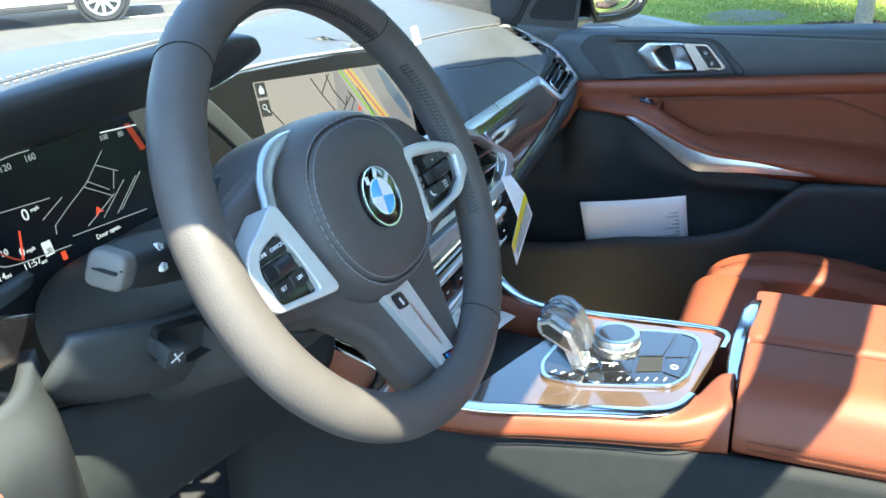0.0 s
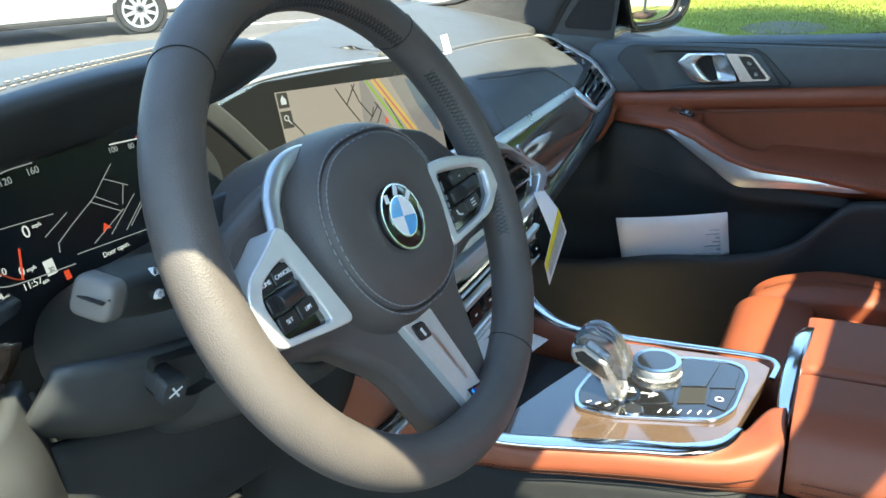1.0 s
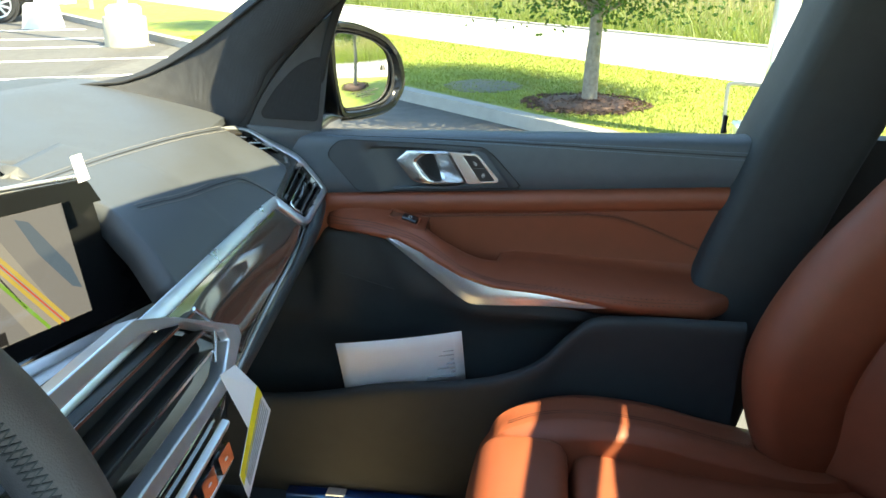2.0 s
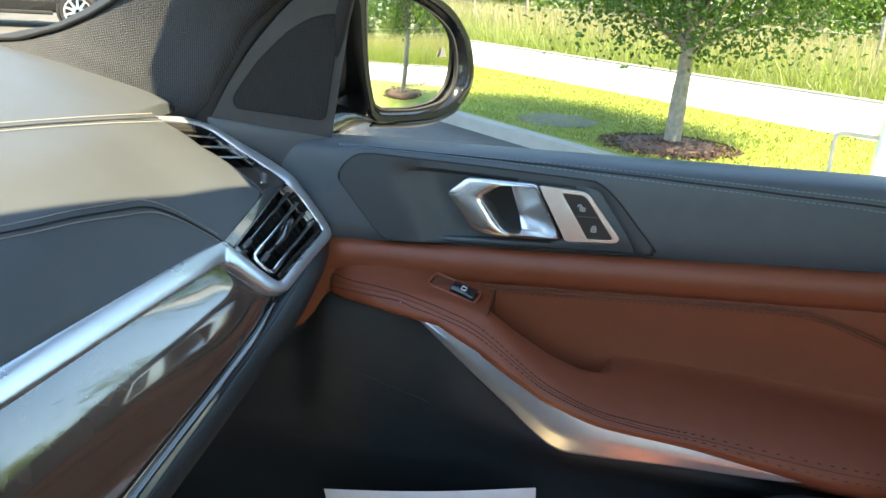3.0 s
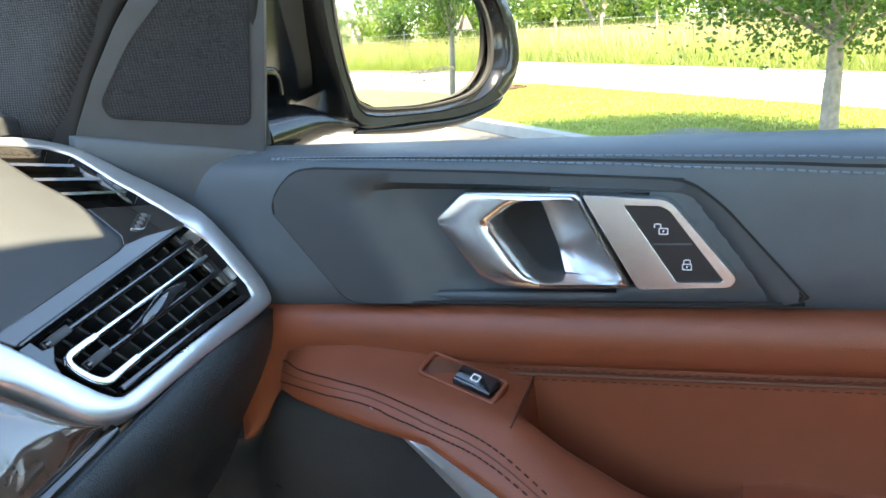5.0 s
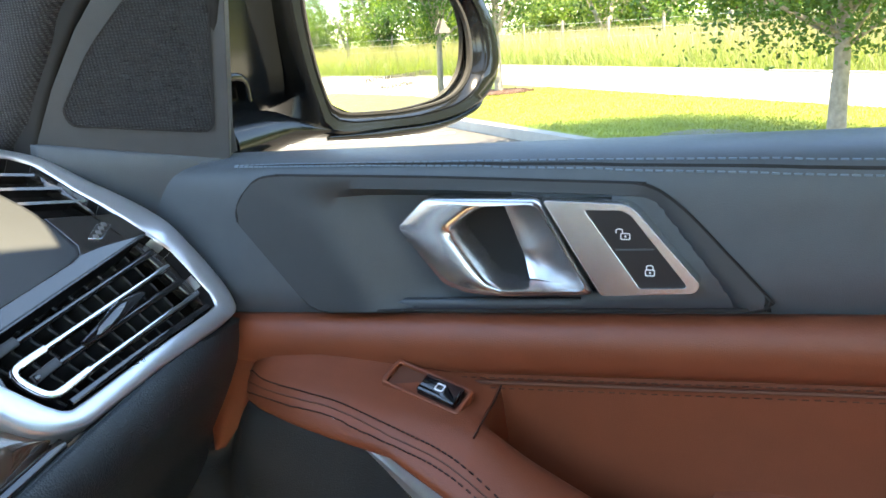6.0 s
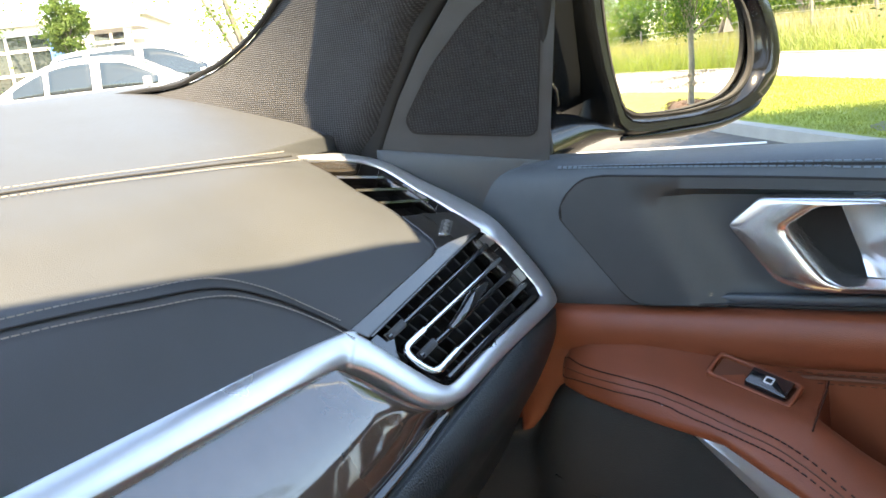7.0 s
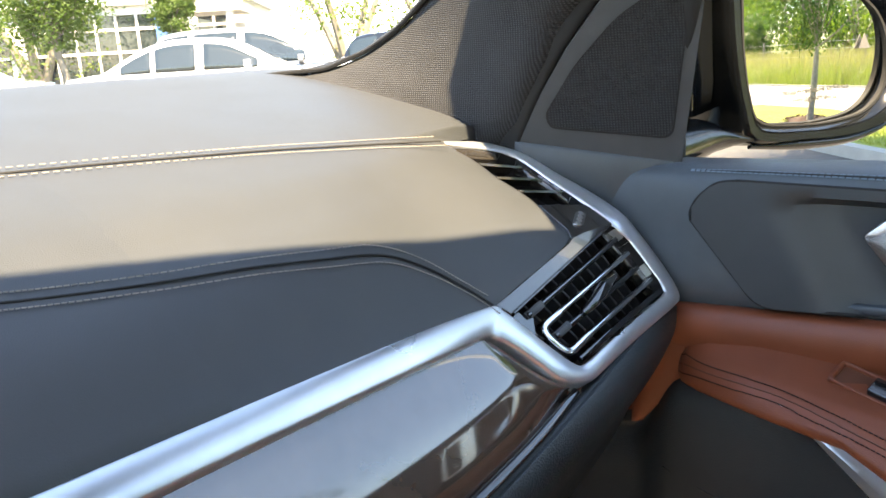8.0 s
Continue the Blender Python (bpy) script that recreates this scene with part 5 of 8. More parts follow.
        part("emblem_quarter", prism(pts, W, 0.0015, 0.0025), BLUE if q % 2 else WHITE, em, smooth=0)
    for k in (-1, 0, 1):
        a = math.pi / 2 - tilt * 0 + k * -0.75 + tilt
        part("emblem_mark", bar(W, (0.0148 * math.cos(a) - 0.0016, 0.0148 * math.sin(a) - 0.001), (0.0188 * math.cos(a) + 0.0012, 0.0188 * math.sin(a) + 0.001), 0.0034, 0.002, 0.0026), WHITE, em, "pale raised mark", smooth=0)
    # dark spoke bodies
    part("spoke_body", prism(rounded([(-0.150, -0.012), (-0.125, 0.038), (-0.06, 0.056), (0.06, 0.056), (0.11, 0.040), (0.148, 0.0), (0.132, -0.044), (0.062, -0.058), (0.046, -0.152), (-0.022, -0.152), (-0.045, -0.085), (-0.085, -0.044), (-0.135, -0.033)], 0.014, 6), W, -0.046, -0.0215), WHEEL_LEATHER, w, "dark spoke body", bevel=0.006, segs=3)
    # left and right bright bezels with their keys
    lo = rounded([(-0.1000, 0.0350), (-0.1210, 0.0235), (-0.1385, 0.0160), (-0.1460, 0.0040), (-0.1411, -0.0217), (-0.0931, -0.0313), (-0.0790, -0.0335)], 0.008, 5)
    li = rounded([(-0.1080, 0.0165), (-0.1190, 0.0145), (-0.1305, 0.0102), (-0.1349, 0.0017), (-0.1317, -0.0186), (-0.0972, -0.0249), (-0.1010, -0.0080)], 0.004, 5)
    ro = rounded([(0.0540, 0.0200), (0.0800, 0.0180), (0.1020, 0.0135), (0.1362, 0.0008), (0.1415, -0.0207), (0.1111, -0.0362), (0.0434, -0.0385)], 0.008, 5)
    ri = rounded([(0.0630, 0.0100), (0.0820, 0.0075), (0.1134, 0.0005), (0.1264, -0.0060), (0.1199, -0.0234), (0.0984, -0.0314), (0.0554, -0.0320)], 0.004, 5)
    def grown(loop, k):
        mu, mv = sum(q[0] for q in loop) / len(loop), sum(q[1] for q in loop) / len(loop)
        return [(mu + (u - mu) * k, mv + (v - mv) * k) for u, v in loop]
    for o, i, side in ((lo, grown(li, 1.05), -1), (ro, grown(ri, 1.03), 1)):
        z = part("spoke_bezel", frame_prism(o, i, W, -0.022, -0.001), SPOKE, w, "satin metal bezel", bevel=0.003, segs=3)
        part("key_plate", prism(i, W, -0.022, -0.0055), PIANO, z, "gloss black key plate")
        cu = sum(p[0] for p in i) / len(i)
        cv = sum(p[1] for p in i) / len(i)
        for row, (dv, cols) in enumerate(((0.0112, 2), (0.0, 1), (-0.0112, 2))):
            for k in range(cols):
                wd = (0.0150 if side < 0 else 0.0215) if cols == 2 else (0.028 if side < 0 else 0.042)
                c0 = cu + (k - (cols - 1) / 2) * (0.0162 if side < 0 else 0.0230) + (-dv * 0.25 if side < 0 else dv * 0.9)
                key = part("key", prism(rounded([(c0 - wd / 2, cv + dv - 0.0048), (c0 + wd / 2, cv + dv - 0.0048), (c0 + wd / 2, cv + dv + 0.0048), (c0 - wd / 2, cv + dv + 0.0048)], 0.002), W, -0.0060, -0.0035), KEYCAP, z, "black key", bevel=0.0008)
                if row == 1:
                    part("roller", capped([[W(c0 + t, cv + dv + y, -0.0035 + x) for x, y in ring(0.0052, 12)] for t in (-0.008, -0.006, 0.006, 0.008)]), KEYCAP, z, "knurled roller", bevel=0.0006)
                elif side < 0:
                    word = ("RESUME", "CANCEL", "SET", "LIM")[(0 if row == 0 else 2) + k]
                    text(word, 0.0034, shifted(W, c0, cv + dv, -0.0033), WHITE, z)
                else:
                    word = ("-", "+", "", "")[(0 if row == 0 else 2) + k]
                    if word:
                        text(word, 0.009, shifted(W, c0, cv + dv, -0.0033), WHITE, z)
                    elif k:
                        for t in (-0.0022, 0, 0.0022):
                            part("key_mark", bar(W, (c0 - 0.003, cv + dv + t), (c0 + 0.003, cv + dv + t), 0.0009, -0.0035, -0.0031), WHITE, z, smooth=0)
                    else:
                        part("key_mark", sweep([W(c0 - 0.003, cv + dv + 0.0025, -0.0033), W(c0 - 0.0015, cv + dv - 0.001, -0.0033), W(c0 + 0.003, cv + dv - 0.0025, -0.0033)], rbox(0.0014, 0.0006, 0.0002, 2), WN, 8), WHITE, z, smooth=0)
    part("spoke_band", sweep([W(0.0, 0.0620, -0.030), W(-0.040, 0.0626, -0.023), W(-0.0640, 0.0572, -0.019), W(-0.083, 0.0450, -0.015), W(-0.097, 0.0300, -0.009), W(-0.112, 0.0225, -0.004)], rbox(0.010, 0.006, 0.0025), WN, 40, scales=[0.5, 1.0, 1.2, 1.1, 1.0, 0.7]), ALU, w, "satin metal band beside the hub")
    # lower spoke plate, its key and coloured badge
    lp = part("lower_spoke", capped([[W(u, v, d) for u, v in rounded([(-0.0285, -0.0583), (0.0066, -0.0636), (0.0244, -0.1386), (0.0019, -0.1425)], 0.002, 4)] for d in (-0.034, -0.0162, -0.0150)]), SPOKE, w, "satin metal lower spoke", bevel=0.0012)
    part("spoke_groove", prism(rounded([(-0.0075, -0.0760), (-0.0020, -0.0770), (0.0105, -0.1180), (0.0085, -0.1190)], 0.001, 3), W, -0.0155, -0.0143), BRUSHED, lp, "polished groove of the spoke", bevel=0.0004)
    part("spoke_key", prism(rounded([(-0.0215, -0.0640), (-0.0085, -0.0660), (-0.0055, -0.0785), (-0.0185, -0.0765)], 0.003, 5), W, -0.0155, -0.0132), KEYCAP, lp, "black square key", bevel=0.0008)
    part("key_mark", sweep([W(-0.0148, -0.0690, -0.0130), W(-0.0136, -0.0725, -0.0130), W(-0.0126, -0.0750, -0.0130)], rbox(0.0022, 0.0004, 0.0001, 2), WN, 4), WHITE, lp, smooth=0)
    part("badge", prism([(0.0040, -0.1245), (0.0195, -0.1280), (0.0222, -0.1375), (0.0070, -0.1345)], W, -0.0155, -0.0140), PIANO, lp, "small black badge", smooth=0)
    for k, c in enumerate((BADGE_BLUE, BADGE_VIOLET, RED)):
        part("badge_stripe", bar(W, (0.0082 + 0.0034 * k, -0.1335 - 0.0008 * k), (0.0076 + 0.0034 * k, -0.1268 - 0.0008 * k), 0.0026, -0.0141, -0.0136), c, lp, smooth=0)
    # shift paddles
    for s in (-1, 1):
        part("shift_paddle", prism(rounded([(s * 0.06 - 0.03, 0.03), (s * 0.06 + 0.03, 0.03), (s * 0.06 + 0.024, 0.060), (s * 0.06 - 0.024, 0.062)], 0.012, 5), W, -0.075, -0.07), BLACK_PLASTIC, w, "black shift paddle", bevel=0.002)
    return w


BADGE_BLUE = mat("badge_light_blue", (0.05, 0.3, 0.7), 0.3)
BADGE_VIOLET = mat("badge_violet", (0.03, 0.03, 0.3), 0.3)
wheel()


def column():
    c = thing("steering_column", "black plastic steering column with stalk and adjuster", "steering column", (-0.4, 0.1, 1.12))
    rows = []
    for k, d in ((0.86, -0.085), (1.0, -0.10), (1.1, -0.15), (1.15, -0.22), (1.1, -0.30)):
        rows.append([W(0.075 * k * math.copysign(abs(math.cos(a)) ** 0.7, math.cos(a)), -0.02 + 0.062 * k * math.copysign(abs(math.sin(a)) ** 0.7, math.sin(a)), d) for a in [2 * math.pi * i / 40 for i in range(40)]])
    part("shroud", capped(rows), BLACK_PLASTIC, c, "black moulded column shroud", bevel=0.002)
    part("shroud_skirt", net([[(-0.56, 0.05, 1.175), (-0.50, 0.035, 1.16), (-0.40, 0.03, 1.145), (-0.28, 0.04, 1.15), (-0.22, 0.06, 1.17)], [(-0.57, 0.075, 1.14), (-0.5, 0.055, 1.115), (-0.40, 0.05, 1.09), (-0.28, 0.06, 1.10), (-0.22, 0.08, 1.13)], [(-0.56, 0.11, 1.12), (-0.5, 0.10, 1.085), (-0.40, 0.095, 1.055), (-0.28, 0.1, 1.07), (-0.22, 0.12, 1.1)], [(-0.55, 0.2, 1.11), (-0.5, 0.2, 1.06), (-0.40, 0.2, 1.03), (-0.28, 0.2, 1.05), (-0.22, 0.2, 1.1)]], 16, 24), BLACK_PLASTIC, c, "black lower column cover", solid=-0.006)
    A = axes((-0.5065, 0.0315, 1.1430), (0.97, -0.16, -0.18), (0.1, -0.36, 0.93))
    field = [(-0.008, 0.014), (0.030, 0.0115), (0.055, -0.017), (0.030, -0.0245), (-0.004, -0.013)]
    part("adjuster_plate", frame_prism(rounded(field, 0.004), rounded([(0.021 + (u - 0.021) * 0.965, -0.006 + (v + 0.006) * 0.95) for u, v in field], 0.004), A, -0.012, -0.004), RUBBER, c, "dark outline of the adjuster field")
    kn = part("adjuster_knob", capped([[A(u * q, v * q, w) for u, v in rounded([(-0.0085, -0.0080), (0.0085, -0.0080), (0.0085, 0.0080), (-0.0085, 0.0080)], 0.003, 4)] for q, w in ((0.85, -0.016), (0.85, 0.000), (1.0, 0.0015), (1.0, 0.0085), (0.93, 0.010))]), BLACK_PLASTIC, c, "square column adjuster")
    for p, q in (((-0.004, -0.003), (0.004, 0.003)), ((-0.003, 0.004), (0.003, -0.004))):
        part("adjuster_mark", bar(A, p, q, 0.0012, 0.0095, 0.0104), WHITE, kn, smooth=0)
    stalk = [Vector((-0.43, 0.05, 1.182)), Vector((-0.475, 0.038, 1.197)), Vector((-0.515, 0.0265, 1.2105)), Vector((-0.545, 0.0175, 1.220))]
    st = part("stalk", sweep(stalk, rbox(0.032, 0.029, 0.010, 5), (0, -0.3, 0.95), 12, scales=[0.95, 1.05, 1.0, 0.8]), SOFT_BLACK, c, "black indicator and light stalk")
    part("stalk_end", sweep([(-0.5455, 0.0172, 1.2203), (-0.550, 0.0158, 1.2215), (-0.555, 0.0142, 1.2228), (-0.557, 0.0135, 1.2233)], rbox(0.025, 0.024, 0.006, 5), (0, -0.3, 0.95), 8, scales=[0.95, 0.95, 0.9, 0.7]), STALK_GREY, st, "grey push button end")
    for k in (0.0, 0.005):
        part("stalk_groove", sweep([(-0.5572 + k, 0.004, 1.2225), (-0.5580 + k, 0.013, 1.2243), (-0.5572 + k, 0.022, 1.2252)], rbox(0.0012, 0.003, 0.0004, 2), (1, 0, 0), 4), RUBBER, st)
    SP = axes((-0.4999, 0.0146, 1.2100), (0.917, 0.26, -0.30), (0.23, 0.27, 0.936))
    for u, v in ((-0.018, 0.006), (-0.018, -0.006), (0.008, 0.0)):
        part("stalk_mark", frame_prism([(u + x, v + y) for x, y in ring(0.0028, 8)], [(u + x, v + y) for x, y in ring(0.0016, 8)], SP, -0.003, 0.0005), WHITE, st, "small white sign", smooth=0)
        part("stalk_mark", bar(SP, (u + 0.0035, v - 0.002), (u + 0.0035, v + 0.002), 0.001, -0.002, 0.0005), WHITE, st, smooth=0)
    return c


column()

CL = axes((-0.39, 0.236, 1.172), (1, 0.02, 0), (0, 0.22, 0.975))


MAP_GREYLINE = glow("display_grey", (0.4, 0.41, 0.41), 0.13)
GAUGE_RED = glow("display_red", (0.5, 0.07, 0.03), 0.09)


def cluster():
    c = thing("instrument_cluster", "digital instrument display with red needle and map", "instruments", (-0.39, 0.236, 1.172))
    gl = part("glass_panel", prism(rounded([(-0.17, -0.066), (0.16, -0.066), (0.19, 0.0), (0.15, 0.068), (-0.17, 0.075), (-0.2, 0.0)], 0.02, 5), CL, -0.01, 0), DISPLAY, c, "dark glossy display glass")
    def line(pts, wd, m_, n=20):
        part("gauge_line", sweep([CL(u, v, 0.0006) for u, v in pts], rbox(wd, 0.0006, 0.0002, 2), (0, -1, 0.2), n), m_, gl, smooth=0)
    line([(-0.0087, 0.0605), (-0.0347, 0.0606), (-0.0628, 0.0563), (-0.0858, 0.0419), (-0.0959, 0.0267), (-0.091, 0.0072), (-0.08, -0.0081), (-0.0661, -0.0184), (-0.0071, -0.0247)], 0.0010, MAP_GREYLINE, 50)
    line([(-0.0628, 0.0522), (-0.0768, 0.0389), (-0.0829, 0.0184), (-0.074, -0.0011), (-0.0611, -0.0143), (-0.053, -0.0184)], 0.0013, GAUGE_RED, 24)
    line([(-0.047, 0.0041), (-0.0541, -0.0184)], 0.0018, MAP_RED, 4)
    line([(0.0672, 0.0543), (0.1112, 0.0502)], 0.0012, MAP_WHITE, 4)
    line([(-0.098, 0.0114), (-0.106, 0.0083), (-0.106, -0.0041), (-0.0901, -0.0175), (-0.0851, -0.0144)], 0.0012, MAP_WHITE, 20)
    part("gauge_band", prism([(0.097, 0.0543), (0.104, 0.0535), (0.113, 0.027), (0.106, 0.026)], CL, 0.0, 0.0007), GAUGE_RED, gl, smooth=0)
    for word, u, v, sz, m_ in (("0", -0.036, 0.0133, 0.0135, MAP_WHITE), ("mph", -0.0259, 0.0154, 0.0048, MAP_WHITE), ("160", -0.0108, 0.0544, 0.0078, MAP_GREYLINE), ("120", -0.0358, 0.0533, 0.0078, MAP_GREYLINE), ("80", -0.0578, 0.0503, 0.0078, MAP_GREYLINE), ("60", -0.0748, 0.0399, 0.0078, MAP_GREYLINE), ("40", -0.0869, 0.0247, 0.0078, MAP_GREYLINE), ("20", -0.08, 0.0072, 0.0078, MAP_WHITE), ("10", -0.067, -0.0072, 0.0075, MAP_WHITE), ("0", -0.0521, -0.0124, 0.0095, MAP_WHITE), ("mph", -0.0441, -0.0134, 0.005, MAP_WHITE), ("11:57", -0.0481, -0.0245, 0.0078, MAP_WHITE), ("am", -0.0371, -0.0267, 0.005, MAP_WHITE), ("14", -0.0771, -0.0236, 0.0078, MAP_WHITE), ("mi", -0.0711, -0.0246, 0.005, MAP_WHITE), ("Door open.", 0.0349, -0.0288, 0.0062, MAP_WHITE), ("100", 0.0692, 0.0492, 0.007, MAP_GREYLINE), ("80", 0.0892, 0.0471, 0.007, MAP_GREYLINE), ("0", -0.0811, -0.0134, 0.0055, MAP_WHITE)):
        text(word, sz, shifted(CL, u, v, 0.0004), m_, gl)
    for p, q in (((0.0612, 0.039), (0.0482, 0.0298)), ((0.0482, 0.0298), (0.0701, 0.0174)), ((0.0482, 0.0298), (0.0331, 0.0185)), ((0.0331, 0.0185), (0.004, 0.0051)), ((0.004, 0.0051), (-0.014, -0.0041)), ((-0.014, -0.0041), (-0.0161, -0.0113)), ((0.0271, 0.0164), (0.054, -0.001)), ((0.0331, 0.0195), (0.053, 0.0051)), ((0.057, 0.0), (0.0169, -0.0163)), ((0.073, 0.0081), (0.0359, -0.0155)), ((0.088, 0.0071), (0.0519, -0.0175)), ((0.095, 0.009), (0.058, -0.016)), ((0.0031, 0.0153), (-0.023, 0.0042)), ((-0.0559, 0.0226), (-0.0089, 0.0185)), ((-0.0021, -0.0184), (0.0469, -0.0225)), ((0.0469, -0.0225), (0.0859, -0.0256)), ((0.066, 0.020), (0.058, 0.004))):
        line([p, q], 0.0008, MAP_GREYLINE, 3)
    part("position_arrow", prism([(0.033, -0.004), (0.0385, -0.0105), (0.0335, -0.0095), (0.0285, -0.0125)], CL, 0.0, 0.0008), MAP_RED, gl, smooth=0)
    part("warning_light", prism([(-0.0195, -0.0335), (-0.0148, -0.0335), (-0.0148, -0.0262), (-0.0195, -0.0262)], CL, 0.0, 0.0008), MAP_RED, gl, "red warning light", smooth=0)
    part("speed_sign", prism([(-0.0335, -0.0245), (-0.0247, -0.0245), (-0.0247, -0.0125), (-0.0335, -0.0125)], CL, 0.0, 0.0008), MAP_WHITE, gl, "white speed sign", smooth=0)
    text("30", 0.0055, shifted(CL, -0.0291, -0.0205, 0.001), MAP_DARK, gl)
    # hood over the display
    rings = []
    for x, k, e in ((-0.80, 0.50, 0), (-0.70, 0.8, 0), (-0.60, 0.95, 0), (-0.50, 1.0, 0), (-0.42, 1.0, 0), (-0.37, 1.0, 0.05), (-0.335, 0.985, 0.15), (-0.315, 0.965, 0.3), (-0.306, 0.94, 0.45), (-0.303, 0.90, 0.6)):
        t = 1.20 + 0.118 * k
        rings.append([Vector((x, y, z)) for y, z in ((0.52 - 0.2 * e, 1.215 + 0.02 * e), (0.36 - 0.08 * e, 1.20 + 0.088 * k), (0.22, t - 0.006), (0.13, t - 0.001), (0.088, t - 0.001), (0.076, t - 0.006), (0.086, t - 0.018), (0.15, t - 0.055 + 0.012 * e), (0.245 - 0.02 * e, 1.234 + 0.02 * e), (0.32 - 0.03 * e, 1.19 + 0.04 * e))])
    lanes = [spline([r_[j] for r_ in rings], 50) for j in range(10)]
    shell = capped([spline([l_[i] for l_ in lanes], 50, True) for i in range(50)])
    hood_lines = [onto(shell, [(x, y, 1.21 + 0.118 * k) for x, k in ((-0.76, 0.62), (-0.70, 0.8), (-0.60, 0.95), (-0.50, 1.0), (-0.42, 1.0), (-0.37, 0.99), (-0.335, 0.95))], 0.0006, 60, (0, -0.3, 1)) for y in (0.094, 0.108)]
    hd = part("hood", shell, DASH_LEATHER, c, "dark leather instrument hood", smooth=60)
    for line_ in hood_lines:
        part("stitching", stitches(line_, 84, 0.0009, 0.0036), THREAD, hd, "pale thread stitching")
    part("seam", sweep([(a_ + b_) / 2 for a_, b_ in zip(*hood_lines)], rbox(0.0022, 0.0010, 0.0003, 2), (0, 0, 1), 60), RUBBER, hd, "sunk seam")
    part("side_blade", sweep([(-0.262, 0.20, 1.250), (-0.235, 0.195, 1.222), (-0.21, 0.192, 1.194), (-0.185, 0.188, 1.165)], rbox(0.012, 0.02, 0.004), (0.6, -0.2, 0.8), 16), SOFT_BLACK, c, "black blade between the displays")
    return c


cluster()


def left_dash():
    c = thing("dash_end_panel", "driver-side dash end with walnut strip and light controls", "dashboard panel", (-0.65, 0.1, 1.0))
    part("upper_ledge", net([[(-0.80, 0.02, 1.225), (-0.70, 0.04, 1.222), (-0.60, 0.07, 1.215), (-0.54, 0.10, 1.205)], [(-0.80, 0.05, 1.21), (-0.70, 0.065, 1.208), (-0.60, 0.09, 1.2), (-0.54, 0.12, 1.19)], [(-0.80, 0.22, 1.2), (-0.70, 0.23, 1.19), (-0.60, 0.24, 1.17), (-0.54, 0.25, 1.15)]], 10, 14), BLACK_LEATHER, c, "black leather ledge", solid=-0.006, face=(0, -0.5, 1))
    part("wood_strip", net([[(-0.82, 0.02, 1.215), (-0.70, 0.04, 1.21), (-0.60, 0.068, 1.2), (-0.553, 0.082, 1.185)], [(-0.82, 0.02, 1.192), (-0.70, 0.042, 1.19), (-0.61, 0.07, 1.184), (-0.56, 0.08, 1.177)], [(-0.82, 0.028, 1.164), (-0.70, 0.046, 1.164), (-0.62, 0.072, 1.165), (-0.575, 0.08, 1.163)]], 10, 16), WOOD, c, "glossy walnut strip", solid=-0.006)
    lp = part("lower_panel", net([[(-0.82, 0.0, 1.166), (-0.72, 0.018, 1.166), (-0.64, 0.036, 1.168), (-0.60, 0.048, 1.165), (-0.555, 0.09, 1.16)], [(-0.82, -0.012, 1.125), (-0.72, 0.003, 1.125), (-0.63, 0.026, 1.125), (-0.585, 0.045, 1.115), (-0.53, 0.12, 1.10)], [(-0.82, 0.03, 1.0), (-0.72, 0.05, 1.0), (-0.63, 0.07, 1.0), (-0.57, 0.085, 1.0), (-0.50, 0.14, 1.0)], [(-0.82, 0.14, 0.86), (-0.72, 0.15, 0.86), (-0.6, 0.16, 0.86), (-0.54, 0.17, 0.86), (-0.40, 0.20, 0.86)]], 20, 24), DASH_LEATHER, c, "dark grained lower panel", solid=-0.008)
    LA = axes((-0.662, 0.0130, 1.134), (0.93, 0.33, 0.08), (0, 0.15, 0.98))
    L = lambda u, v, w: LA(u * 0.72 - 0.010, v * 0.72, w)
    fr = part("switch_frame", frame_prism(rounded([(-0.05, -0.024), (0.03, -0.018), (0.035, 0.012), (0.02, 0.02), (-0.05, 0.012)], 0.008, 5), rounded([(-0.047, -0.020), (0.026, -0.0145), (0.030, 0.009), (0.017, 0.0155), (-0.047, 0.0085)], 0.006, 5), L, -0.006, 0.005), CHROME, lp, "thin metal frame of the light switches", bevel=0.001)
    part("switch_plate", prism(rounded([(-0.047, -0.020), (0.026, -0.0145), (0.030, 0.009), (0.017, 0.0155), (-0.047, 0.0085)], 0.006, 5), L, -0.006, 0.0), KEYCAP, lp, "black switch plate")
    part("thumb_wheel", capped([[L(-0.012 + y * 0.9, x * 1.1, 0.002 + t) for x, y in ring(0.009, 18)] for t in (-0.002, 0.003, 0.004)]), CHROME, lp, "ribbed thumb wheel")
    # footwell trim under the column
    part("knee_cover", net([[(-0.55, 0.12, 1.10), (-0.42, 0.11, 1.06), (-0.30, 0.11, 1.05), (-0.22, 0.10, 1.04)], [(-0.54, 0.13, 1.0), (-0.42, 0.12, 0.99), (-0.30, 0.12, 0.97), (-0.22, 0.11, 0.96)], [(-0.5, 0.2, 0.9), (-0.42, 0.2, 0.9), (-0.30, 0.2, 0.88), (-0.22, 0.18, 0.88)], [(-0.5, 0.42, 0.84), (-0.42, 0.42, 0.84), (-0.30, 0.42, 0.82), (-0.24, 0.42, 0.82)]], 16, 14), SOFT_BLACK, c, "soft black knee cover", solid=-0.008)
    return c


left_dash()


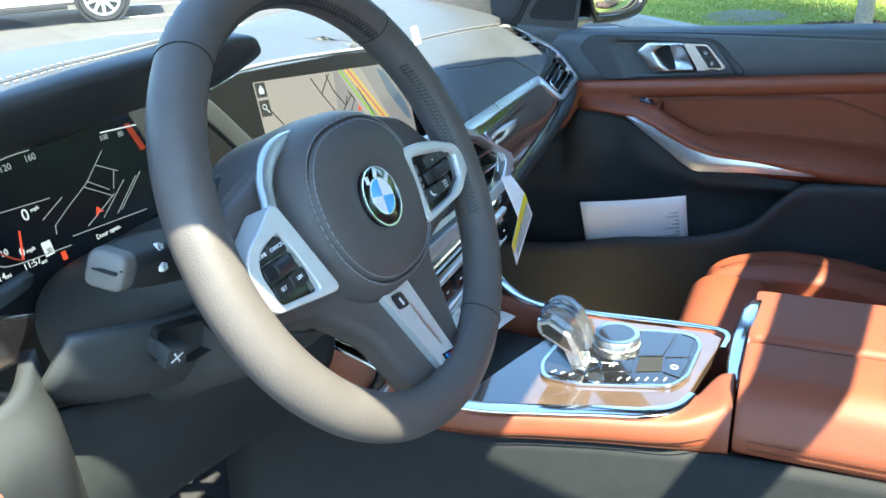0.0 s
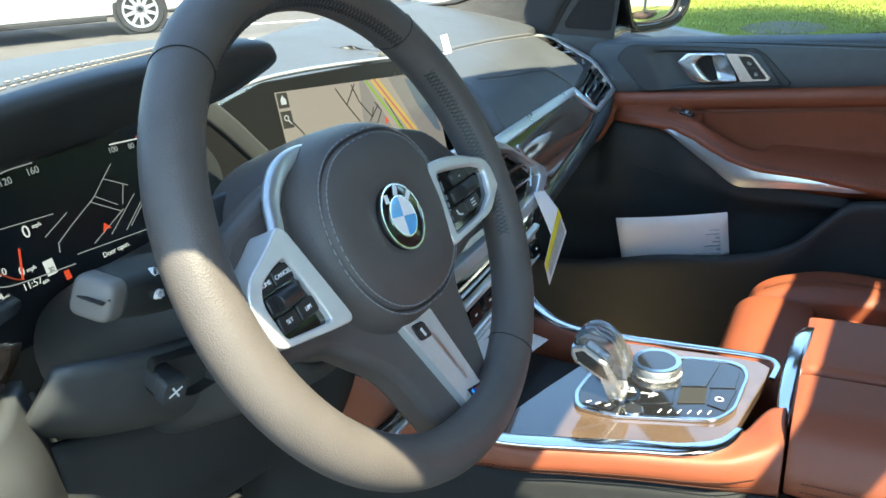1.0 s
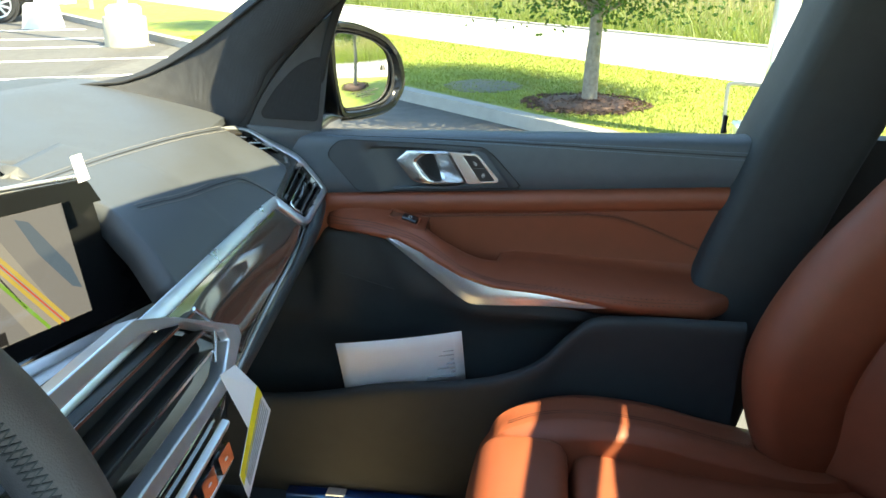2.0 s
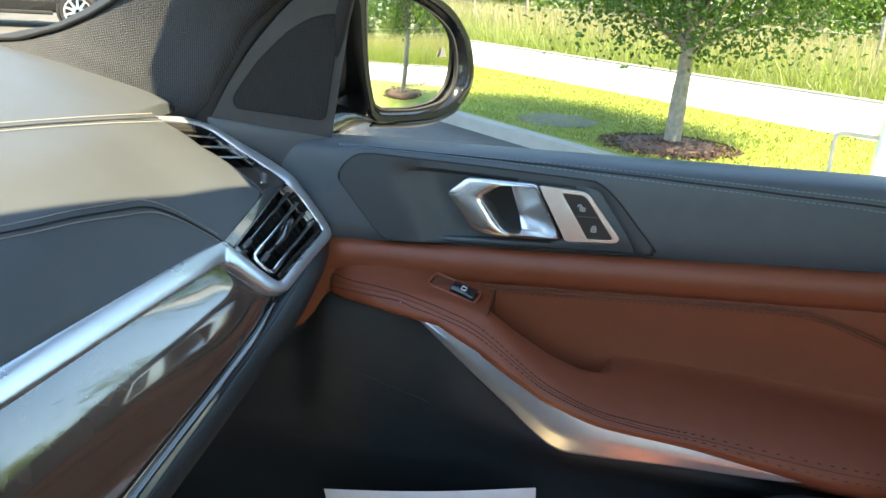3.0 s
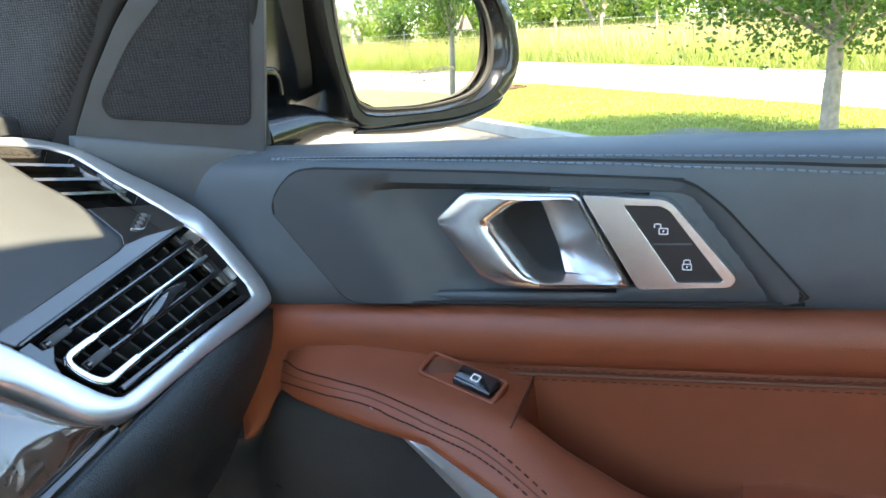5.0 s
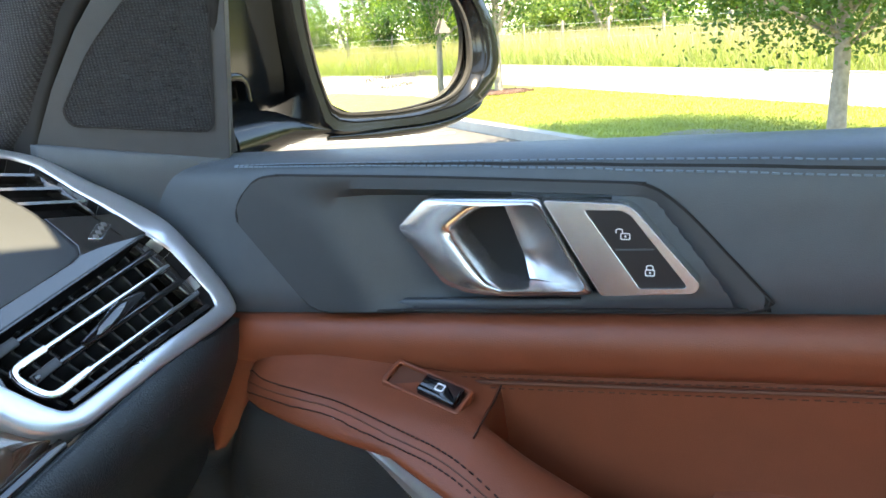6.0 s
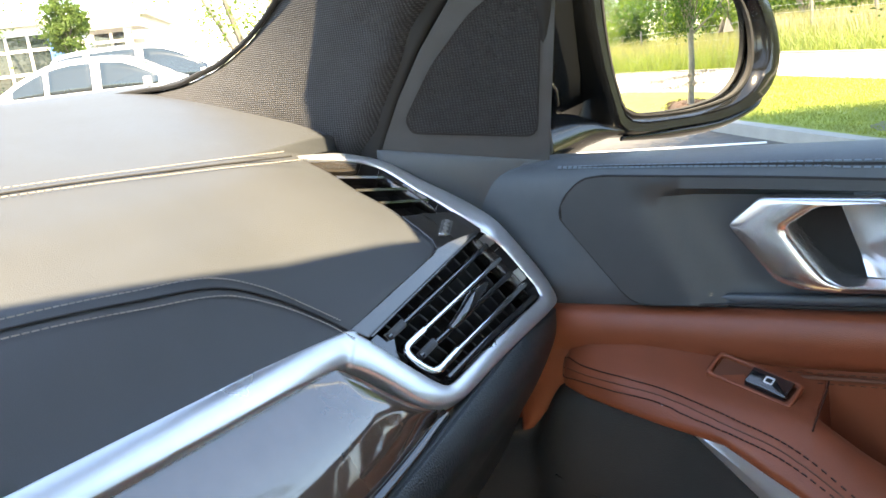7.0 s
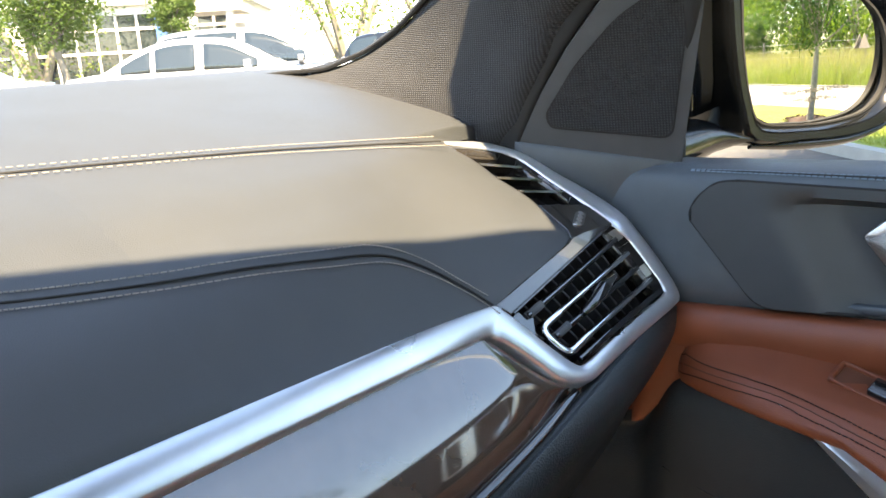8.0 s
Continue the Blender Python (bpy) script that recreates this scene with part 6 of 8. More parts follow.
def pedals():
    for x, h, n in ((-0.33, 0.17, "brake_pedal"), (-0.23, 0.2, "accelerator_pedal")):
        p = thing(n, "ribbed metal and rubber foot pedal", "pedal", (x, 0.40, 0.55))
        P = axes((x, 0.38, 0.56), (1, 0, 0), (0, 0.5, 0.85))
        part("plate", prism(rounded([(-0.035, -h / 2), (0.035, -h / 2), (0.035, h / 2), (-0.035, h / 2)], 0.01), P, -0.01, 0), ALU, p, "metal plate", bevel=0.002)
        for k in range(4):
            part("rubber_rib", bar(P, (-0.022, -h / 3 + k * h / 4.5), (0.022, -h / 3 + k * h / 4.5), 0.01, 0, 0.003), RUBBER, p)
        part("arm", sweep([(x, 0.40, 0.6), (x, 0.5, 0.72), (x, 0.58, 0.86)], rbox(0.014, 0.03, 0.004), (1, 0, 0), 6), RUBBER, p, "black pedal arm")


pedals()


# ---- centre console ----
def console():
    c = thing("centre_console", "centre console trimmed in cognac leather, walnut and aluminium", "console", (-0.05, -0.2, 0.42))
    part("console_side", net([[(-0.236, 0.25, 0.93), (-0.193, 0.0, 0.880), (-0.150, -0.18, 0.874), (-0.133, -0.29, 0.872), (-0.128, -0.5, 0.875), (-0.125, -0.9, 0.87)], [(-0.245, 0.25, 0.82), (-0.208, 0.0, 0.80), (-0.172, -0.18, 0.80), (-0.156, -0.29, 0.80), (-0.150, -0.5, 0.80), (-0.15, -0.9, 0.79)], [(-0.255, 0.25, 0.7), (-0.225, 0, 0.68), (-0.195, -0.2, 0.66), (-0.185, -0.35, 0.66), (-0.18, -0.5, 0.66), (-0.18, -0.9, 0.66)], [(-0.27, 0.25, 0.42), (-0.25, 0, 0.42), (-0.235, -0.2, 0.42), (-0.23, -0.35, 0.42), (-0.23, -0.5, 0.42), (-0.23, -0.9, 0.42)]], 16, 30), FLANK, c, "black console flank", solid=-0.02, face=(-1, 0, 0.1))
    part("console_side", net([[(0.10, 0.25, 0.92), (0.10, 0.0, 0.892), (0.085, -0.2, 0.885), (0.09, -0.3, 0.88), (0.12, -0.5, 0.88), (0.12, -0.9, 0.86)], [(0.13, 0.25, 0.7), (0.13, 0, 0.68), (0.12, -0.2, 0.66), (0.13, -0.35, 0.66), (0.14, -0.5, 0.66), (0.14, -0.9, 0.66)], [(0.16, 0.25, 0.42), (0.16, 0, 0.42), (0.16, -0.2, 0.42), (0.16, -0.35, 0.42), (0.16, -0.5, 0.42), (0.16, -0.9, 0.42)]], 12, 20), COGNAC, c, "cognac leather inner flank", solid=-0.02, face=(1, 0, 0.1))
    # left leather flank with double stitching
    tops = [(-0.215, 0.22, 1.010), (-0.198, 0.08, 0.950), (-0.186, -0.036, 0.9075), (-0.165, -0.111, 0.9055), (-0.149, -0.166, 0.905), (-0.135, -0.209, 0.905), (-0.118, -0.240, 0.906), (-0.088, -0.255, 0.909), (-0.06, -0.272, 0.92), (-0.058, -0.288, 0.925)]
    mids = [(-0.226, 0.22, 0.975), (-0.207, 0.08, 0.920), (-0.194, -0.036, 0.897), (-0.174, -0.111, 0.896), (-0.160, -0.166, 0.897), (-0.149, -0.209, 0.898), (-0.138, -0.245, 0.902), (-0.122, -0.270, 0.909), (-0.112, -0.284, 0.916), (-0.110, -0.292, 0.918)]
    lows = [(-0.228, 0.22, 0.915), (-0.203, 0.08, 0.880), (-0.187, -0.036, 0.876), (-0.167, -0.111, 0.874), (-0.153, -0.166, 0.873), (-0.144, -0.209, 0.872), (-0.138, -0.245, 0.872), (-0.132, -0.270, 0.872), (-0.129, -0.284, 0.872), (-0.128, -0.292, 0.872)]
    fl = part("leather_flank", net([tops, [tuple((Vector(a) * 0.5 + Vector(b) * 0.5 + Vector((-0.001, 0, 0.0025)))) for a, b in zip(tops, mids)], mids, [tuple(Vector(a) * 0.45 + Vector(b) * 0.55 + Vector((-0.005, 0, 0.0))) for a, b in zip(mids, lows)], lows], 24, 50), COGNAC, c, "cognac leather console flank", solid=-0.008, face=(-1, 0, 0.6))
    for k in (0.55, 0.78):
        part("stitching", stitches([tuple(Vector(a) * (1 - k) + Vector(b) * k + Vector((-0.0055, 0, 0.0))) for a, b in zip(mids[:8], lows[:8])], 120, 0.0011, 0.0036, (-0.8, 0, 0.5)), DARK_THREAD, fl, "dark thread stitching")
    # walnut deck and its bright rails
    deck = [(-0.181, -0.018), (-0.178, -0.036), (-0.158, -0.111), (-0.142, -0.166), (-0.130, -0.207), (-0.112, -0.234), (-0.085, -0.246), (0.018, -0.262), (0.044, -0.264), (0.054, -0.25), (0.053, -0.196), (0.048, -0.107), (0.042, -0.092), (0.021, -0.085), (-0.068, -0.053), (-0.137, -0.031)]
    part("deck", prism(deck, lambda u, v, w: Vector((u, v, 0.908 + w + 0.02 * max(0, v))), -0.012, 0.0), WOOD, c, "glossy walnut console deck", bevel=0.001)
    part("deck_rail", sweep([(-0.213, 0.2, 1.003), (-0.195, 0.08, 0.952), (-0.189, 0.02, 0.920), (-0.183, -0.036, 0.9085), (-0.163, -0.111, 0.907), (-0.147, -0.166, 0.907), (-0.135, -0.209, 0.907), (-0.115, -0.238, 0.9075), (-0.087, -0.2505, 0.909)], rbox(0.015, 0.005, 0.002), (0, 0, 1), 50, scales=[0.8, 1.0, 1.1, 1.2, 1.2, 0.6]), CHROME, c, "bright console rail")
    part("deck_rail", sweep([(0.15, 0.10, 0.965), (0.118, 0.06, 0.938), (0.082, 0.02, 0.918), (0.06, -0.03, 0.9105), (0.056, -0.107, 0.9095), (0.061, -0.196, 0.9095), (0.062, -0.255, 0.9095), (0.048, -0.270, 0.9095), (0.018, -0.268, 0.9095)], rbox(0.010, 0.005, 0.002), (0, 0, 1), 50, scales=[1.6, 1.5, 1.2, 0.9, 0.8, 0.7]), CHROME, c, "bright console rail")
    # switch plate
    Q = lambda u, v, w: Vector((u, v, 0.9085 + w))
    pl = [(-0.108, -0.093), (-0.110, -0.13), (-0.083, -0.228), (-0.058, -0.241), (0.012, -0.245), (0.030, -0.239), (0.037, -0.224), (0.030, -0.176), (-0.016, -0.089), (-0.08, -0.083)]
    plate = part("switch_plate", prism(rounded(pl, 0.01, 4), Q, 0.0, 0.0025), PIANO, c, "gloss black switch plate", bevel=0.0008)
    inn = [(-0.036 + (u + 0.036) * 0.955, -0.165 + (v + 0.165) * 0.965) for u, v in pl]
    part("plate_rim", frame_prism(rounded([(-0.036 + (u + 0.036) * 1.02, -0.165 + (v + 0.165) * 1.015) for u, v in pl], 0.01, 4), rounded(inn, 0.01, 4), Q, 0.0, 0.004), CHROME, plate, "thin chrome rim", bevel=0.0006)
    for name, pts, m_ in (("cover_plate", [(0.026, -0.178), (0.030, -0.214), (-0.024, -0.208), (-0.033, -0.182)], PIANO), ("cover_plate", [(0.028, -0.217), (0.024, -0.236), (-0.018, -0.236), (-0.026, -0.211)], PIANO), ("parking_brake_key", [(-0.020, -0.238), (-0.064, -0.233), (-0.058, -0.214), (-0.028, -0.2135)], PIANO), ("storage_well", [(-0.035, -0.184), (-0.027, -0.209), (-0.056, -0.212), (-0.066, -0.186)], RUBBER), ("marking_plate", [(-0.04, -0.125), (-0.036, -0.178), (-0.068, -0.182), (-0.088, -0.13)], PIANO), ("key_row", [(-0.099, -0.096), (-0.103, -0.127), (-0.091, -0.131), (-0.086, -0.098)], PIANO), ("key_row", [(-0.088, -0.166), (-0.070, -0.228), (-0.080, -0.230), (-0.097, -0.170)], PIANO)):
        part(name, prism(pts, Q, 0.0024, 0.0038), m_, plate, "gloss black switch cover", bevel=0.0005)
    for k in range(3):
        part("key_sign", bar(Q, (-0.097, -0.1 - 0.01 * k), (-0.0925, -0.104 - 0.01 * k), 0.0013, 0.0038, 0.0042), WHITE, plate, smooth=0)
    for k in range(6):
        part("key_sign", bar(Q, (-0.0905 + 0.0028 * k, -0.172 - 0.0092 * k), (-0.0835 + 0.0028 * k, -0.174 - 0.0092 * k), 0.0011, 0.0038, 0.0042), WHITE, plate, smooth=0)
    part("start_button", prism([(-0.0945 + x, -0.148 + y) for x, y in ring(0.0105, 24)], Q, 0.0024, 0.0055), CHROME, plate, "round metal button", bevel=0.001)
    part("start_button_face", prism([(-0.0945 + x, -0.148 + y) for x, y in ring(0.008, 24)], Q, 0.0055, 0.0062), KEYCAP, plate)
    for p, q in (((-0.062, -0.135), (-0.058, -0.165)), ((-0.066, -0.157), (-0.055, -0.16)), ((-0.064, -0.16), (-0.056, -0.163))):
        part("gear_sign", bar(Q, p, q, 0.0012, 0.0038, 0.0042), WHITE, plate, smooth=0)
    part("brake_sign", frame_prism([(-0.045 + x, -0.224 + y) for x, y in ring(0.0042, 16)], [(-0.045 + x, -0.224 + y) for x, y in ring(0.0034, 16)], Q, 0.0038, 0.0042), WHITE, plate, smooth=0)
    # rotary controller
    kn = part("rotary_knob", capped([[Vector((-0.008 + x * k, -0.152 + y * k, z)) for x, y in ring(0.0262, 48)] for k, z in ((1.05, 0.910), (1.05, 0.912), (0.94, 0.913), (0.99, 0.914), (1.0, 0.915), (1.0, 0.9215), (0.97, 0.923))]), KNURL, c, "knurled metal rotary controller")
    part("knob_face", prism([(-0.008 + x, -0.152 + y) for x, y in ring(0.0205, 40)], lambda u, v, w: Vector((u, v, w)), 0.9228, 0.9237), PIANO, kn, "gloss black touch face")
    part("knob_ring", frame_prism([(-0.008 + x, -0.152 + y) for x, y in ring(0.0258, 40)], [(-0.008 + x, -0.152 + y) for x, y in ring(0.0205, 40)], lambda u, v, w: Vector((u, v, w)), 0.922, 0.924), CHROME, kn, "bright ring")
    # gear lever: metal stem with cut-glass head
    gl_ = thing_part("gear_lever", c)
    def slice_(name, prof, cut_, material, label):
        cy, cz = sum(p[0] for p in prof) / len(prof), sum(p[1] for p in prof) / len(prof)
        return part(name, capped([[Vector((x, cy + (y - cy) * k, cz + (z - cz) * k)) for y, z in prof] for x, k in cut_]), material, gl_, label, smooth=20)
    slice_("stem", [(-0.135, 0.909), (-0.121, 0.909), (-0.111, 0.934), (-0.082, 0.950), (-0.0785, 0.957), (-0.0795, 0.9665), (-0.092, 0.9690), (-0.117, 0.953), (-0.129, 0.932)], ((-0.0835, 0.92), (-0.0820, 0.99), (-0.0790, 1.0), (-0.0560, 1.0), (-0.0530, 0.9)), BRUSHED, "polished metal lever stem")
    slice_("inlay", [(-0.1205, 0.934), (-0.112, 0.937), (-0.086, 0.9520), (-0.0835, 0.9610), (-0.092, 0.9645), (-0.113, 0.951)], ((-0.0845, 0.96), (-0.0825, 1.0)), SMOKE, "smoked inlay on the lever's side")
    head = [(-0.0790, 0.9675), (-0.0815, 0.9765), (-0.0890, 0.9845), (-0.1000, 0.9885), (-0.1120, 0.9860), (-0.1235, 0.9770), (-0.1320, 0.9620), (-0.1370, 0.9450), (-0.1375, 0.9330), (-0.1300, 0.9315), (-0.1170, 0.9525), (-0.0950, 0.9680)]
    slice_("glass_head", head, ((-0.0800, 0.84), (-0.0765, 0.97), (-0.0720, 0.93), (-0.0670, 1.0), (-0.0600, 0.94), (-0.0550, 0.97), (-0.0505, 0.82)), CRYSTAL, "faceted glass lever head")
    part("boot_ring", frame_prism([(-0.069 + x, -0.132 + y) for x, y in ring(0.017, 24)], [(-0.069 + x, -0.132 + y) for x, y in ring(0.013, 24)], Q, 0.0024, 0.006), CHROME, gl_, "bright ring at the lever's foot")
    # cup well ahead of the deck
    part("cup_well", net([[(-0.180, -0.019, 0.906), (-0.068, -0.052, 0.906), (0.05, -0.092, 0.906)], [(-0.176, -0.010, 0.866), (-0.065, -0.044, 0.866), (0.05, -0.084, 0.866)], [(-0.18, 0.08, 0.855), (-0.05, 0.08, 0.855), (0.09, 0.08, 0.86)], [(-0.2, 0.2, 0.93), (-0.05, 0.2, 0.9), (0.12, 0.2, 0.94)]], 14, 10), SOFT_BLACK, c, "dark cup holder well")
    for x, y in ((-0.10, 0.075), (0.0, 0.08)):
        part("cup_ring", frame_prism([(x + a, y + b) for a, b in ring(0.036, 28)], [(x + a, y + b) for a, b in ring(0.033, 28)], lambda u, v, w: Vector((u, v, 0.885 + w)), 0, 0.005), CHROME, c, "bright cup holder ring")
    part("power_socket", prism([(-0.085 + x, 0.02 + y) for x, y in ring(0.015, 20)], lambda u, v, w: Vector((u, v, 0.885 + w)), 0, 0.018), BLACK_PLASTIC, c, "black round socket cover", bevel=0.003)
    # metal bar before the armrest, and the split lid
    part("lid_bar", sweep([(-0.068, -0.288, 0.905), (-0.045, -0.288, 0.922), (0.0, -0.289, 0.934), (0.055, -0.293, 0.940), (0.08, -0.297, 0.94)], rbox(0.014, 0.018, 0.004), (0, -1, 0.3), 20, scales=[0.6, 1.0, 1.1, 1.1, 0.8]), CHROME, c, "bright curved bar at the armrest")
    def lid(sec, lab):
        rows = []
        mx, mz = sum(q[0] for q in sec) / len(sec), sum(q[1] for q in sec) / len(sec)
        for y, k in ((-0.2955, 0.965), (-0.298, 0.99), (-0.305, 1.0), (-0.45, 1.0), (-0.60, 1.0), (-0.72, 0.98)):
            rows.append([Vector((mx + (a - mx) * k, y, mz + (b - mz) * k)) for a, b in rounded(sec, 0.012, 5)])
        return part("armrest_lid", capped(rows), COGNAC, c, lab)
    l1 = lid([(-0.0125, 0.870), (-0.0125, 0.944), (-0.088, 0.944), (-0.112, 0.930), (-0.129, 0.893), (-0.127, 0.872)], "cognac leather armrest lid")
    lid([(-0.0095, 0.872), (0.118, 0.872), (0.115, 0.9455), (-0.0095, 0.9455)], "cognac leather armrest lid")
    for z in (0.884, 0.893):
        part("stitching", stitches([(-0.1295, -0.31, z), (-0.1295, -0.45, z), (-0.1295, -0.62, z)], 66, 0.0011, 0.0034, (-1, 0, 0.1)), DARK_THREAD, l1, "dark thread stitching")
    return c


KNURL = mat("knurled_metal", (0.6, 0.6, 0.6), 0.28, 1.0, vary=0.1, scale=200, bump=1.0, bscale=700, kind="voronoi")
CRYSTAL = bpy.data.materials.new("cut_glass")
CRYSTAL.use_nodes = True
CRYSTAL.node_tree.nodes["Principled BSDF"].inputs["Base Color"].default_value = (0.24, 0.25, 0.27, 1)
CRYSTAL.node_tree.nodes["Principled BSDF"].inputs["Transmission Weight"].default_value = 0.8
CRYSTAL.node_tree.nodes["Principled BSDF"].inputs["Roughness"].default_value = 0.02
CRYSTAL.node_tree.nodes["Principled BSDF"].inputs["IOR"].default_value = 1.6
console()


# ---- passenger seat ----
def seat():
    s = thing("passenger_seat", "cognac leather passenger seat with stitched bolsters", "seat", (0.4, -0.5, 0.45))
    part("seat_base", box(0.20, -0.75, 0.44, 0.62, -0.22, 0.60), BLACK_PLASTIC, s, "dark seat base", bevel=0.02)
    # thigh support: rounded block that rolls over at the front
    def block(name, x0, x1, prof, label, rx=0.02):
        """prof: (y, z) outline of the side, swept from x0 to x1 with rounded ends."""
        cy = sum(p[0] for p in prof) / len(prof)
        cz = sum(p[1] for p in prof) / len(prof)
        ps = spline([(0, y, z) for y, z in prof], 36, True)
        rows = []
        for t in (0.0, 0.15, 0.5, 1.0):
            a = t * math.pi / 2
            k = 1 - rx * 2.2 * (1 - math.sin(a)) / max(0.08, abs(prof[0][1] - cz) * 2 + 0.1)
            rows.append((x0 + rx * (1 - math.cos(a)) if t else x0, k))
        full = rows + [(x0 + (x1 - x0) * q, 1.0) for q in (0.25, 0.5, 0.75)] + [(x1 - (x - x0), k) for x, k in rows[::-1]]
        return part(name, capped([[Vector((x, cy + (p.y - cy) * k, cz + (p.z - cz) * k)) for p in ps] for x, k in full]), COGNAC, s, label)
    block("thigh_support", 0.20, 0.572, [(-0.150, 0.62), (-0.155, 0.69), (-0.170, 0.735), (-0.20, 0.752), (-0.25, 0.752), (-0.288, 0.742), (-0.296, 0.70), (-0.29, 0.60), (-0.2, 0.585)], "cognac leather thigh support")
    cu = block("seat_cushion", 0.22, 0.585, [(-0.300, 0.62), (-0.303, 0.70), (-0.315, 0.722), (-0.36, 0.722), (-0.50, 0.70), (-0.65, 0.69), (-0.74, 0.69), (-0.75, 0.60), (-0.5, 0.585)], "cognac leather seat cushion")
    for x0, x1, zt in ((0.570, 0.690, 0.0), (0.150, 0.225, 0.0)):
        bo = block("side_bolster", x0, x1, [(-0.172, 0.62), (-0.176, 0.70), (-0.20, 0.735), (-0.25, 0.757), (-0.32, 0.766), (-0.42, 0.758), (-0.52, 0.735), (-0.66, 0.71), (-0.75, 0.70), (-0.76, 0.60), (-0.45, 0.57)], "cognac leather side bolster", 0.03)
        for dx in (0.0, 0.006):
            part("stitching", stitches([(x0 + 0.045 + dx, y, z + 0.0005) for y, z in ((-0.205, 0.739), (-0.25, 0.758), (-0.32, 0.767), (-0.42, 0.759), (-0.52, 0.736), (-0.66, 0.711))], 110, 0.001, 0.0034), DARK_THREAD, bo, "dark thread stitching")
    # backrest with bolsters
    part("backrest", net([[(0.18, -0.66, 0.70), (0.26, -0.72, 0.70), (0.4, -0.74, 0.70), (0.54, -0.72, 0.70), (0.60, -0.66, 0.70)], [(0.18, -0.68, 0.86), (0.26, -0.75, 0.88), (0.4, -0.78, 0.88), (0.54, -0.75, 0.88), (0.60, -0.68, 0.86)], [(0.18, -0.75, 1.06), (0.26, -0.82, 1.08), (0.4, -0.85, 1.08), (0.54, -0.82, 1.08), (0.60, -0.75, 1.06)], [(0.2, -0.88, 1.32), (0.26, -0.92, 1.34), (0.4, -0.93, 1.34), (0.54, -0.92, 1.34), (0.58, -0.88, 1.32)]], 30, 20), COGNAC, s, "cognac leather backrest", solid=-0.09)
    for x in (0.635, 0.15):
        bb = part("back_bolster", sweep([(x, -0.69, 0.66), (x, -0.635, 0.76), (x, -0.625, 0.86), (x, -0.67, 0.97), (x, -0.745, 1.08), (x, -0.84, 1.22), (x, -0.90, 1.34)], rbox(0.10, 0.15, 0.045, 7), (0, 1, 0.3), 40, scales=[0.7, 0.95, 1.05, 1.05, 1.0, 0.85, 0.5]), COGNAC, s, "cognac leather backrest bolster")
        part("stitching", stitches([(x - 0.02, -0.612, 0.76), (x - 0.02, -0.5975, 0.86), (x - 0.02, -0.64, 0.97), (x - 0.02, -0.712, 1.08)], 80, 0.001, 0.0034, (0, 1, 0.3)), DARK_THREAD, bb, "dark thread stitching")
    return s


seat()


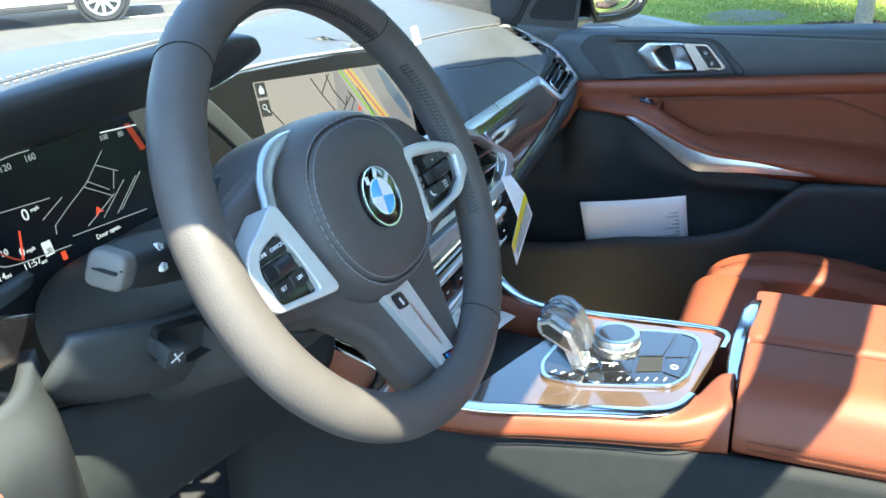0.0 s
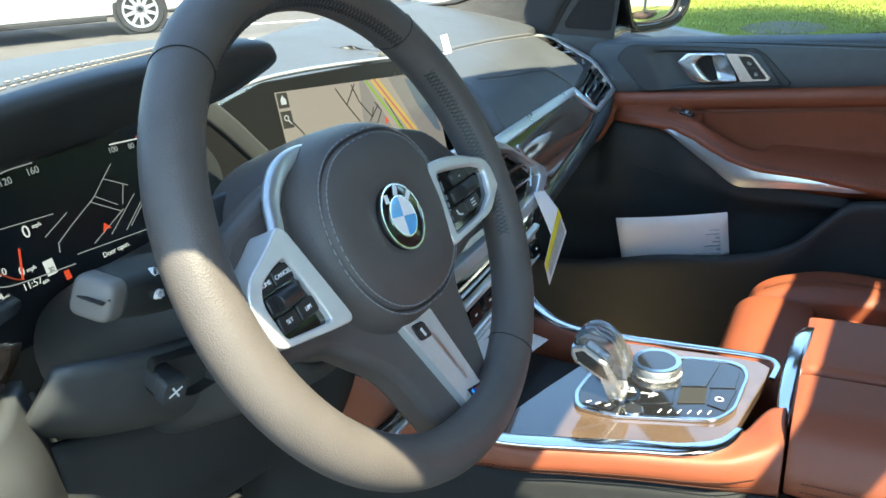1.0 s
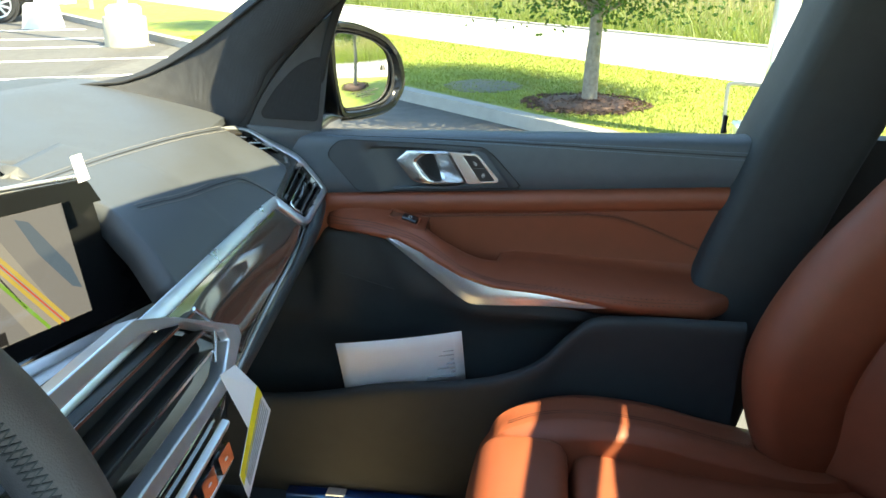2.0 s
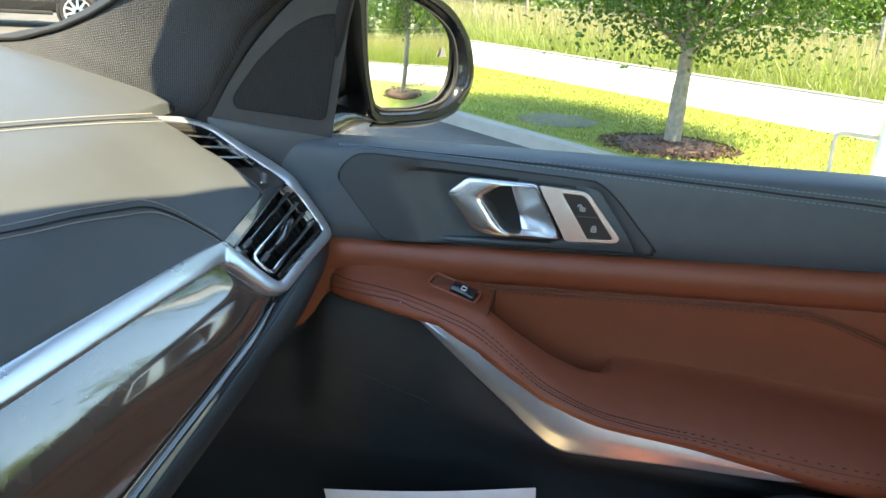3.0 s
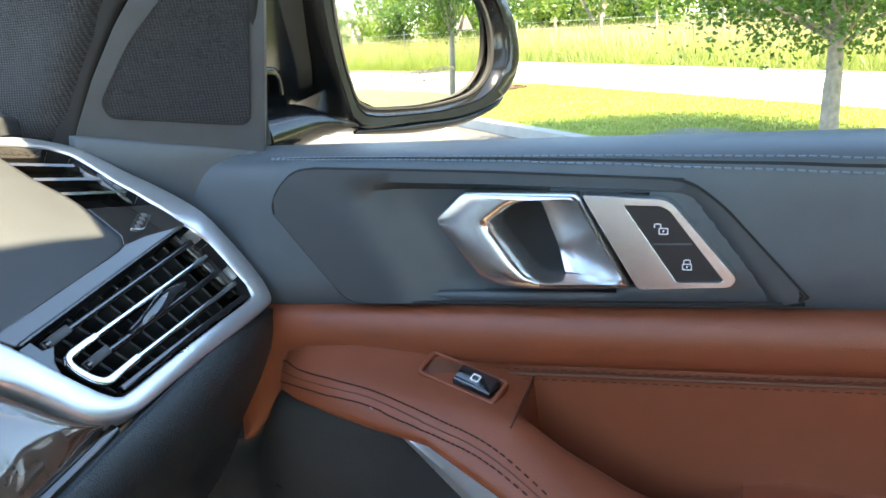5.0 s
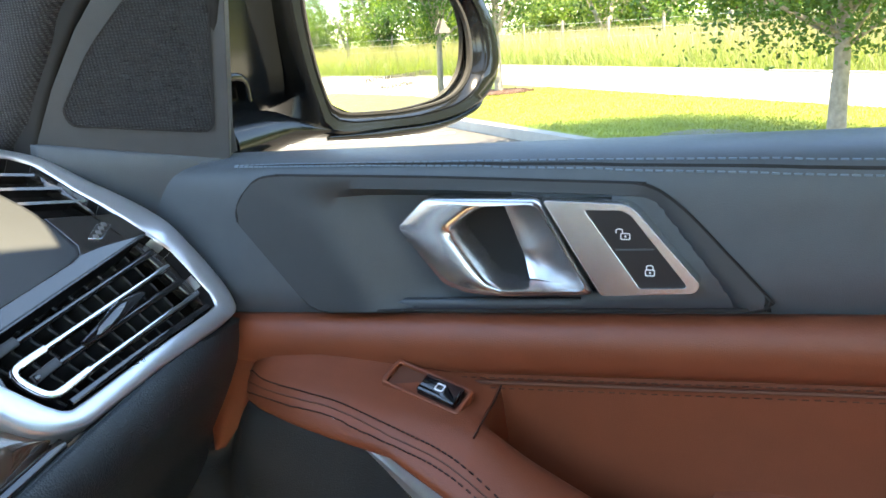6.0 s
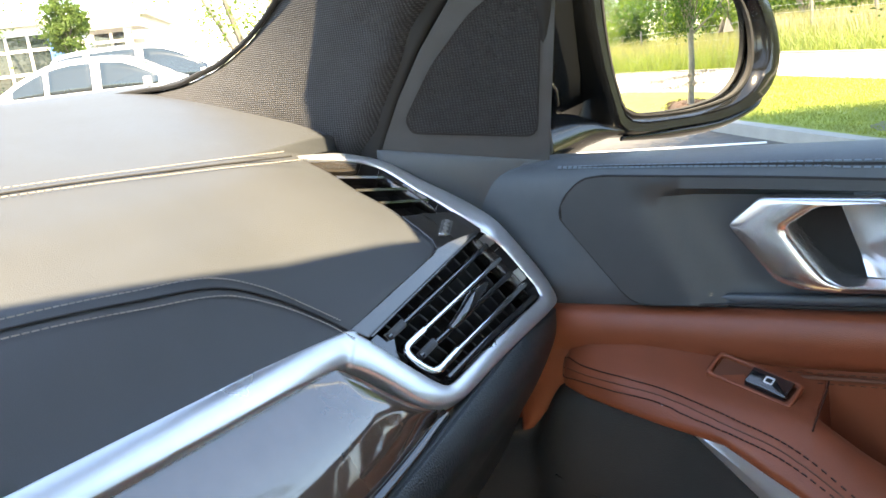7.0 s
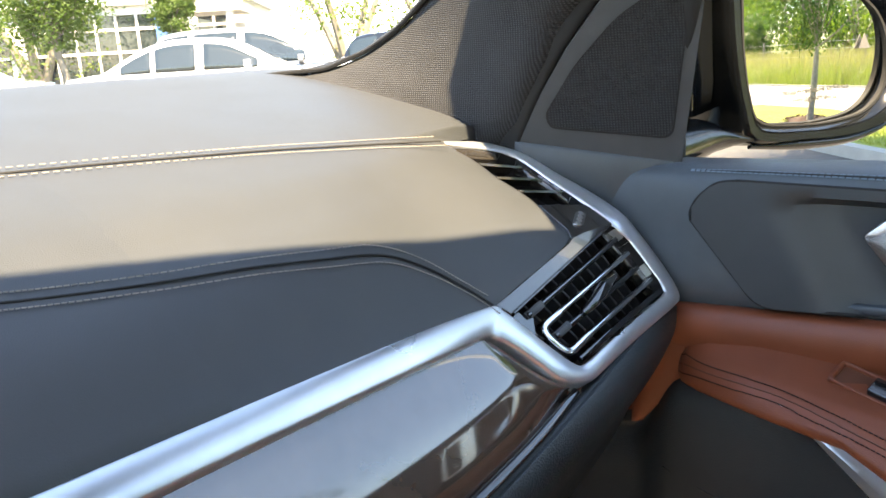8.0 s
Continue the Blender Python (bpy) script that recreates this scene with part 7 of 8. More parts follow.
# ---- loose things ----
def papers():
    A = axes((0.741, 0.080, 0.700), (0.16, -0.97, 0.10), (-0.25, 0.02, 0.95))
    p = thing("paper_sheet", "white printed sheet standing in the door pocket", "paper", (0.741, 0.08, 0.7))
    bm = grid([[A(0.208 * i / 12, 0.122 * j / 4 - 0.004, 0.004 * math.sin(3.1 * i / 12) + 0.002 * j) for i in range(13)] for j in range(5)])
    part("sheet", bm, PAPER, p, "white paper sheet", solid=-0.0004)
    for k, wd in enumerate((0.018, 0.026, 0.008, 0.014, 0.03, 0.008, 0.05)):
        part("print_line", bar(A, (0.192 - wd, 0.078 - 0.0095 * k), (0.192, 0.078 - 0.0095 * k), 0.0009, 0.004, 0.0085), TAG_INK, p, "thin printed line", smooth=0)
    part("punch_hole", prism([(0.014 + x, 0.083 + y) for x, y in ring(0.0024, 14)], A, 0.002, 0.0062), INK, p, "dark punched hole", smooth=0)
    part("green_mark", bar(A, (0.042, 0.003), (0.07, 0.003), 0.005, 0.003, 0.0055), MARK_GREEN, p, "small green printed mark", smooth=0)
    T = thing("hang_tag", "white paper tag with a yellow edge hanging from the dash", "tag", (0.2, 0.04, 0.98))
    top, ye, rt, bt, lf = Vector((0.20, 0.054, 1.02)), Vector((0.225, 0.040, 1.000)), Vector((0.25, 0.036, 0.957)), Vector((0.150, 0.027, 0.918)), Vector((0.135, 0.028, 0.955))
    up = Vector((-0.1, -0.9, 0.3)).normalized() * 0.0006
    def sheet(pts):
        return capped([[q + up * s for q in pts] for s in (0, 1)])
    part("tag_sheet", sheet([ye, rt, bt, lf]), PAPER, T, "white tag", smooth=0)
    part("yellow_edge", sheet([q + up * 1.2 for q in (ye + (rt - ye) * 0.02, ye + (rt - ye) * 0.36, lf + (bt - lf) * 0.4, lf)]), YELLOW, T, "yellow printed edge", smooth=0)
    for k in range(6):
        a, b = 0.3 + 0.1 * k, 0.34 + 0.1 * k
        part("print_line", sheet([q + up * 1.6 for q in (ye + (rt - ye) * a + (lf - ye) * 0.06, ye + (rt - ye) * (a + 0.03) + (lf - ye) * 0.06, lf + (bt - lf) * (a + 0.03) - (lf - ye) * 0.1, lf + (bt - lf) * a - (lf - ye) * 0.1)]), TAG_INK, T, "thin grey printed line", smooth=0)
    part("tag_tail", sheet([top + Vector((-0.03, 0, 0.02)), top + Vector((0.01, 0, 0.01)), ye, ye * 0.5 + lf * 0.5]), PAPER, T, "white tag strip", smooth=0)
    cl = thing("paper_clip_label", "small white label stuck on the dash top", "label", (0.215, 0.187, 1.226))
    part("label", sheet([Vector((0.206, 0.19, 1.212)), Vector((0.222, 0.188, 1.212)), Vector((0.224, 0.195, 1.236)), Vector((0.209, 0.197, 1.236))]), PAPER, cl, smooth=0)
    lf2 = thing("leaflet", "folded printed leaflet in the console tray", "leaflet", (-0.03, 0.07, 0.89))
    part("page", net([[Vector((x + 0.085, y - 0.045, z - 0.035)) for x, y, z in r] for r in ([(-0.17, 0.06, 0.925), (-0.10, 0.05, 0.93), (-0.03, 0.04, 0.925)], [(-0.175, 0.11, 0.94), (-0.105, 0.10, 0.948), (-0.035, 0.09, 0.94)], [(-0.18, 0.16, 0.952), (-0.11, 0.15, 0.958), (-0.04, 0.14, 0.952)])], 8, 8), PAPER, lf2, "white printed page", solid=-0.0006)
    for k in range(8):
        part("print_line", sweep([Vector((x + 0.085 - 0.001 * k, y - 0.045 + 0.010 * k, z - 0.0345 + 0.0031 * k)) for x, y, z in ((-0.165, 0.070, 0.9290), (-0.10, 0.060, 0.9345), (-0.05, 0.053, 0.9300))], rbox(0.0014, 0.0005, 0.0001, 2), (0, 0, 1), 6), TAG_INK, lf2, "thin printed line", smooth=0)
    fm = thing("floor_paper", "tan paper mat on the passenger floor", "paper mat", (0.5, 0.2, 0.42))
    part("mat", net([[(0.22, -0.05, 0.425), (0.45, -0.05, 0.43), (0.70, -0.05, 0.425)], [(0.22, 0.15, 0.425), (0.45, 0.15, 0.428), (0.70, 0.15, 0.425)], [(0.22, 0.36, 0.45), (0.45, 0.36, 0.455), (0.70, 0.36, 0.45)]], 10, 10), TAN, fm, "tan kraft paper mat", solid=-0.002)
    bs = thing("sill_strip", "blue film-covered sill strip with a white label", "sill strip", (0.74, 0.0, 0.46))
    part("strip", sweep([(0.755, 0.20, 0.475), (0.752, 0.0, 0.478), (0.75, -0.2, 0.478)], rbox(0.03, 0.016, 0.005), (0, 0, 1), 10), BLUE_FILM, bs, "glossy blue film")
    part("strip_label", box(0.738, 0.09, 0.486, 0.766, 0.125, 0.4875), PAPER, bs, "small white label", smooth=0)


MARK_GREEN = mat("green_print", (0.2, 0.5, 0.05), 0.6)
TAG_INK = mat("grey_print", (0.35, 0.35, 0.36), 0.7)
TAN = mat("kraft_paper", (0.36, 0.29, 0.2), 0.8, vary=0.1, scale=12)
BLUE_FILM = mat("blue_film", (0.01, 0.05, 0.22), 0.15, vary=0.1, coat=1)
papers()


# ---- outside mirror ----
def polar(outline, c, n=72):
    """An outline as n places at even angles round c."""
    res = []
    for i in range(n):
        a = 2 * math.pi * i / n
        dx, dy = math.cos(a), math.sin(a)
        best = 0.0
        for (x0, y0), (x1, y1) in zip(outline, outline[1:] + outline[:1]):
            ex, ey = x1 - x0, y1 - y0
            det = ex * dy - ey * dx
            if abs(det) > 1e-12:
                k = ((c[0] - x0) * dy - (c[1] - y0) * dx) / det
                r = ((c[0] - x0) * ey - (c[1] - y0) * ex) / det
                if -1e-9 <= k <= 1 + 1e-9 and r > best:
                    best = r
        res.append((c[0] + dx * best, c[1] + dy * best))
    return res


def mirror():
    m = thing("wing_mirror", "glossy black outside mirror reflecting trees", "mirror", (1.05, 0.1, 1.15))
    M = axes((0.957, 0.128, 1.151), (0.915, -0.40, 0.02), (0.02, 0.06, 1))
    c = (0.082, 0.058)
    flat = lambda pts: [(p.x, p.y) for p in spline([(u, v, 0) for u, v in pts], 120, True)]
    face = polar(flat([(-0.001, 0.127), (-0.0055, 0.085), (-0.0050, 0.052), (-0.0005, 0.022), (0.010, 0.0010), (0.055, -0.0062), (0.095, -0.0075), (0.136, -0.0030), (0.160, 0.0125), (0.168, 0.035), (0.1655, 0.063), (0.150, 0.086), (0.110, 0.1085), (0.062, 0.1235), (0.022, 0.131)]), c)
    rim = polar(flat([(-0.022, 0.150), (-0.026, 0.090), (-0.023, 0.045), (-0.016, 0.010), (-0.004, -0.0165), (0.060, -0.0225), (0.120, -0.0245), (0.170, -0.0155), (0.198, 0.0050), (0.2065, 0.0280), (0.2005, 0.0620), (0.187, 0.0830), (0.156, 0.1110), (0.104, 0.1330), (0.040, 0.150)]), c)
    def between(k, d, s=1.0):
        return [M(c[0] + (u0 + (u1 - u0) * k - c[0]) * s, c[1] + (v0 + (v1 - v0) * k - c[1]) * s, d) for (u0, v0), (u1, v1) in zip(face, rim)]
    part("housing", capped([between(0.06, -0.004), between(0.12, 0.004), between(0.36, 0.0095), between(0.40, 0.0080), between(0.44, 0.0100), between(0.80, 0.0110), between(0.95, 0.0070), between(1.0, 0.0), between(1.02, -0.035), between(1.0, -0.085, 0.88), between(1.0, -0.115, 0.6), between(1.0, -0.12, 0.3)]), MIRROR_BLACK, m, "glossy black housing", smooth=50)
    part("glass_rim", frame_prism([(u0 + (u1 - u0) * 0.09, v0 + (v1 - v0) * 0.09) for (u0, v0), (u1, v1) in zip(face, rim)], face, M, 0.0, 0.0045), RUBBER, m, "thin black rim")
    dome = [[M(c[0] + (u - c[0]) * k, c[1] + (v - c[1]) * k, 0.0022 + 0.056 * (v - c[1]) * k - 0.42 * ((u - c[0]) ** 2 + (v - c[1]) ** 2) * k * k) for u, v in face] for k in (1.0, 0.85, 0.7, 0.55, 0.4, 0.25, 0.1, 0.001)]
    part("mirror_glass", grid(dome, False, True), MIRROR, m, "clean convex mirror glass", smooth=180)
    part("warning_triangle", prism([(0.1325, 0.0520), (0.1465, 0.0515), (0.1395, 0.0645)], M, 0.0030, 0.0038), STALK_GREY, m, "small pale warning triangle", smooth=0)
    # foot between door and housing: a tall upper arm and a lower ledge with a crease
    foot = []
    for x, y, zt, zl_ in ((0.850, 0.190, 1.42, 1.152), (0.90, 0.190, 1.42, 1.154), (0.935, 0.188, 1.41, 1.156), (0.965, 0.185, 1.38, 1.160)):
        foot.append([Vector((x, y + u, (zt + zl_) / 2 + v * (zt - zl_) / 0.16)) for u, v in rbox(0.07, 0.16, 0.02, 4)])
    part("foot", capped(foot), MIRROR_BLACK, m, "black mirror foot", smooth=60)
    ledge = []
    for x, y, zt, zl_ in ((0.850, 0.178, 1.162, 1.118), (0.895, 0.176, 1.162, 1.124), (0.915, 0.174, 1.160, 1.128), (0.938, 0.168, 1.150, 1.132), (0.955, 0.160, 1.1415, 1.1345)):
        ledge.append([Vector((x, y + u, (zt + zl_) / 2 + v * (zt - zl_))) for u, v in [(0.0425 * math.cos(q) * abs(math.cos(q)) ** -0.4 if abs(math.cos(q)) > 1e-6 else 0.0, 0.5 * math.sin(q)) for q in [2 * math.pi * i / 24 for i in range(24)]]])
    part("foot_ledge", capped(ledge), MIRROR_BLACK, m, "glossy ledge of the mirror foot", smooth=50)
    part("foot_cap", sweep([(0.852, 0.150, 1.186), (0.868, 0.148, 1.187), (0.880, 0.149, 1.183), (0.886, 0.151, 1.170)], rbox(0.006, 0.010, 0.002), (0, -1, 0), 14), MIRROR_BLACK, m, "raised cap on the foot")
    part("lower_edge", sweep([M(-0.004, -0.0185, 0.004), M(0.06, -0.0245, 0.005), M(0.12, -0.0262, 0.004), M(0.168, -0.018, 0.001), M(0.19, -0.003, -0.004)], rbox(0.006, 0.010, 0.002), (0, -0.8, 0.4), 24, scales=[0.5, 1.0, 1.0, 0.9, 0.3]), MIRROR_BLACK, m, "dark lower edge of the housing")
    for k, line in enumerate(("OBJECTS IN MIRROR ARE CLOSER", "THAN THEY APPEAR")):
        text(line, 0.0050, shifted(M, 0.080, 0.020 - 0.0075 * k, 0.0036), MIRROR_PRINT, m)
    return m


MIRROR_PRINT = mat("mirror_print", (0.06, 0.06, 0.05), 0.6)
mirror()


# ---- trees ----
def tree(name, base, h, trunk_r, crown_r, crown_z, leaves, leaf, label, color, seed, fork=1.0, lean=(0, 0)):
    rnd = random.Random(seed)
    b = Vector(base)
    t = thing(name, label, "tree", b)
    bm = sweep([b + Vector((0, 0, -0.1)), b + Vector((0, 0, 0.06)), b + Vector((lean[0] * 0.5, lean[1] * 0.5, fork * 0.6)), b + Vector((lean[0], lean[1], fork)), b + Vector((lean[0] * 1.3, lean[1] * 1.3, fork + (h - fork) * 0.6))], ring(trunk_r, 12), (1, 0, 0), 14, scales=[1.4, 1.05, 0.95, 0.85, 0.25])
    for i in range(9):
        a = 2 * math.pi * i / 9 + rnd.uniform(-0.3, 0.3)
        s = b + Vector((lean[0], lean[1], fork * rnd.uniform(0.95, 1.25)))
        r = crown_r * rnd.uniform(0.5, 0.85)
        e = s + Vector((math.cos(a) * r, math.sin(a) * r, (h - fork) * rnd.uniform(0.12, 0.55)))
        mid = (s + e) / 2 + Vector((0, 0, -0.06 * r))
        sweep([s, mid, e], ring(trunk_r * 0.3, 6), (0.1, 0.2, 1), 6, scales=[1, 0.7, 0.25], bm=bm)
    part("trunk", bm, BARK, t, "grey-brown bark")
    bm = bmesh.new()
    n = leaves
    clumps = []
    for i in range(max(14, n // 60)):
        u = Vector((rnd.gauss(0, 1), rnd.gauss(0, 1), rnd.gauss(0, 1))).normalized() * rnd.uniform(0.45, 1.0)
        clumps.append((b + Vector((lean[0] + u.x * crown_r, lean[1] + u.y * crown_r, crown_z + u.z * (h - fork) * 0.52)), rnd.uniform(0.16, 0.34) * crown_r))
    for i in range(n):
        c, r = clumps[rnd.randrange(len(clumps))]
        p = c + Vector((rnd.gauss(0, 1), rnd.gauss(0, 1), rnd.gauss(0, 0.8))) * r * 0.6
        if p.z < b.z + fork * 0.9:
            p.z = b.z + fork * 0.9 + rnd.uniform(0, 0.3)
        d = Vector((rnd.gauss(0, 1), rnd.gauss(0, 1), rnd.gauss(-0.3, 0.6))).normalized()
        s = d.cross(Vector((rnd.gauss(0, 1), rnd.gauss(0, 1), rnd.gauss(0, 1)))).normalized()
        k = leaf * rnd.uniform(0.6, 1.3)
        up = d.cross(s) * 0.2 * k
        v = [bm.verts.new(q) for q in (p, p + d * k * 0.5 + s * k * 0.32 + up, p + d * k, p + d * k * 0.5 - s * k * 0.32 + up)]
        bm.faces.new(v)
    part("crown", bm, color, t, smooth=0)
    return t


def leafmat(name, color):
    m = mat(name, color, 0.55, vary=0.35, scale=2.5)
    nt = m.node_tree
    b = nt.nodes["Principled BSDF"]
    tr, mx = nt.nodes.new("ShaderNodeBsdfTranslucent"), nt.nodes.new("ShaderNodeMixShader")
    tr.inputs[0].default_value = (color[0] * 1.6, color[1] * 1.8, color[2] * 0.8, 1)
    mx.inputs[0].default_value = 0.4
    nt.links.new(b.outputs[0], mx.inputs[1])
    nt.links.new(tr.outputs[0], mx.inputs[2])
    nt.links.new(mx.outputs[0], nt.nodes["Material Output"].inputs[0])
    return m


LEAF = leafmat("leaf_green", (0.048, 0.095, 0.018))
tree("tree", (7.34, -0.62, 0.10), 4.3, 0.068, 1.75, 2.6, 80000, 0.048, "young round-crowned street tree in a mulch bed", LEAF, 3, fork=0.80, lean=(0.0, -0.02))
for a, b, seed in ((12.8, 6.9, 5), (-1.2, 6.6, 8)):
    tree("tree", out(a, b, 0.11), 4.5, 0.07, 1.35, 2.8, 22000, 0.062, "young round-crowned street tree on the lawn", LEAF, seed, fork=0.95)

# ---- lawn, road and car park details ----
def disc(name, at, r, h, material, label, category, squash=1.0, seed=1):
    rnd = random.Random(seed)
    rim = []
    n = 40
    for i in range(n):
        k = r * rnd.uniform(0.94, 1.05)
        rim.append((k * math.cos(2 * math.pi * i / n), k * squash * math.sin(2 * math.pi * i / n)))
    p = Vector(at)
    t = thing(name, label, category, p)
    part("mound", capped([[p + Vector((u * k, v * k, z)) for u, v in rim] for k, z in ((1.0, -0.02), (0.98, h * 0.5), (0.8, h * 0.9), (0.4, h))]), material, t, smooth=60)
    return t


for at, seed in (((7.22, -0.58, 0.108), 2), (out(12.8, 6.9, 0.112), 4), (out(-1.2, 6.6, 0.112), 6)):
    bed = disc("mulch_bed", at, 0.47, 0.05, MULCH, "round brown bark mulch bed under a tree", "mulch", seed=seed)
    rnd = random.Random(seed)
    bm = bmesh.new()
    for i in range(700):
        q, w = rnd.uniform(0, 6.283), 0.60 * math.sqrt(rnd.random())
        c = Vector(at) + Vector((w * math.cos(q), w * math.sin(q), 0.05 * (1 - w)))
        d = Vector((rnd.gauss(0, 1), rnd.gauss(0, 1), rnd.gauss(0, 0.3))).normalized() * rnd.uniform(0.012, 0.03)
        e = d.cross(Vector((0, 0, 1))) * 0.3
        u = Vector((0, 0, 0.008))
        capped([[c + d + e, c + d - e + u, c + d + u], [c - d + e, c - d - e + u, c - d + u * 2]], bm)
    tagged(part("bark_chips", bm, MULCH, bed, "loose bark chips"), kind="stuff")
DRUM_EARTH = mat("weathered_concrete", (0.13, 0.125, 0.10), 0.95, vary=0.25, scale=8, bump=0.4, bscale=50)
disc("concrete_cover", (8.25, 0.44, 0.108), 0.48, 0.015, DRUM_EARTH, "grey-brown round concrete cover set in the lawn", "manhole", 0.85, 3)

# parking lines run slantwise to the kerb
for k, (p, q) in enumerate((((8.7, 1.9), (7.0, 4.6)), ((11.0, -0.5), (9.35, 4.5)), ((12.9, -0.6), (11.15, 4.6)), ((14.8, -0.7), (13.05, 4.5)), ((16.5, -0.6), (14.5, 4.4)), ((18.2, -0.4), (16.5, 4.4)))):
    a, b = out(*p), out(*q)
    s_ = (b - a).normalized().cross(Vector((0, 0, 1))) * 0.05
    bm = capped([[c + s_ + Vector((0, 0, 0.0)), c - s_, c - s_ + Vector((0, 0, 0.004)), c + s_ + Vector((0, 0, 0.004))] for c in (a, b)])
    tagged(part("parking_line", bm, LINE_PAINT, smooth=0), "worn white painted parking line", "road marking", kind="structure")

# grass: short blades on the lawn, tall weeds beyond the road
def blades(name, n, area, h0, h1, z, material, label, seed, lean=0.4, wide=0.005):
    rnd = random.Random(seed)
    vs, fs = [], []
    for i in range(n):
        a, b = rnd.uniform(area[0], area[1]), rnd.uniform(area[2], area[3])
        p = out(a, b, z)
        h = rnd.uniform(h0, h1)
        q = rnd.uniform(0, 6.283)
        d = Vector((math.cos(q), math.sin(q), 0))
        t = Vector((rnd.gauss(0, 1), rnd.gauss(0, 1), 0)) * lean * h
        w = wide * rnd.uniform(0.6, 1.4)
        k = len(vs)
        vs += [p - d * w, p + d * w, p + d * w * 0.7 + t * 0.4 + Vector((0, 0, h * 0.6)), p - d * w * 0.7 + t * 0.4 + Vector((0, 0, h * 0.6)), p + t + Vector((0, 0, h))]
        fs += [(k, k + 1, k + 2, k + 3), (k + 3, k + 2, k + 4)]
    me = bpy.data.meshes.new(name)
    me.from_pydata([tuple(v) for v in vs], [], fs)
    me.materials.append(material)
    return tagged(new(name, me), label, "grass", kind="stuff")


blades("lawn_grass", 90000, (1, 13, 4.88, 7.99), 0.012, 0.035, 0.108, BLADE, "short mown lawn grass", 11, 0.4, 0.0035)
WEED = leafmat("weed_green", (0.17, 0.20, 0.065))
STRAW = leafmat("weed_straw", (0.27, 0.24, 0.14))
blades("tall_grass", 60000, (-20, 40, 12.5, 19), 0.2, 0.7, -0.06, WEED, "tall unmown grass and weeds beyond the road", 12, 0.5, 0.008)
blades("dry_grass", 30000, (-20, 40, 13.6, 24), 0.6, 1.1, -0.06, STRAW, "pale dry seeding grass along the fence", 13, 0.2, 0.01)
tagged(part("kerb", prism([(-60, 12.3), (75, 12.3), (75, 12.42), (-60, 12.42)], lambda u, v, w: out(u, v, w), -0.2, 0.06), KERB, smooth=0), "low concrete kerb on the far side of the road", "kerb", kind="structure")

# wire fence
fence = thing("wire_fence", "weathered post and wire fence in tall grass", "fence", out(0, 17.5, 0))
for k in range(24):
    a = -26 + 3.0 * k
    part("post", capped([[out(a, 17.5, 0) + Vector((x, y, z)) for x, y in ring(0.05, 8)] for z in (-0.1, 1.25)]), BARK, fence, "weathered wooden post")
for z in (0.35, 0.6, 0.85, 1.1):
    part("wire", sweep([out(-26, 17.46, z), out(10, 17.46, z), out(43, 17.46, z)], ring(0.005, 5), (0, 0, 1), 6), CONCRETE, fence, "grey wire")


# shrubs and far trees: many small leaf faces in uneven clumps
def bush(name, base, r, h, n, leaf, material, label, seed, cat="bush"):
    rnd = random.Random(seed)
    b = Vector(base)
    t = thing(name, label, cat, b)
    bm = bmesh.new()
    for i in range(5):
        q = 6.283 * i / 5 + rnd.uniform(-0.4, 0.4)
        sweep([b + Vector((0, 0, -0.1)), b + Vector((math.cos(q) * r * 0.25, math.sin(q) * r * 0.25, h * 0.3)), b + Vector((math.cos(q) * r * 0.6, math.sin(q) * r * 0.6, h * 0.65))], ring(0.03 * h, 6), (1, 0, 0.1), 5, scales=[1, 0.7, 0.3], bm=bm)
    part("trunk", bm, BARK, t, "branching grey stems")
    vs, fs = [], []
    clumps = [(Vector((rnd.gauss(0, 0.5) * r, rnd.gauss(0, 0.5) * r, h * rnd.uniform(0.15, 0.95))), rnd.uniform(0.2, 0.4) * min(r, h * 0.5)) for i in range(26)]
    for i in range(n):
        c, k = clumps[rnd.randrange(26)]
        p = b + c + Vector((rnd.gauss(0, 1), rnd.gauss(0, 1), rnd.gauss(0, 1))) * k * 0.6
        p.z = max(p.z, b.z + 0.05)
        d = Vector((rnd.gauss(0, 1), rnd.gauss(0, 1), rnd.gauss(-0.2, 0.7))).normalized() * leaf * rnd.uniform(0.6, 1.4)
        e = d.cross(Vector((rnd.gauss(0, 1), rnd.gauss(0, 1), rnd.gauss(0, 1)))).normalized() * leaf * 0.35
        m = len(vs)
        vs += [p, p + d * 0.5 + e, p + d, p + d * 0.5 - e]
        fs.append((m, m + 1, m + 2, m + 3))
    me = bpy.data.meshes.new("crown")
    me.from_pydata([tuple(v) for v in vs], [], fs)
    me.materials.append(material)
    c = new("crown", me)
    c.parent = t
    c.location = -b
    return t


LEAF3 = leafmat("leaf_yellow_green", (0.115, 0.165, 0.035))
LEAF4 = leafmat("leaf_fresh", (0.08, 0.13, 0.025))
rnd0 = random.Random(21)
for i in range(26):
    a = -34 + 3.1 * i + rnd0.uniform(-0.9, 0.9)
    h = rnd0.uniform(2.6, 5.2)
    bush("bush", out(a, rnd0.uniform(23, 27), -0.06), h * 0.55, h, 2600, 0.20, (LEAF3, LEAF4, LEAF3, LEAF)[i % 4], "dense sunlit shrub along the field's edge", 100 + i)
for i in range(20):
    a = -45 + 5.2 * i + rnd0.uniform(-1.5, 1.5)
    h = rnd0.uniform(6.5, 10.0)
    bush("tree", out(a, rnd0.uniform(33, 42), -0.06), h * 0.5, h, 3000, 0.34, (LEAF4, LEAF3, LEAF4)[i % 3], "tall leafy tree at the wood's edge", 200 + i, "tree")
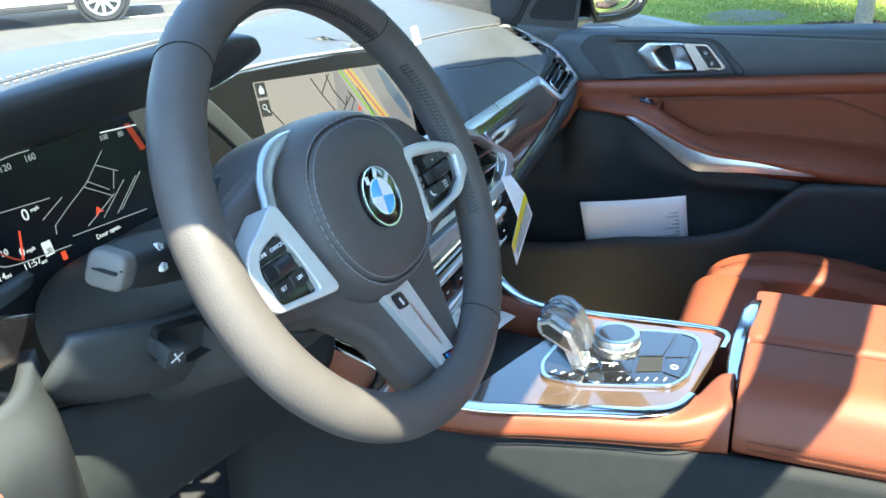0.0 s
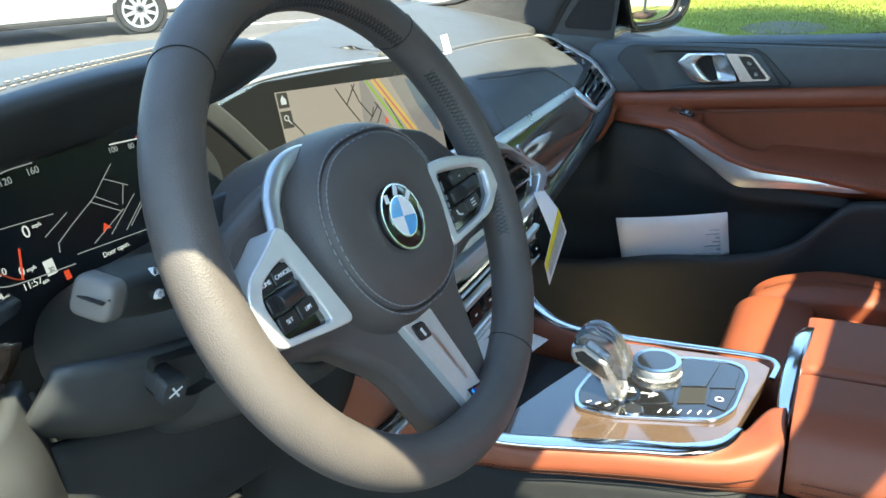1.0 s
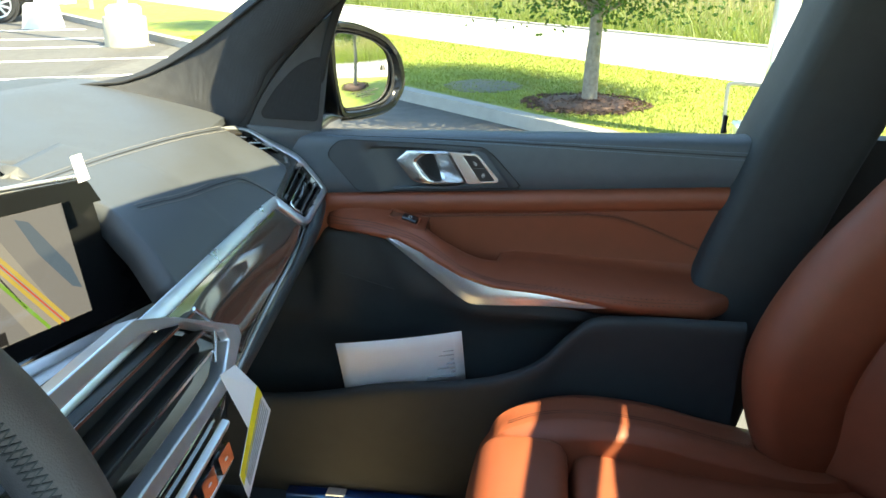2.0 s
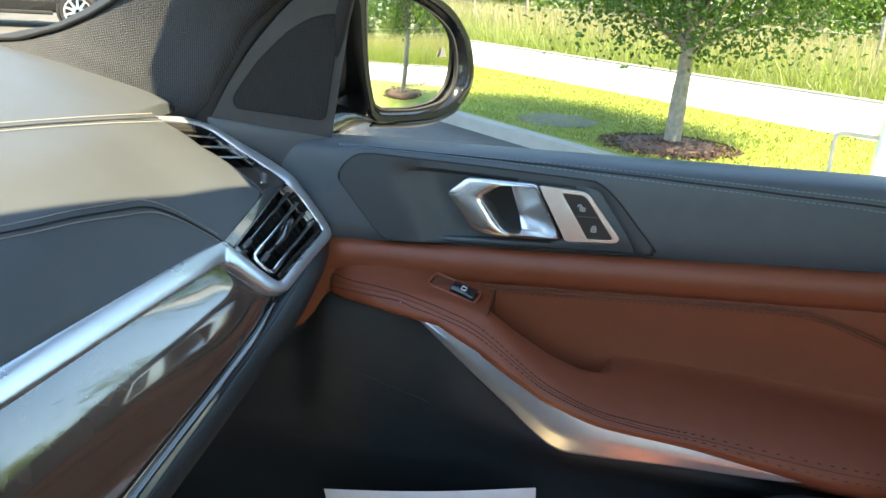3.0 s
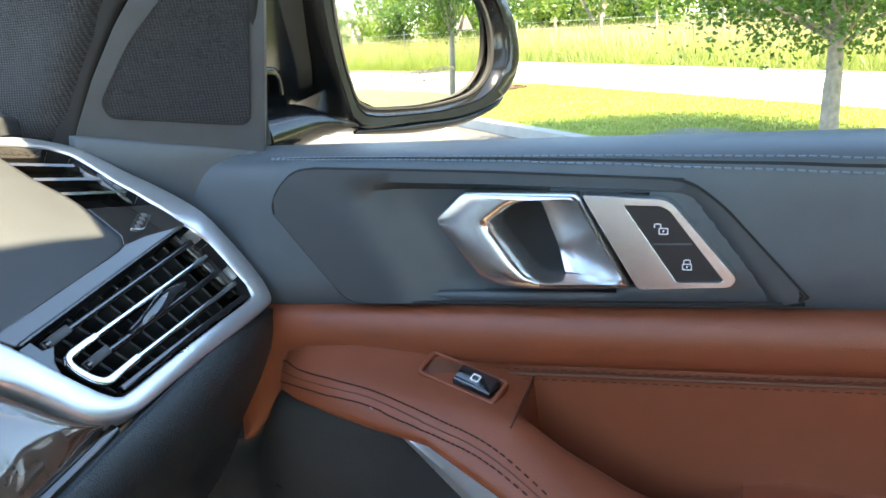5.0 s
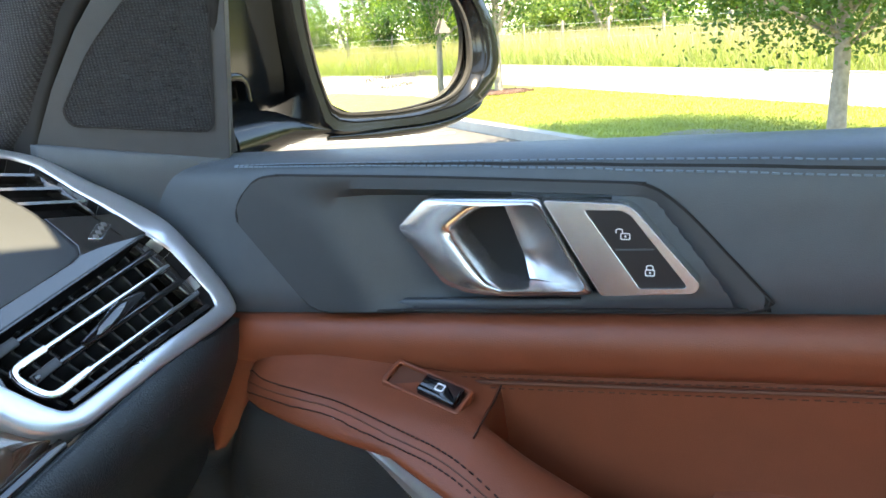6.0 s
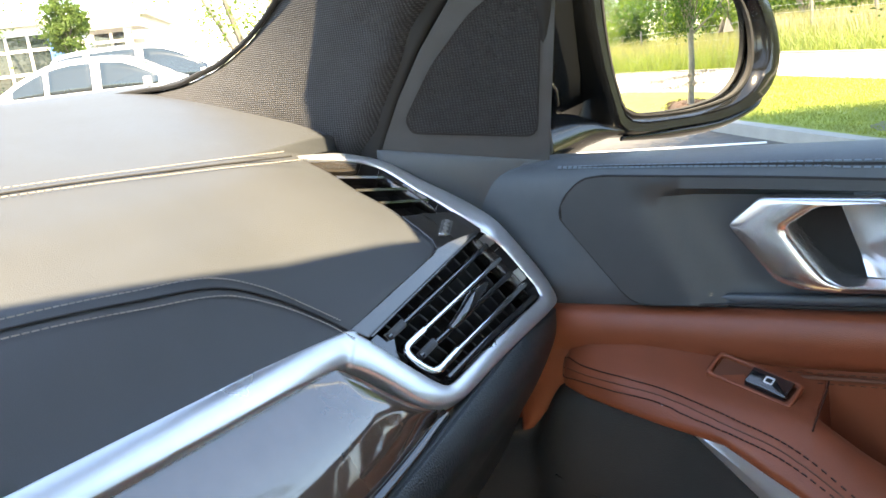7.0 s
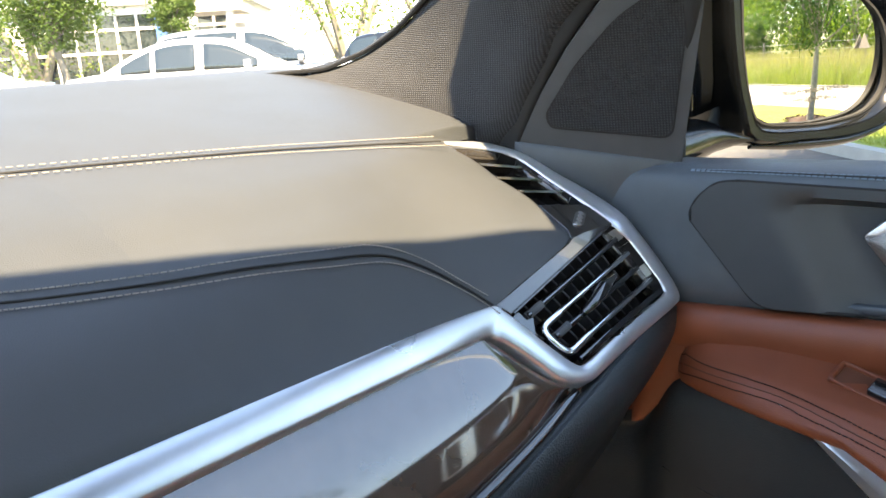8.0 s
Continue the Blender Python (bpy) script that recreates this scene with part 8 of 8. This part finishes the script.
for a, b, h in ((41, -0.5, 8), (42, 4.0, 8), (37, 8.5, 8), (44, -16, 9), (30, -14.5, 5.5), (46, -22, 9)):
    bush("tree", out(a, b, -0.02), h * 0.48, h, 3200, 0.2, LEAF3 if h > 5 else LEAF4, "leafy parking-lot tree in bright sun", int(300 + a), "tree")


tree("tree", out(24.0, -7.75, -0.02), 5.4, 0.10, 1.5, 3.5, 16000, 0.10, "round-crowned tree on a parking island", LEAF4, 31, fork=2.0, lean=(-0.2, 0.2))
tree("tree", out(30.0, -6.1, -0.02), 4.6, 0.08, 0.75, 3.2, 7000, 0.11, "slim young tree before the building", LEAF4, 32, fork=2.1)


# ---- lamp posts ----
def lamp_post(at, base, h, label, square=True):
    p = Vector(at)
    t = thing("lamp_post", label, "lamp post", p)
    if base == "drum":
        part("drum_base", capped([[p + Vector((x * k, y * k, z)) for x, y in ring(0.33, 28)] for k, z in ((1.0, 0.0), (1.0, 0.42), (0.96, 0.45))]), DRUM, t, "stained round concrete base")
        part("base_block", capped([[p + Vector((x * k, y * k, z)) for x, y in rbox(0.42, 0.42, 0.04)] for k, z in ((1.0, 0.45), (1.0, 0.58), (0.75, 0.63))]), CARPAINT_WHITE, t, "white base cover")
        z0 = 0.6
    else:
        part("base_block", capped([[p + Vector((x * k, y * k, z)) for x, y in rbox(0.5, 0.5, 0.03)] for k, z in ((1.15, 0.0), (0.95, 0.42), (0.8, 0.47))]), CARPAINT_WHITE, t, "flared white base block")
        z0 = 0.45
    part("pole", capped([[p + Vector((x * k, y * k, z)) for x, y in (rbox(0.18, 0.18, 0.02) if square else ring(0.075, 16))] for k, z in ((1.0, z0), (0.8, h))]), CARPAINT_WHITE, t, "white pole")
    part("lamp_head", capped([[p + RB * 0.5 + Vector((x, y, z)) for x, y in rbox(0.5, 0.3, 0.05)] for z in (h, h + 0.12)]), CARPAINT_WHITE, t, "flat lamp head")
    part("lamp_arm", sweep([p + Vector((0, 0, h - 0.05)), p + RB * 0.25 + Vector((0, 0, h + 0.04)), p + RB * 0.5 + Vector((0, 0, h + 0.05))], ring(0.04, 8), (0, 0, 1), 6), CARPAINT_WHITE, t, "lamp arm")
    return t


DRUM = mat("stained_concrete", (0.46, 0.42, 0.32), 0.9, vary=0.25, scale=5, bump=0.4, bscale=40)
lamp_post(out(13.15, 4.1), "drum", 6.5, "round white lamp post on a stained concrete drum", False)
lamp_post(out(17.3, 3.85), "block", 6.5, "square white post on a flared white base")
lamp_post(out(23.4, 5.75), "block", 6.5, "square white post on a flared white base")
# square lamp post beside the parking bay, with a cable pipe bent into it
LP = out(2.74, 5.36)
po = thing("lamp_post", "square white lamp post with grey cable pipe in the lawn", "lamp post", LP + Vector((0, 0, 0.1)))
part("pole", capped([[LP + Vector((x * k, y * k, z)) for x, y in rbox(0.15, 0.15, 0.012)] for k, z in ((1.0, 0.2), (0.9, 6.5))]), CARPAINT_WHITE, po, "white square pole")
part("base_block", capped([[LP + Vector((x * k, y * k, z)) for x, y in rbox(0.47, 0.47, 0.02)] for k, z in ((1.0, 0.05), (1.0, 0.235), (0.94, 0.25), (0.4, 0.252))]), CARPAINT_WHITE, po, "white base block")
part("lamp_arm", sweep([LP + Vector((0, 0, 6.45)), LP + RB * 0.25 + Vector((0, 0, 6.54)), LP + RB * 0.5 + Vector((0, 0, 6.55))], ring(0.04, 8), (0, 0, 1), 6), CARPAINT_WHITE, po, "lamp arm")
part("lamp_head", capped([[LP + RB * 0.5 + Vector((x, y, z)) for x, y in rbox(0.5, 0.3, 0.05)] for z in (6.5, 6.62)]), CARPAINT_WHITE, po, "flat lamp head")
side = Vector((0.1, 0.31, 0))
part("cable_pipe", sweep([LP + side + Vector((0, 0, 0.05)), LP + side + Vector((0, 0, 0.3)), LP + side + Vector((0, 0, 0.5)), LP + side * 0.9 + Vector((0, 0, 0.54)), LP + side * 0.5 + Vector((0, 0, 0.54)), LP + side * 0.1 + Vector((0, 0, 0.54))], ring(0.014, 10), (1, 0, 0.1), 24), DRUM, po, "grey bent cable pipe")
hy = thing("standpipe", "short grey utility standpipe in the lawn", "standpipe", out(20.8, 5.75, 0.1))
part("pipe", capped([[out(20.8, 5.75, z) + Vector((x * k, y * k, 0)) for x, y in ring(0.06, 12)] for k, z in ((1, 0.05), (1, 0.5), (1.6, 0.52), (1.6, 0.66), (0.7, 0.72))]), DRUM, hy, "grey pipe and cap")


# ---- parked vehicles ----
def vehicle(name, label, category, at, nose, length, width, height, paint, tall=False, belt=0.98):
    p, f = Vector(at), Vector(nose).normalized()
    l = Vector((-f.y, f.x, 0))
    t = thing(name, label, category, p)
    X = lambda u, v, z: p + f * u + l * v + Vector((0, 0, z))
    L, hw = length / 2, width / 2
    sill = 0.26 if not tall else 0.32
    bonnet = belt - 0.04 if not tall else belt
    st = [(-L, 0.75, 0.45, belt - 0.12), (-L + 0.08, 0.88, 0.36, belt - 0.02), (-L + 0.5, 0.97, sill, belt + 0.03), (-0.9, 1.0, sill, belt + 0.02), (0.2, 1.0, sill, belt), (L - 1.25, 0.99, sill, bonnet), (L - 0.6, 0.96, sill, bonnet - 0.10), (L - 0.14, 0.86, 0.32, bonnet - 0.22), (L, 0.7, 0.38, bonnet - 0.32)]
    rows = []
    for u, k, z0, z1 in st:
        w = hw * k
        rows.append([X(u, s * x * w, z0 + (z1 - z0) * y) for s, x, y in ((1, 0.80, 0.0), (1, 0.94, 0.06), (1, 1.0, 0.35), (1, 0.985, 0.7), (1, 0.93, 0.93), (1, 0.78, 1.0), (-1, 0.78, 1.0), (-1, 0.93, 0.93), (-1, 0.985, 0.7), (-1, 1.0, 0.35), (-1, 0.94, 0.06), (-1, 0.80, 0.0))])
    body = part("body", capped(rows), paint, t, smooth=50)
    # cabin: arched roof line over the belt, sides leaning in
    ub0, ub1 = (-L + 0.55, L - 1.25) if not tall else (-L + 0.12, L - 1.25)
    arch = [(0, 0), (0.08, 0.26), (0.18, 0.60), (0.28, 0.84), (0.38, 0.97), (0.47, 1), (0.60, 0.985), (0.70, 0.88), (0.84, 0.50), (1, 0)] if not tall else [(0, 0), (0.03, 0.45), (0.08, 0.82), (0.16, 0.95), (0.34, 1), (0.55, 0.985), (0.68, 0.87), (0.84, 0.48), (1, 0)]
    arch = spline([(q, z, 0) for q, z in arch], 80)
    rise = height - belt
    top = lambda q: rise * float(np.interp(q, [a.x for a in arch], [a.y for a in arch]))
    half = lambda z: hw * (0.94 - 0.22 * z / rise)
    C = lambda q, s, z, o=0.0: X(ub0 + (ub1 - ub0) * q, s * (half(z) + o), belt - 0.015 + z)
    rows = []
    for i in range(41):
        q = i / 40
        h = top(q) + 0.004
        side = [(1, -0.03), (1, h * 0.5), (1, h * 0.84), (0.965, h * 0.94), (0.86, h * 0.985), (0.5, h), (0, h * 1.01)]
        rows.append([C(q, a, z) for a, z in side] + [C(q, -a, z) for a, z in side[-2::-1]])
    part("cabin", capped(rows), paint, t, smooth=60)
    cuts = ((0.13, 0.285), (0.31, 0.52), (0.565, 0.85)) if not tall else ((0.05, 0.24), (0.27, 0.50), (0.54, 0.86))
    for s in (-1, 1):
        for q0, q1 in cuts:
            rows = [[C(q, s, 0.03 + (max(0.035, top(q) - 0.085) - 0.03) * j / 4, 0.008) for j in range(5)] for q in [q0 + (q1 - q0) * i / 9 for i in range(10)]]
            part("side_window", grid(rows), CARGLASS, t, "dark tinted glass", solid=-0.008, face=l * s)
    for nm, q0, q1, way in (("windscreen", 0.71, 0.96, f + Vector((0, 0, 0.5))), ("rear_window", 0.08, 0.30, Vector((0, 0, 0.5)) - f) if not tall else ("rear_window", 0.012, 0.07, -f)):
        rows = [[C(q, 0.8 * j / 4, top(q) + 0.012 + 0.008 * (1 - abs(j) / 4)) for j in range(-4, 5)] for q in [q0 + (q1 - q0) * i / 9 for i in range(10)]]
        part(nm, grid(rows), CARGLASS, t, "dark tinted glass", solid=-0.008, face=way)
    r = 0.34 if not tall else 0.37
    for u in (L - 0.92, -L + 1.0):
        for s in (-1, 1):
            c = X(u, s * (hw - 0.10), r)
            part("wheel_arch", capped([[c + f * (1.13 * r * math.cos(q)) + Vector((0, 0, 1.13 * r * math.sin(q))) + l * s * d for q in [math.pi * 2 * i / 24 for i in range(24)]] for d in (-0.05, 0.075)]), TYRE, t, "dark wheel arch")
            w = part("tyre", capped([[c + f * (r * k * math.cos(q)) + Vector((0, 0, r * k * math.sin(q))) + l * s * d for q in [math.pi * 2 * i / 28 for i in range(28)]] for k, d in ((0.9, -0.1), (1.0, -0.08), (1.0, 0.08), (0.93, 0.105), (0.74, 0.10), (0.72, 0.06))]), TYRE, t, "black tyre")
            bm = bmesh.new()
            for i in range(10):
                q = 0.3 + math.pi * 2 * i / 10
                e = f * math.cos(q) + Vector((0, 0, math.sin(q)))
                g = (f * -math.sin(q) + Vector((0, 0, math.cos(q)))) * 0.022
                o_ = l * s
                capped([[c + e * rr + g * kk + o_ * 0.075, c + e * rr - g * kk + o_ * 0.075, c + e * rr - g * kk + o_ * 0.10, c + e * rr + g * kk + o_ * 0.10] for rr, kk in ((0.04, 1.3), (r * 0.72, 0.8))], bm)
            part("rim", bm, RIM_SILVER, w, "silver spoked rim")
            ringo = [(f * math.cos(q) + Vector((0, 0, math.sin(q)))) for q in [math.pi * 2 * i / 28 for i in range(28)]]
            part("rim_ring", grid([[c + e * (r * 0.74) + l * s * 0.102 for e in ringo], [c + e * (r * 0.66) + l * s * 0.098 for e in ringo], [c + e * (r * 0.66) + l * s * 0.06 for e in ringo], [c + e * (r * 0.74) + l * s * 0.06 for e in ringo]], True, True), RIM_SILVER, w, "silver rim ring")
    for s in (-1, 1):
        part("headlight", capped([[X(L - 0.30, s * hw * 0.80, bonnet - 0.30) + f * a + l * s * b + Vector((0, 0, c)) for a, b, c in ((0, 0.04, 0.0), (0.13, -0.05, -0.02), (0.18, -0.25, -0.02), (0.15, -0.25, 0.10), (0.08, -0.05, 0.13), (-0.08, 0.05, 0.14))], [X(L - 0.38, s * hw * 0.72, bonnet - 0.29) + f * a + l * s * b + Vector((0, 0, c)) for a, b, c in ((0, 0.04, 0.0), (0.13, -0.05, -0.02), (0.18, -0.25, -0.02), (0.15, -0.25, 0.10), (0.08, -0.05, 0.13), (-0.08, 0.05, 0.14))]]), CHROME, t, "clear headlight")
        part("tail_light", capped([[X(-L + 0.05 + du, s * (hw * 0.60 + dv), belt - 0.22 + dz) for dv, dz in ((0, 0), (0.20, 0), (0.22, 0.15), (0, 0.13))] for du in (-0.03, 0.12)]), TAIL_RED, t, "red tail light")
        part("door_mirror", capped([[X(ub1 - 0.55 + u, s * (hw + 0.02 + v), belt + 0.06 + z) for v, z in rbox(0.2, 0.13, 0.04)] for u in (-0.03, 0.06)]), paint, t, "door mirror")
        for u in (-0.35, 0.55):
            part("door_handle", box(0, 0, 0, 0.2, 0.02, 0.025), paint, t).matrix_basis = Matrix.Translation(-p) @ Matrix.Translation(X(u, s * (hw * 0.985), belt - 0.17)) @ Matrix(((f.x, l.x, 0, 0), (f.y, l.y, 0, 0), (0, 0, 1, 0), (0, 0, 0, 1)))
            part("door_gap", sweep([X(u - 0.14, s * (hw * 0.998), sill + 0.2), X(u - 0.14, s * hw * 0.995, belt - 0.3), X(u - 0.14, s * hw * 0.95, belt - 0.06)], rbox(0.008, 0.008, 0.002, 2), f, 6), TYRE, t, "dark door gap")
    part("grille", box(-0.45, 0, 0, 0.45, 0.04, 0.16), TYRE, t, "black grille").matrix_basis = Matrix.Translation(-p) @ Matrix.Translation(X(L - 0.035, 0, 0.48)) @ Matrix(((l.x, f.x, 0, 0), (l.y, f.y, 0, 0), (0, 0, 1, 0), (0, 0, 0, 1)))
    part("side_skirt", sweep([X(-L + 1.4, hw * 0.96, sill), X(0, hw * 0.97, sill), X(L - 1.4, hw * 0.96, sill)], rbox(0.05, 0.08, 0.02), (0, 0, 1), 4), TYRE, t, "dark side sill")
    part("side_skirt", sweep([X(-L + 1.4, -hw * 0.96, sill), X(0, -hw * 0.97, sill), X(L - 1.4, -hw * 0.96, sill)], rbox(0.05, 0.08, 0.02), (0, 0, 1), 4), TYRE, t, "dark side sill")
    return t


RIM_SILVER = mat("silver_rim", (0.6, 0.61, 0.62), 0.3, 0.8, vary=0.03)
TAIL_RED = mat("tail_light_red", (0.5, 0.02, 0.02), 0.2, coat=1.0)
PAINT_GREY = mat("grey_paint", (0.3, 0.31, 0.32), 0.25, 0.3, vary=0.03, coat=1.0)
PAINT_SILVER = mat("silver_paint", (0.5, 0.51, 0.52), 0.25, 0.4, vary=0.03, coat=1.0)
vehicle("sedan", "white four-door sedan parked side-on", "car", out(13.4, -1.88), RB, 4.5, 1.8, 1.60, CARPAINT_WHITE, belt=1.11)
vehicle("suv", "silver estate car parked beside a white sedan", "car", out(16.6, -1.45), RB, 4.7, 1.9, 1.83, PAINT_SILVER, True, 1.15)
vehicle("suv", "black car with silver wheels parked near a lamp post", "car", out(20.3, 2.2), RB + RA * -0.3, 4.9, 1.95, 1.7, CARPAINT_BLACK, True, 1.05)
vehicle("minivan", "grey minivan parked beneath a tree", "car", out(21.6, -9.9), RB, 5.0, 1.95, 1.88, PAINT_GREY, True, 1.15)
vehicle("sedan", "white sedan parked far across the lot", "car", out(28, -5.3), RB, 4.7, 1.8, 1.45, CARPAINT_WHITE)
vehicle("sedan", "white sedan parked under far trees", "car", out(30, 1.0), RB, 4.7, 1.8, 1.45, CARPAINT_WHITE)
vehicle("sedan", "silver car parked under far trees", "car", out(33, 3.5), RB, 4.7, 1.8, 1.45, PAINT_SILVER)
vehicle("sedan", "dark blue car parked beyond the fence", "car", out(4.0, 28.5), RA, 4.7, 1.8, 1.45, CARPAINT_BLACK)


# ---- building across the lot ----
def building():
    t = thing("showroom_building", "low white commercial building with blue trim and glass front", "building", out(45, -10))
    face, depth = 44.0, 12.0
    def block(name, a0, a1, b0, b1, z0, z1, material, label="", parent=t):
        return part(name, prism([(a0, b0), (a1, b0), (a1, b1), (a0, b1)], lambda u, v, w: out(u, v, w), z0, z1), material, parent, label, smooth=0)
    for b0, b1, z0, z1 in ((-30, -5.6, 3.75, 4.2), (-30, -5.6, 0.0, 0.5), (-30, -24, 0.5, 3.75), (-17.2, -16.0, 0.5, 3.75), (-8.9, -8.0, 0.5, 3.75), (-6.3, -5.6, 0.5, 3.75)):
        block("wall", face, face + 0.3, b0, b1, z0, z1, WALL_WHITE, "pale rendered wall")
    block("rear_wall", face + depth, face + depth + 0.3, -30, -5.6, 0, 4.2, WALL_WHITE, "pale rendered wall")
    for b in (-30, -5.9):
        block("side_wall", face + 0.3, face + depth, b, b + 0.3, 0, 4.2, WALL_WHITE, "pale rendered wall")
    block("roof", face - 0.4, face + depth + 0.6, -30.3, -5.3, 4.2, 4.4, WALL_WHITE, "flat white roof edge")
    for b0, b1, n in ((-24, -17.2, 6), (-16.0, -8.9, 7), (-8.0, -6.3, 2)):
        w = (b1 - b0) / n
        for k in range(n):
            block("window", face + 0.14, face + 0.18, b0 + w * k + 0.06, b0 + w * (k + 1) - 0.06, 0.5, 3.75, CARGLASS, "dark shop window")
            block("mullion", face + 0.05, face + 0.2, b0 + w * k - 0.06, b0 + w * k + 0.06, 0.5, 3.75, WALL_WHITE)
        for z in (1.9, 3.0):
            block("transom", face + 0.06, face + 0.21, b0, b1, z, z + 0.14, WALL_WHITE, "white transom bar")
    # entrance canopy on columns
    block("canopy", face - 4.5, face - 0.45, -8.1, -5.2, 3.45, 3.85, WALL_WHITE, "white entrance canopy")
    for b in (-7.75, -5.85):
        block("column", face - 4.3, face - 3.98, b, b + 0.32, 0, 3.45, WALL_WHITE, "square white column")
    block("sign_panel", face - 0.5, face - 0.4, -9.9, -9.2, 2.2, 3.5, TRIM_BLUE, "blue panel by the entrance")
    block("sign_post", face - 0.48, face - 0.42, -9.6, -9.5, 0, 2.2, WALL_WHITE, "post of the blue panel")
    return t


WALL_WHITE = mat("white_render", (0.75, 0.73, 0.68), 0.8, vary=0.06, scale=1.5)
TRIM_BLUE = mat("blue_trim", (0.10, 0.22, 0.62), 0.4, vary=0.05)
building()
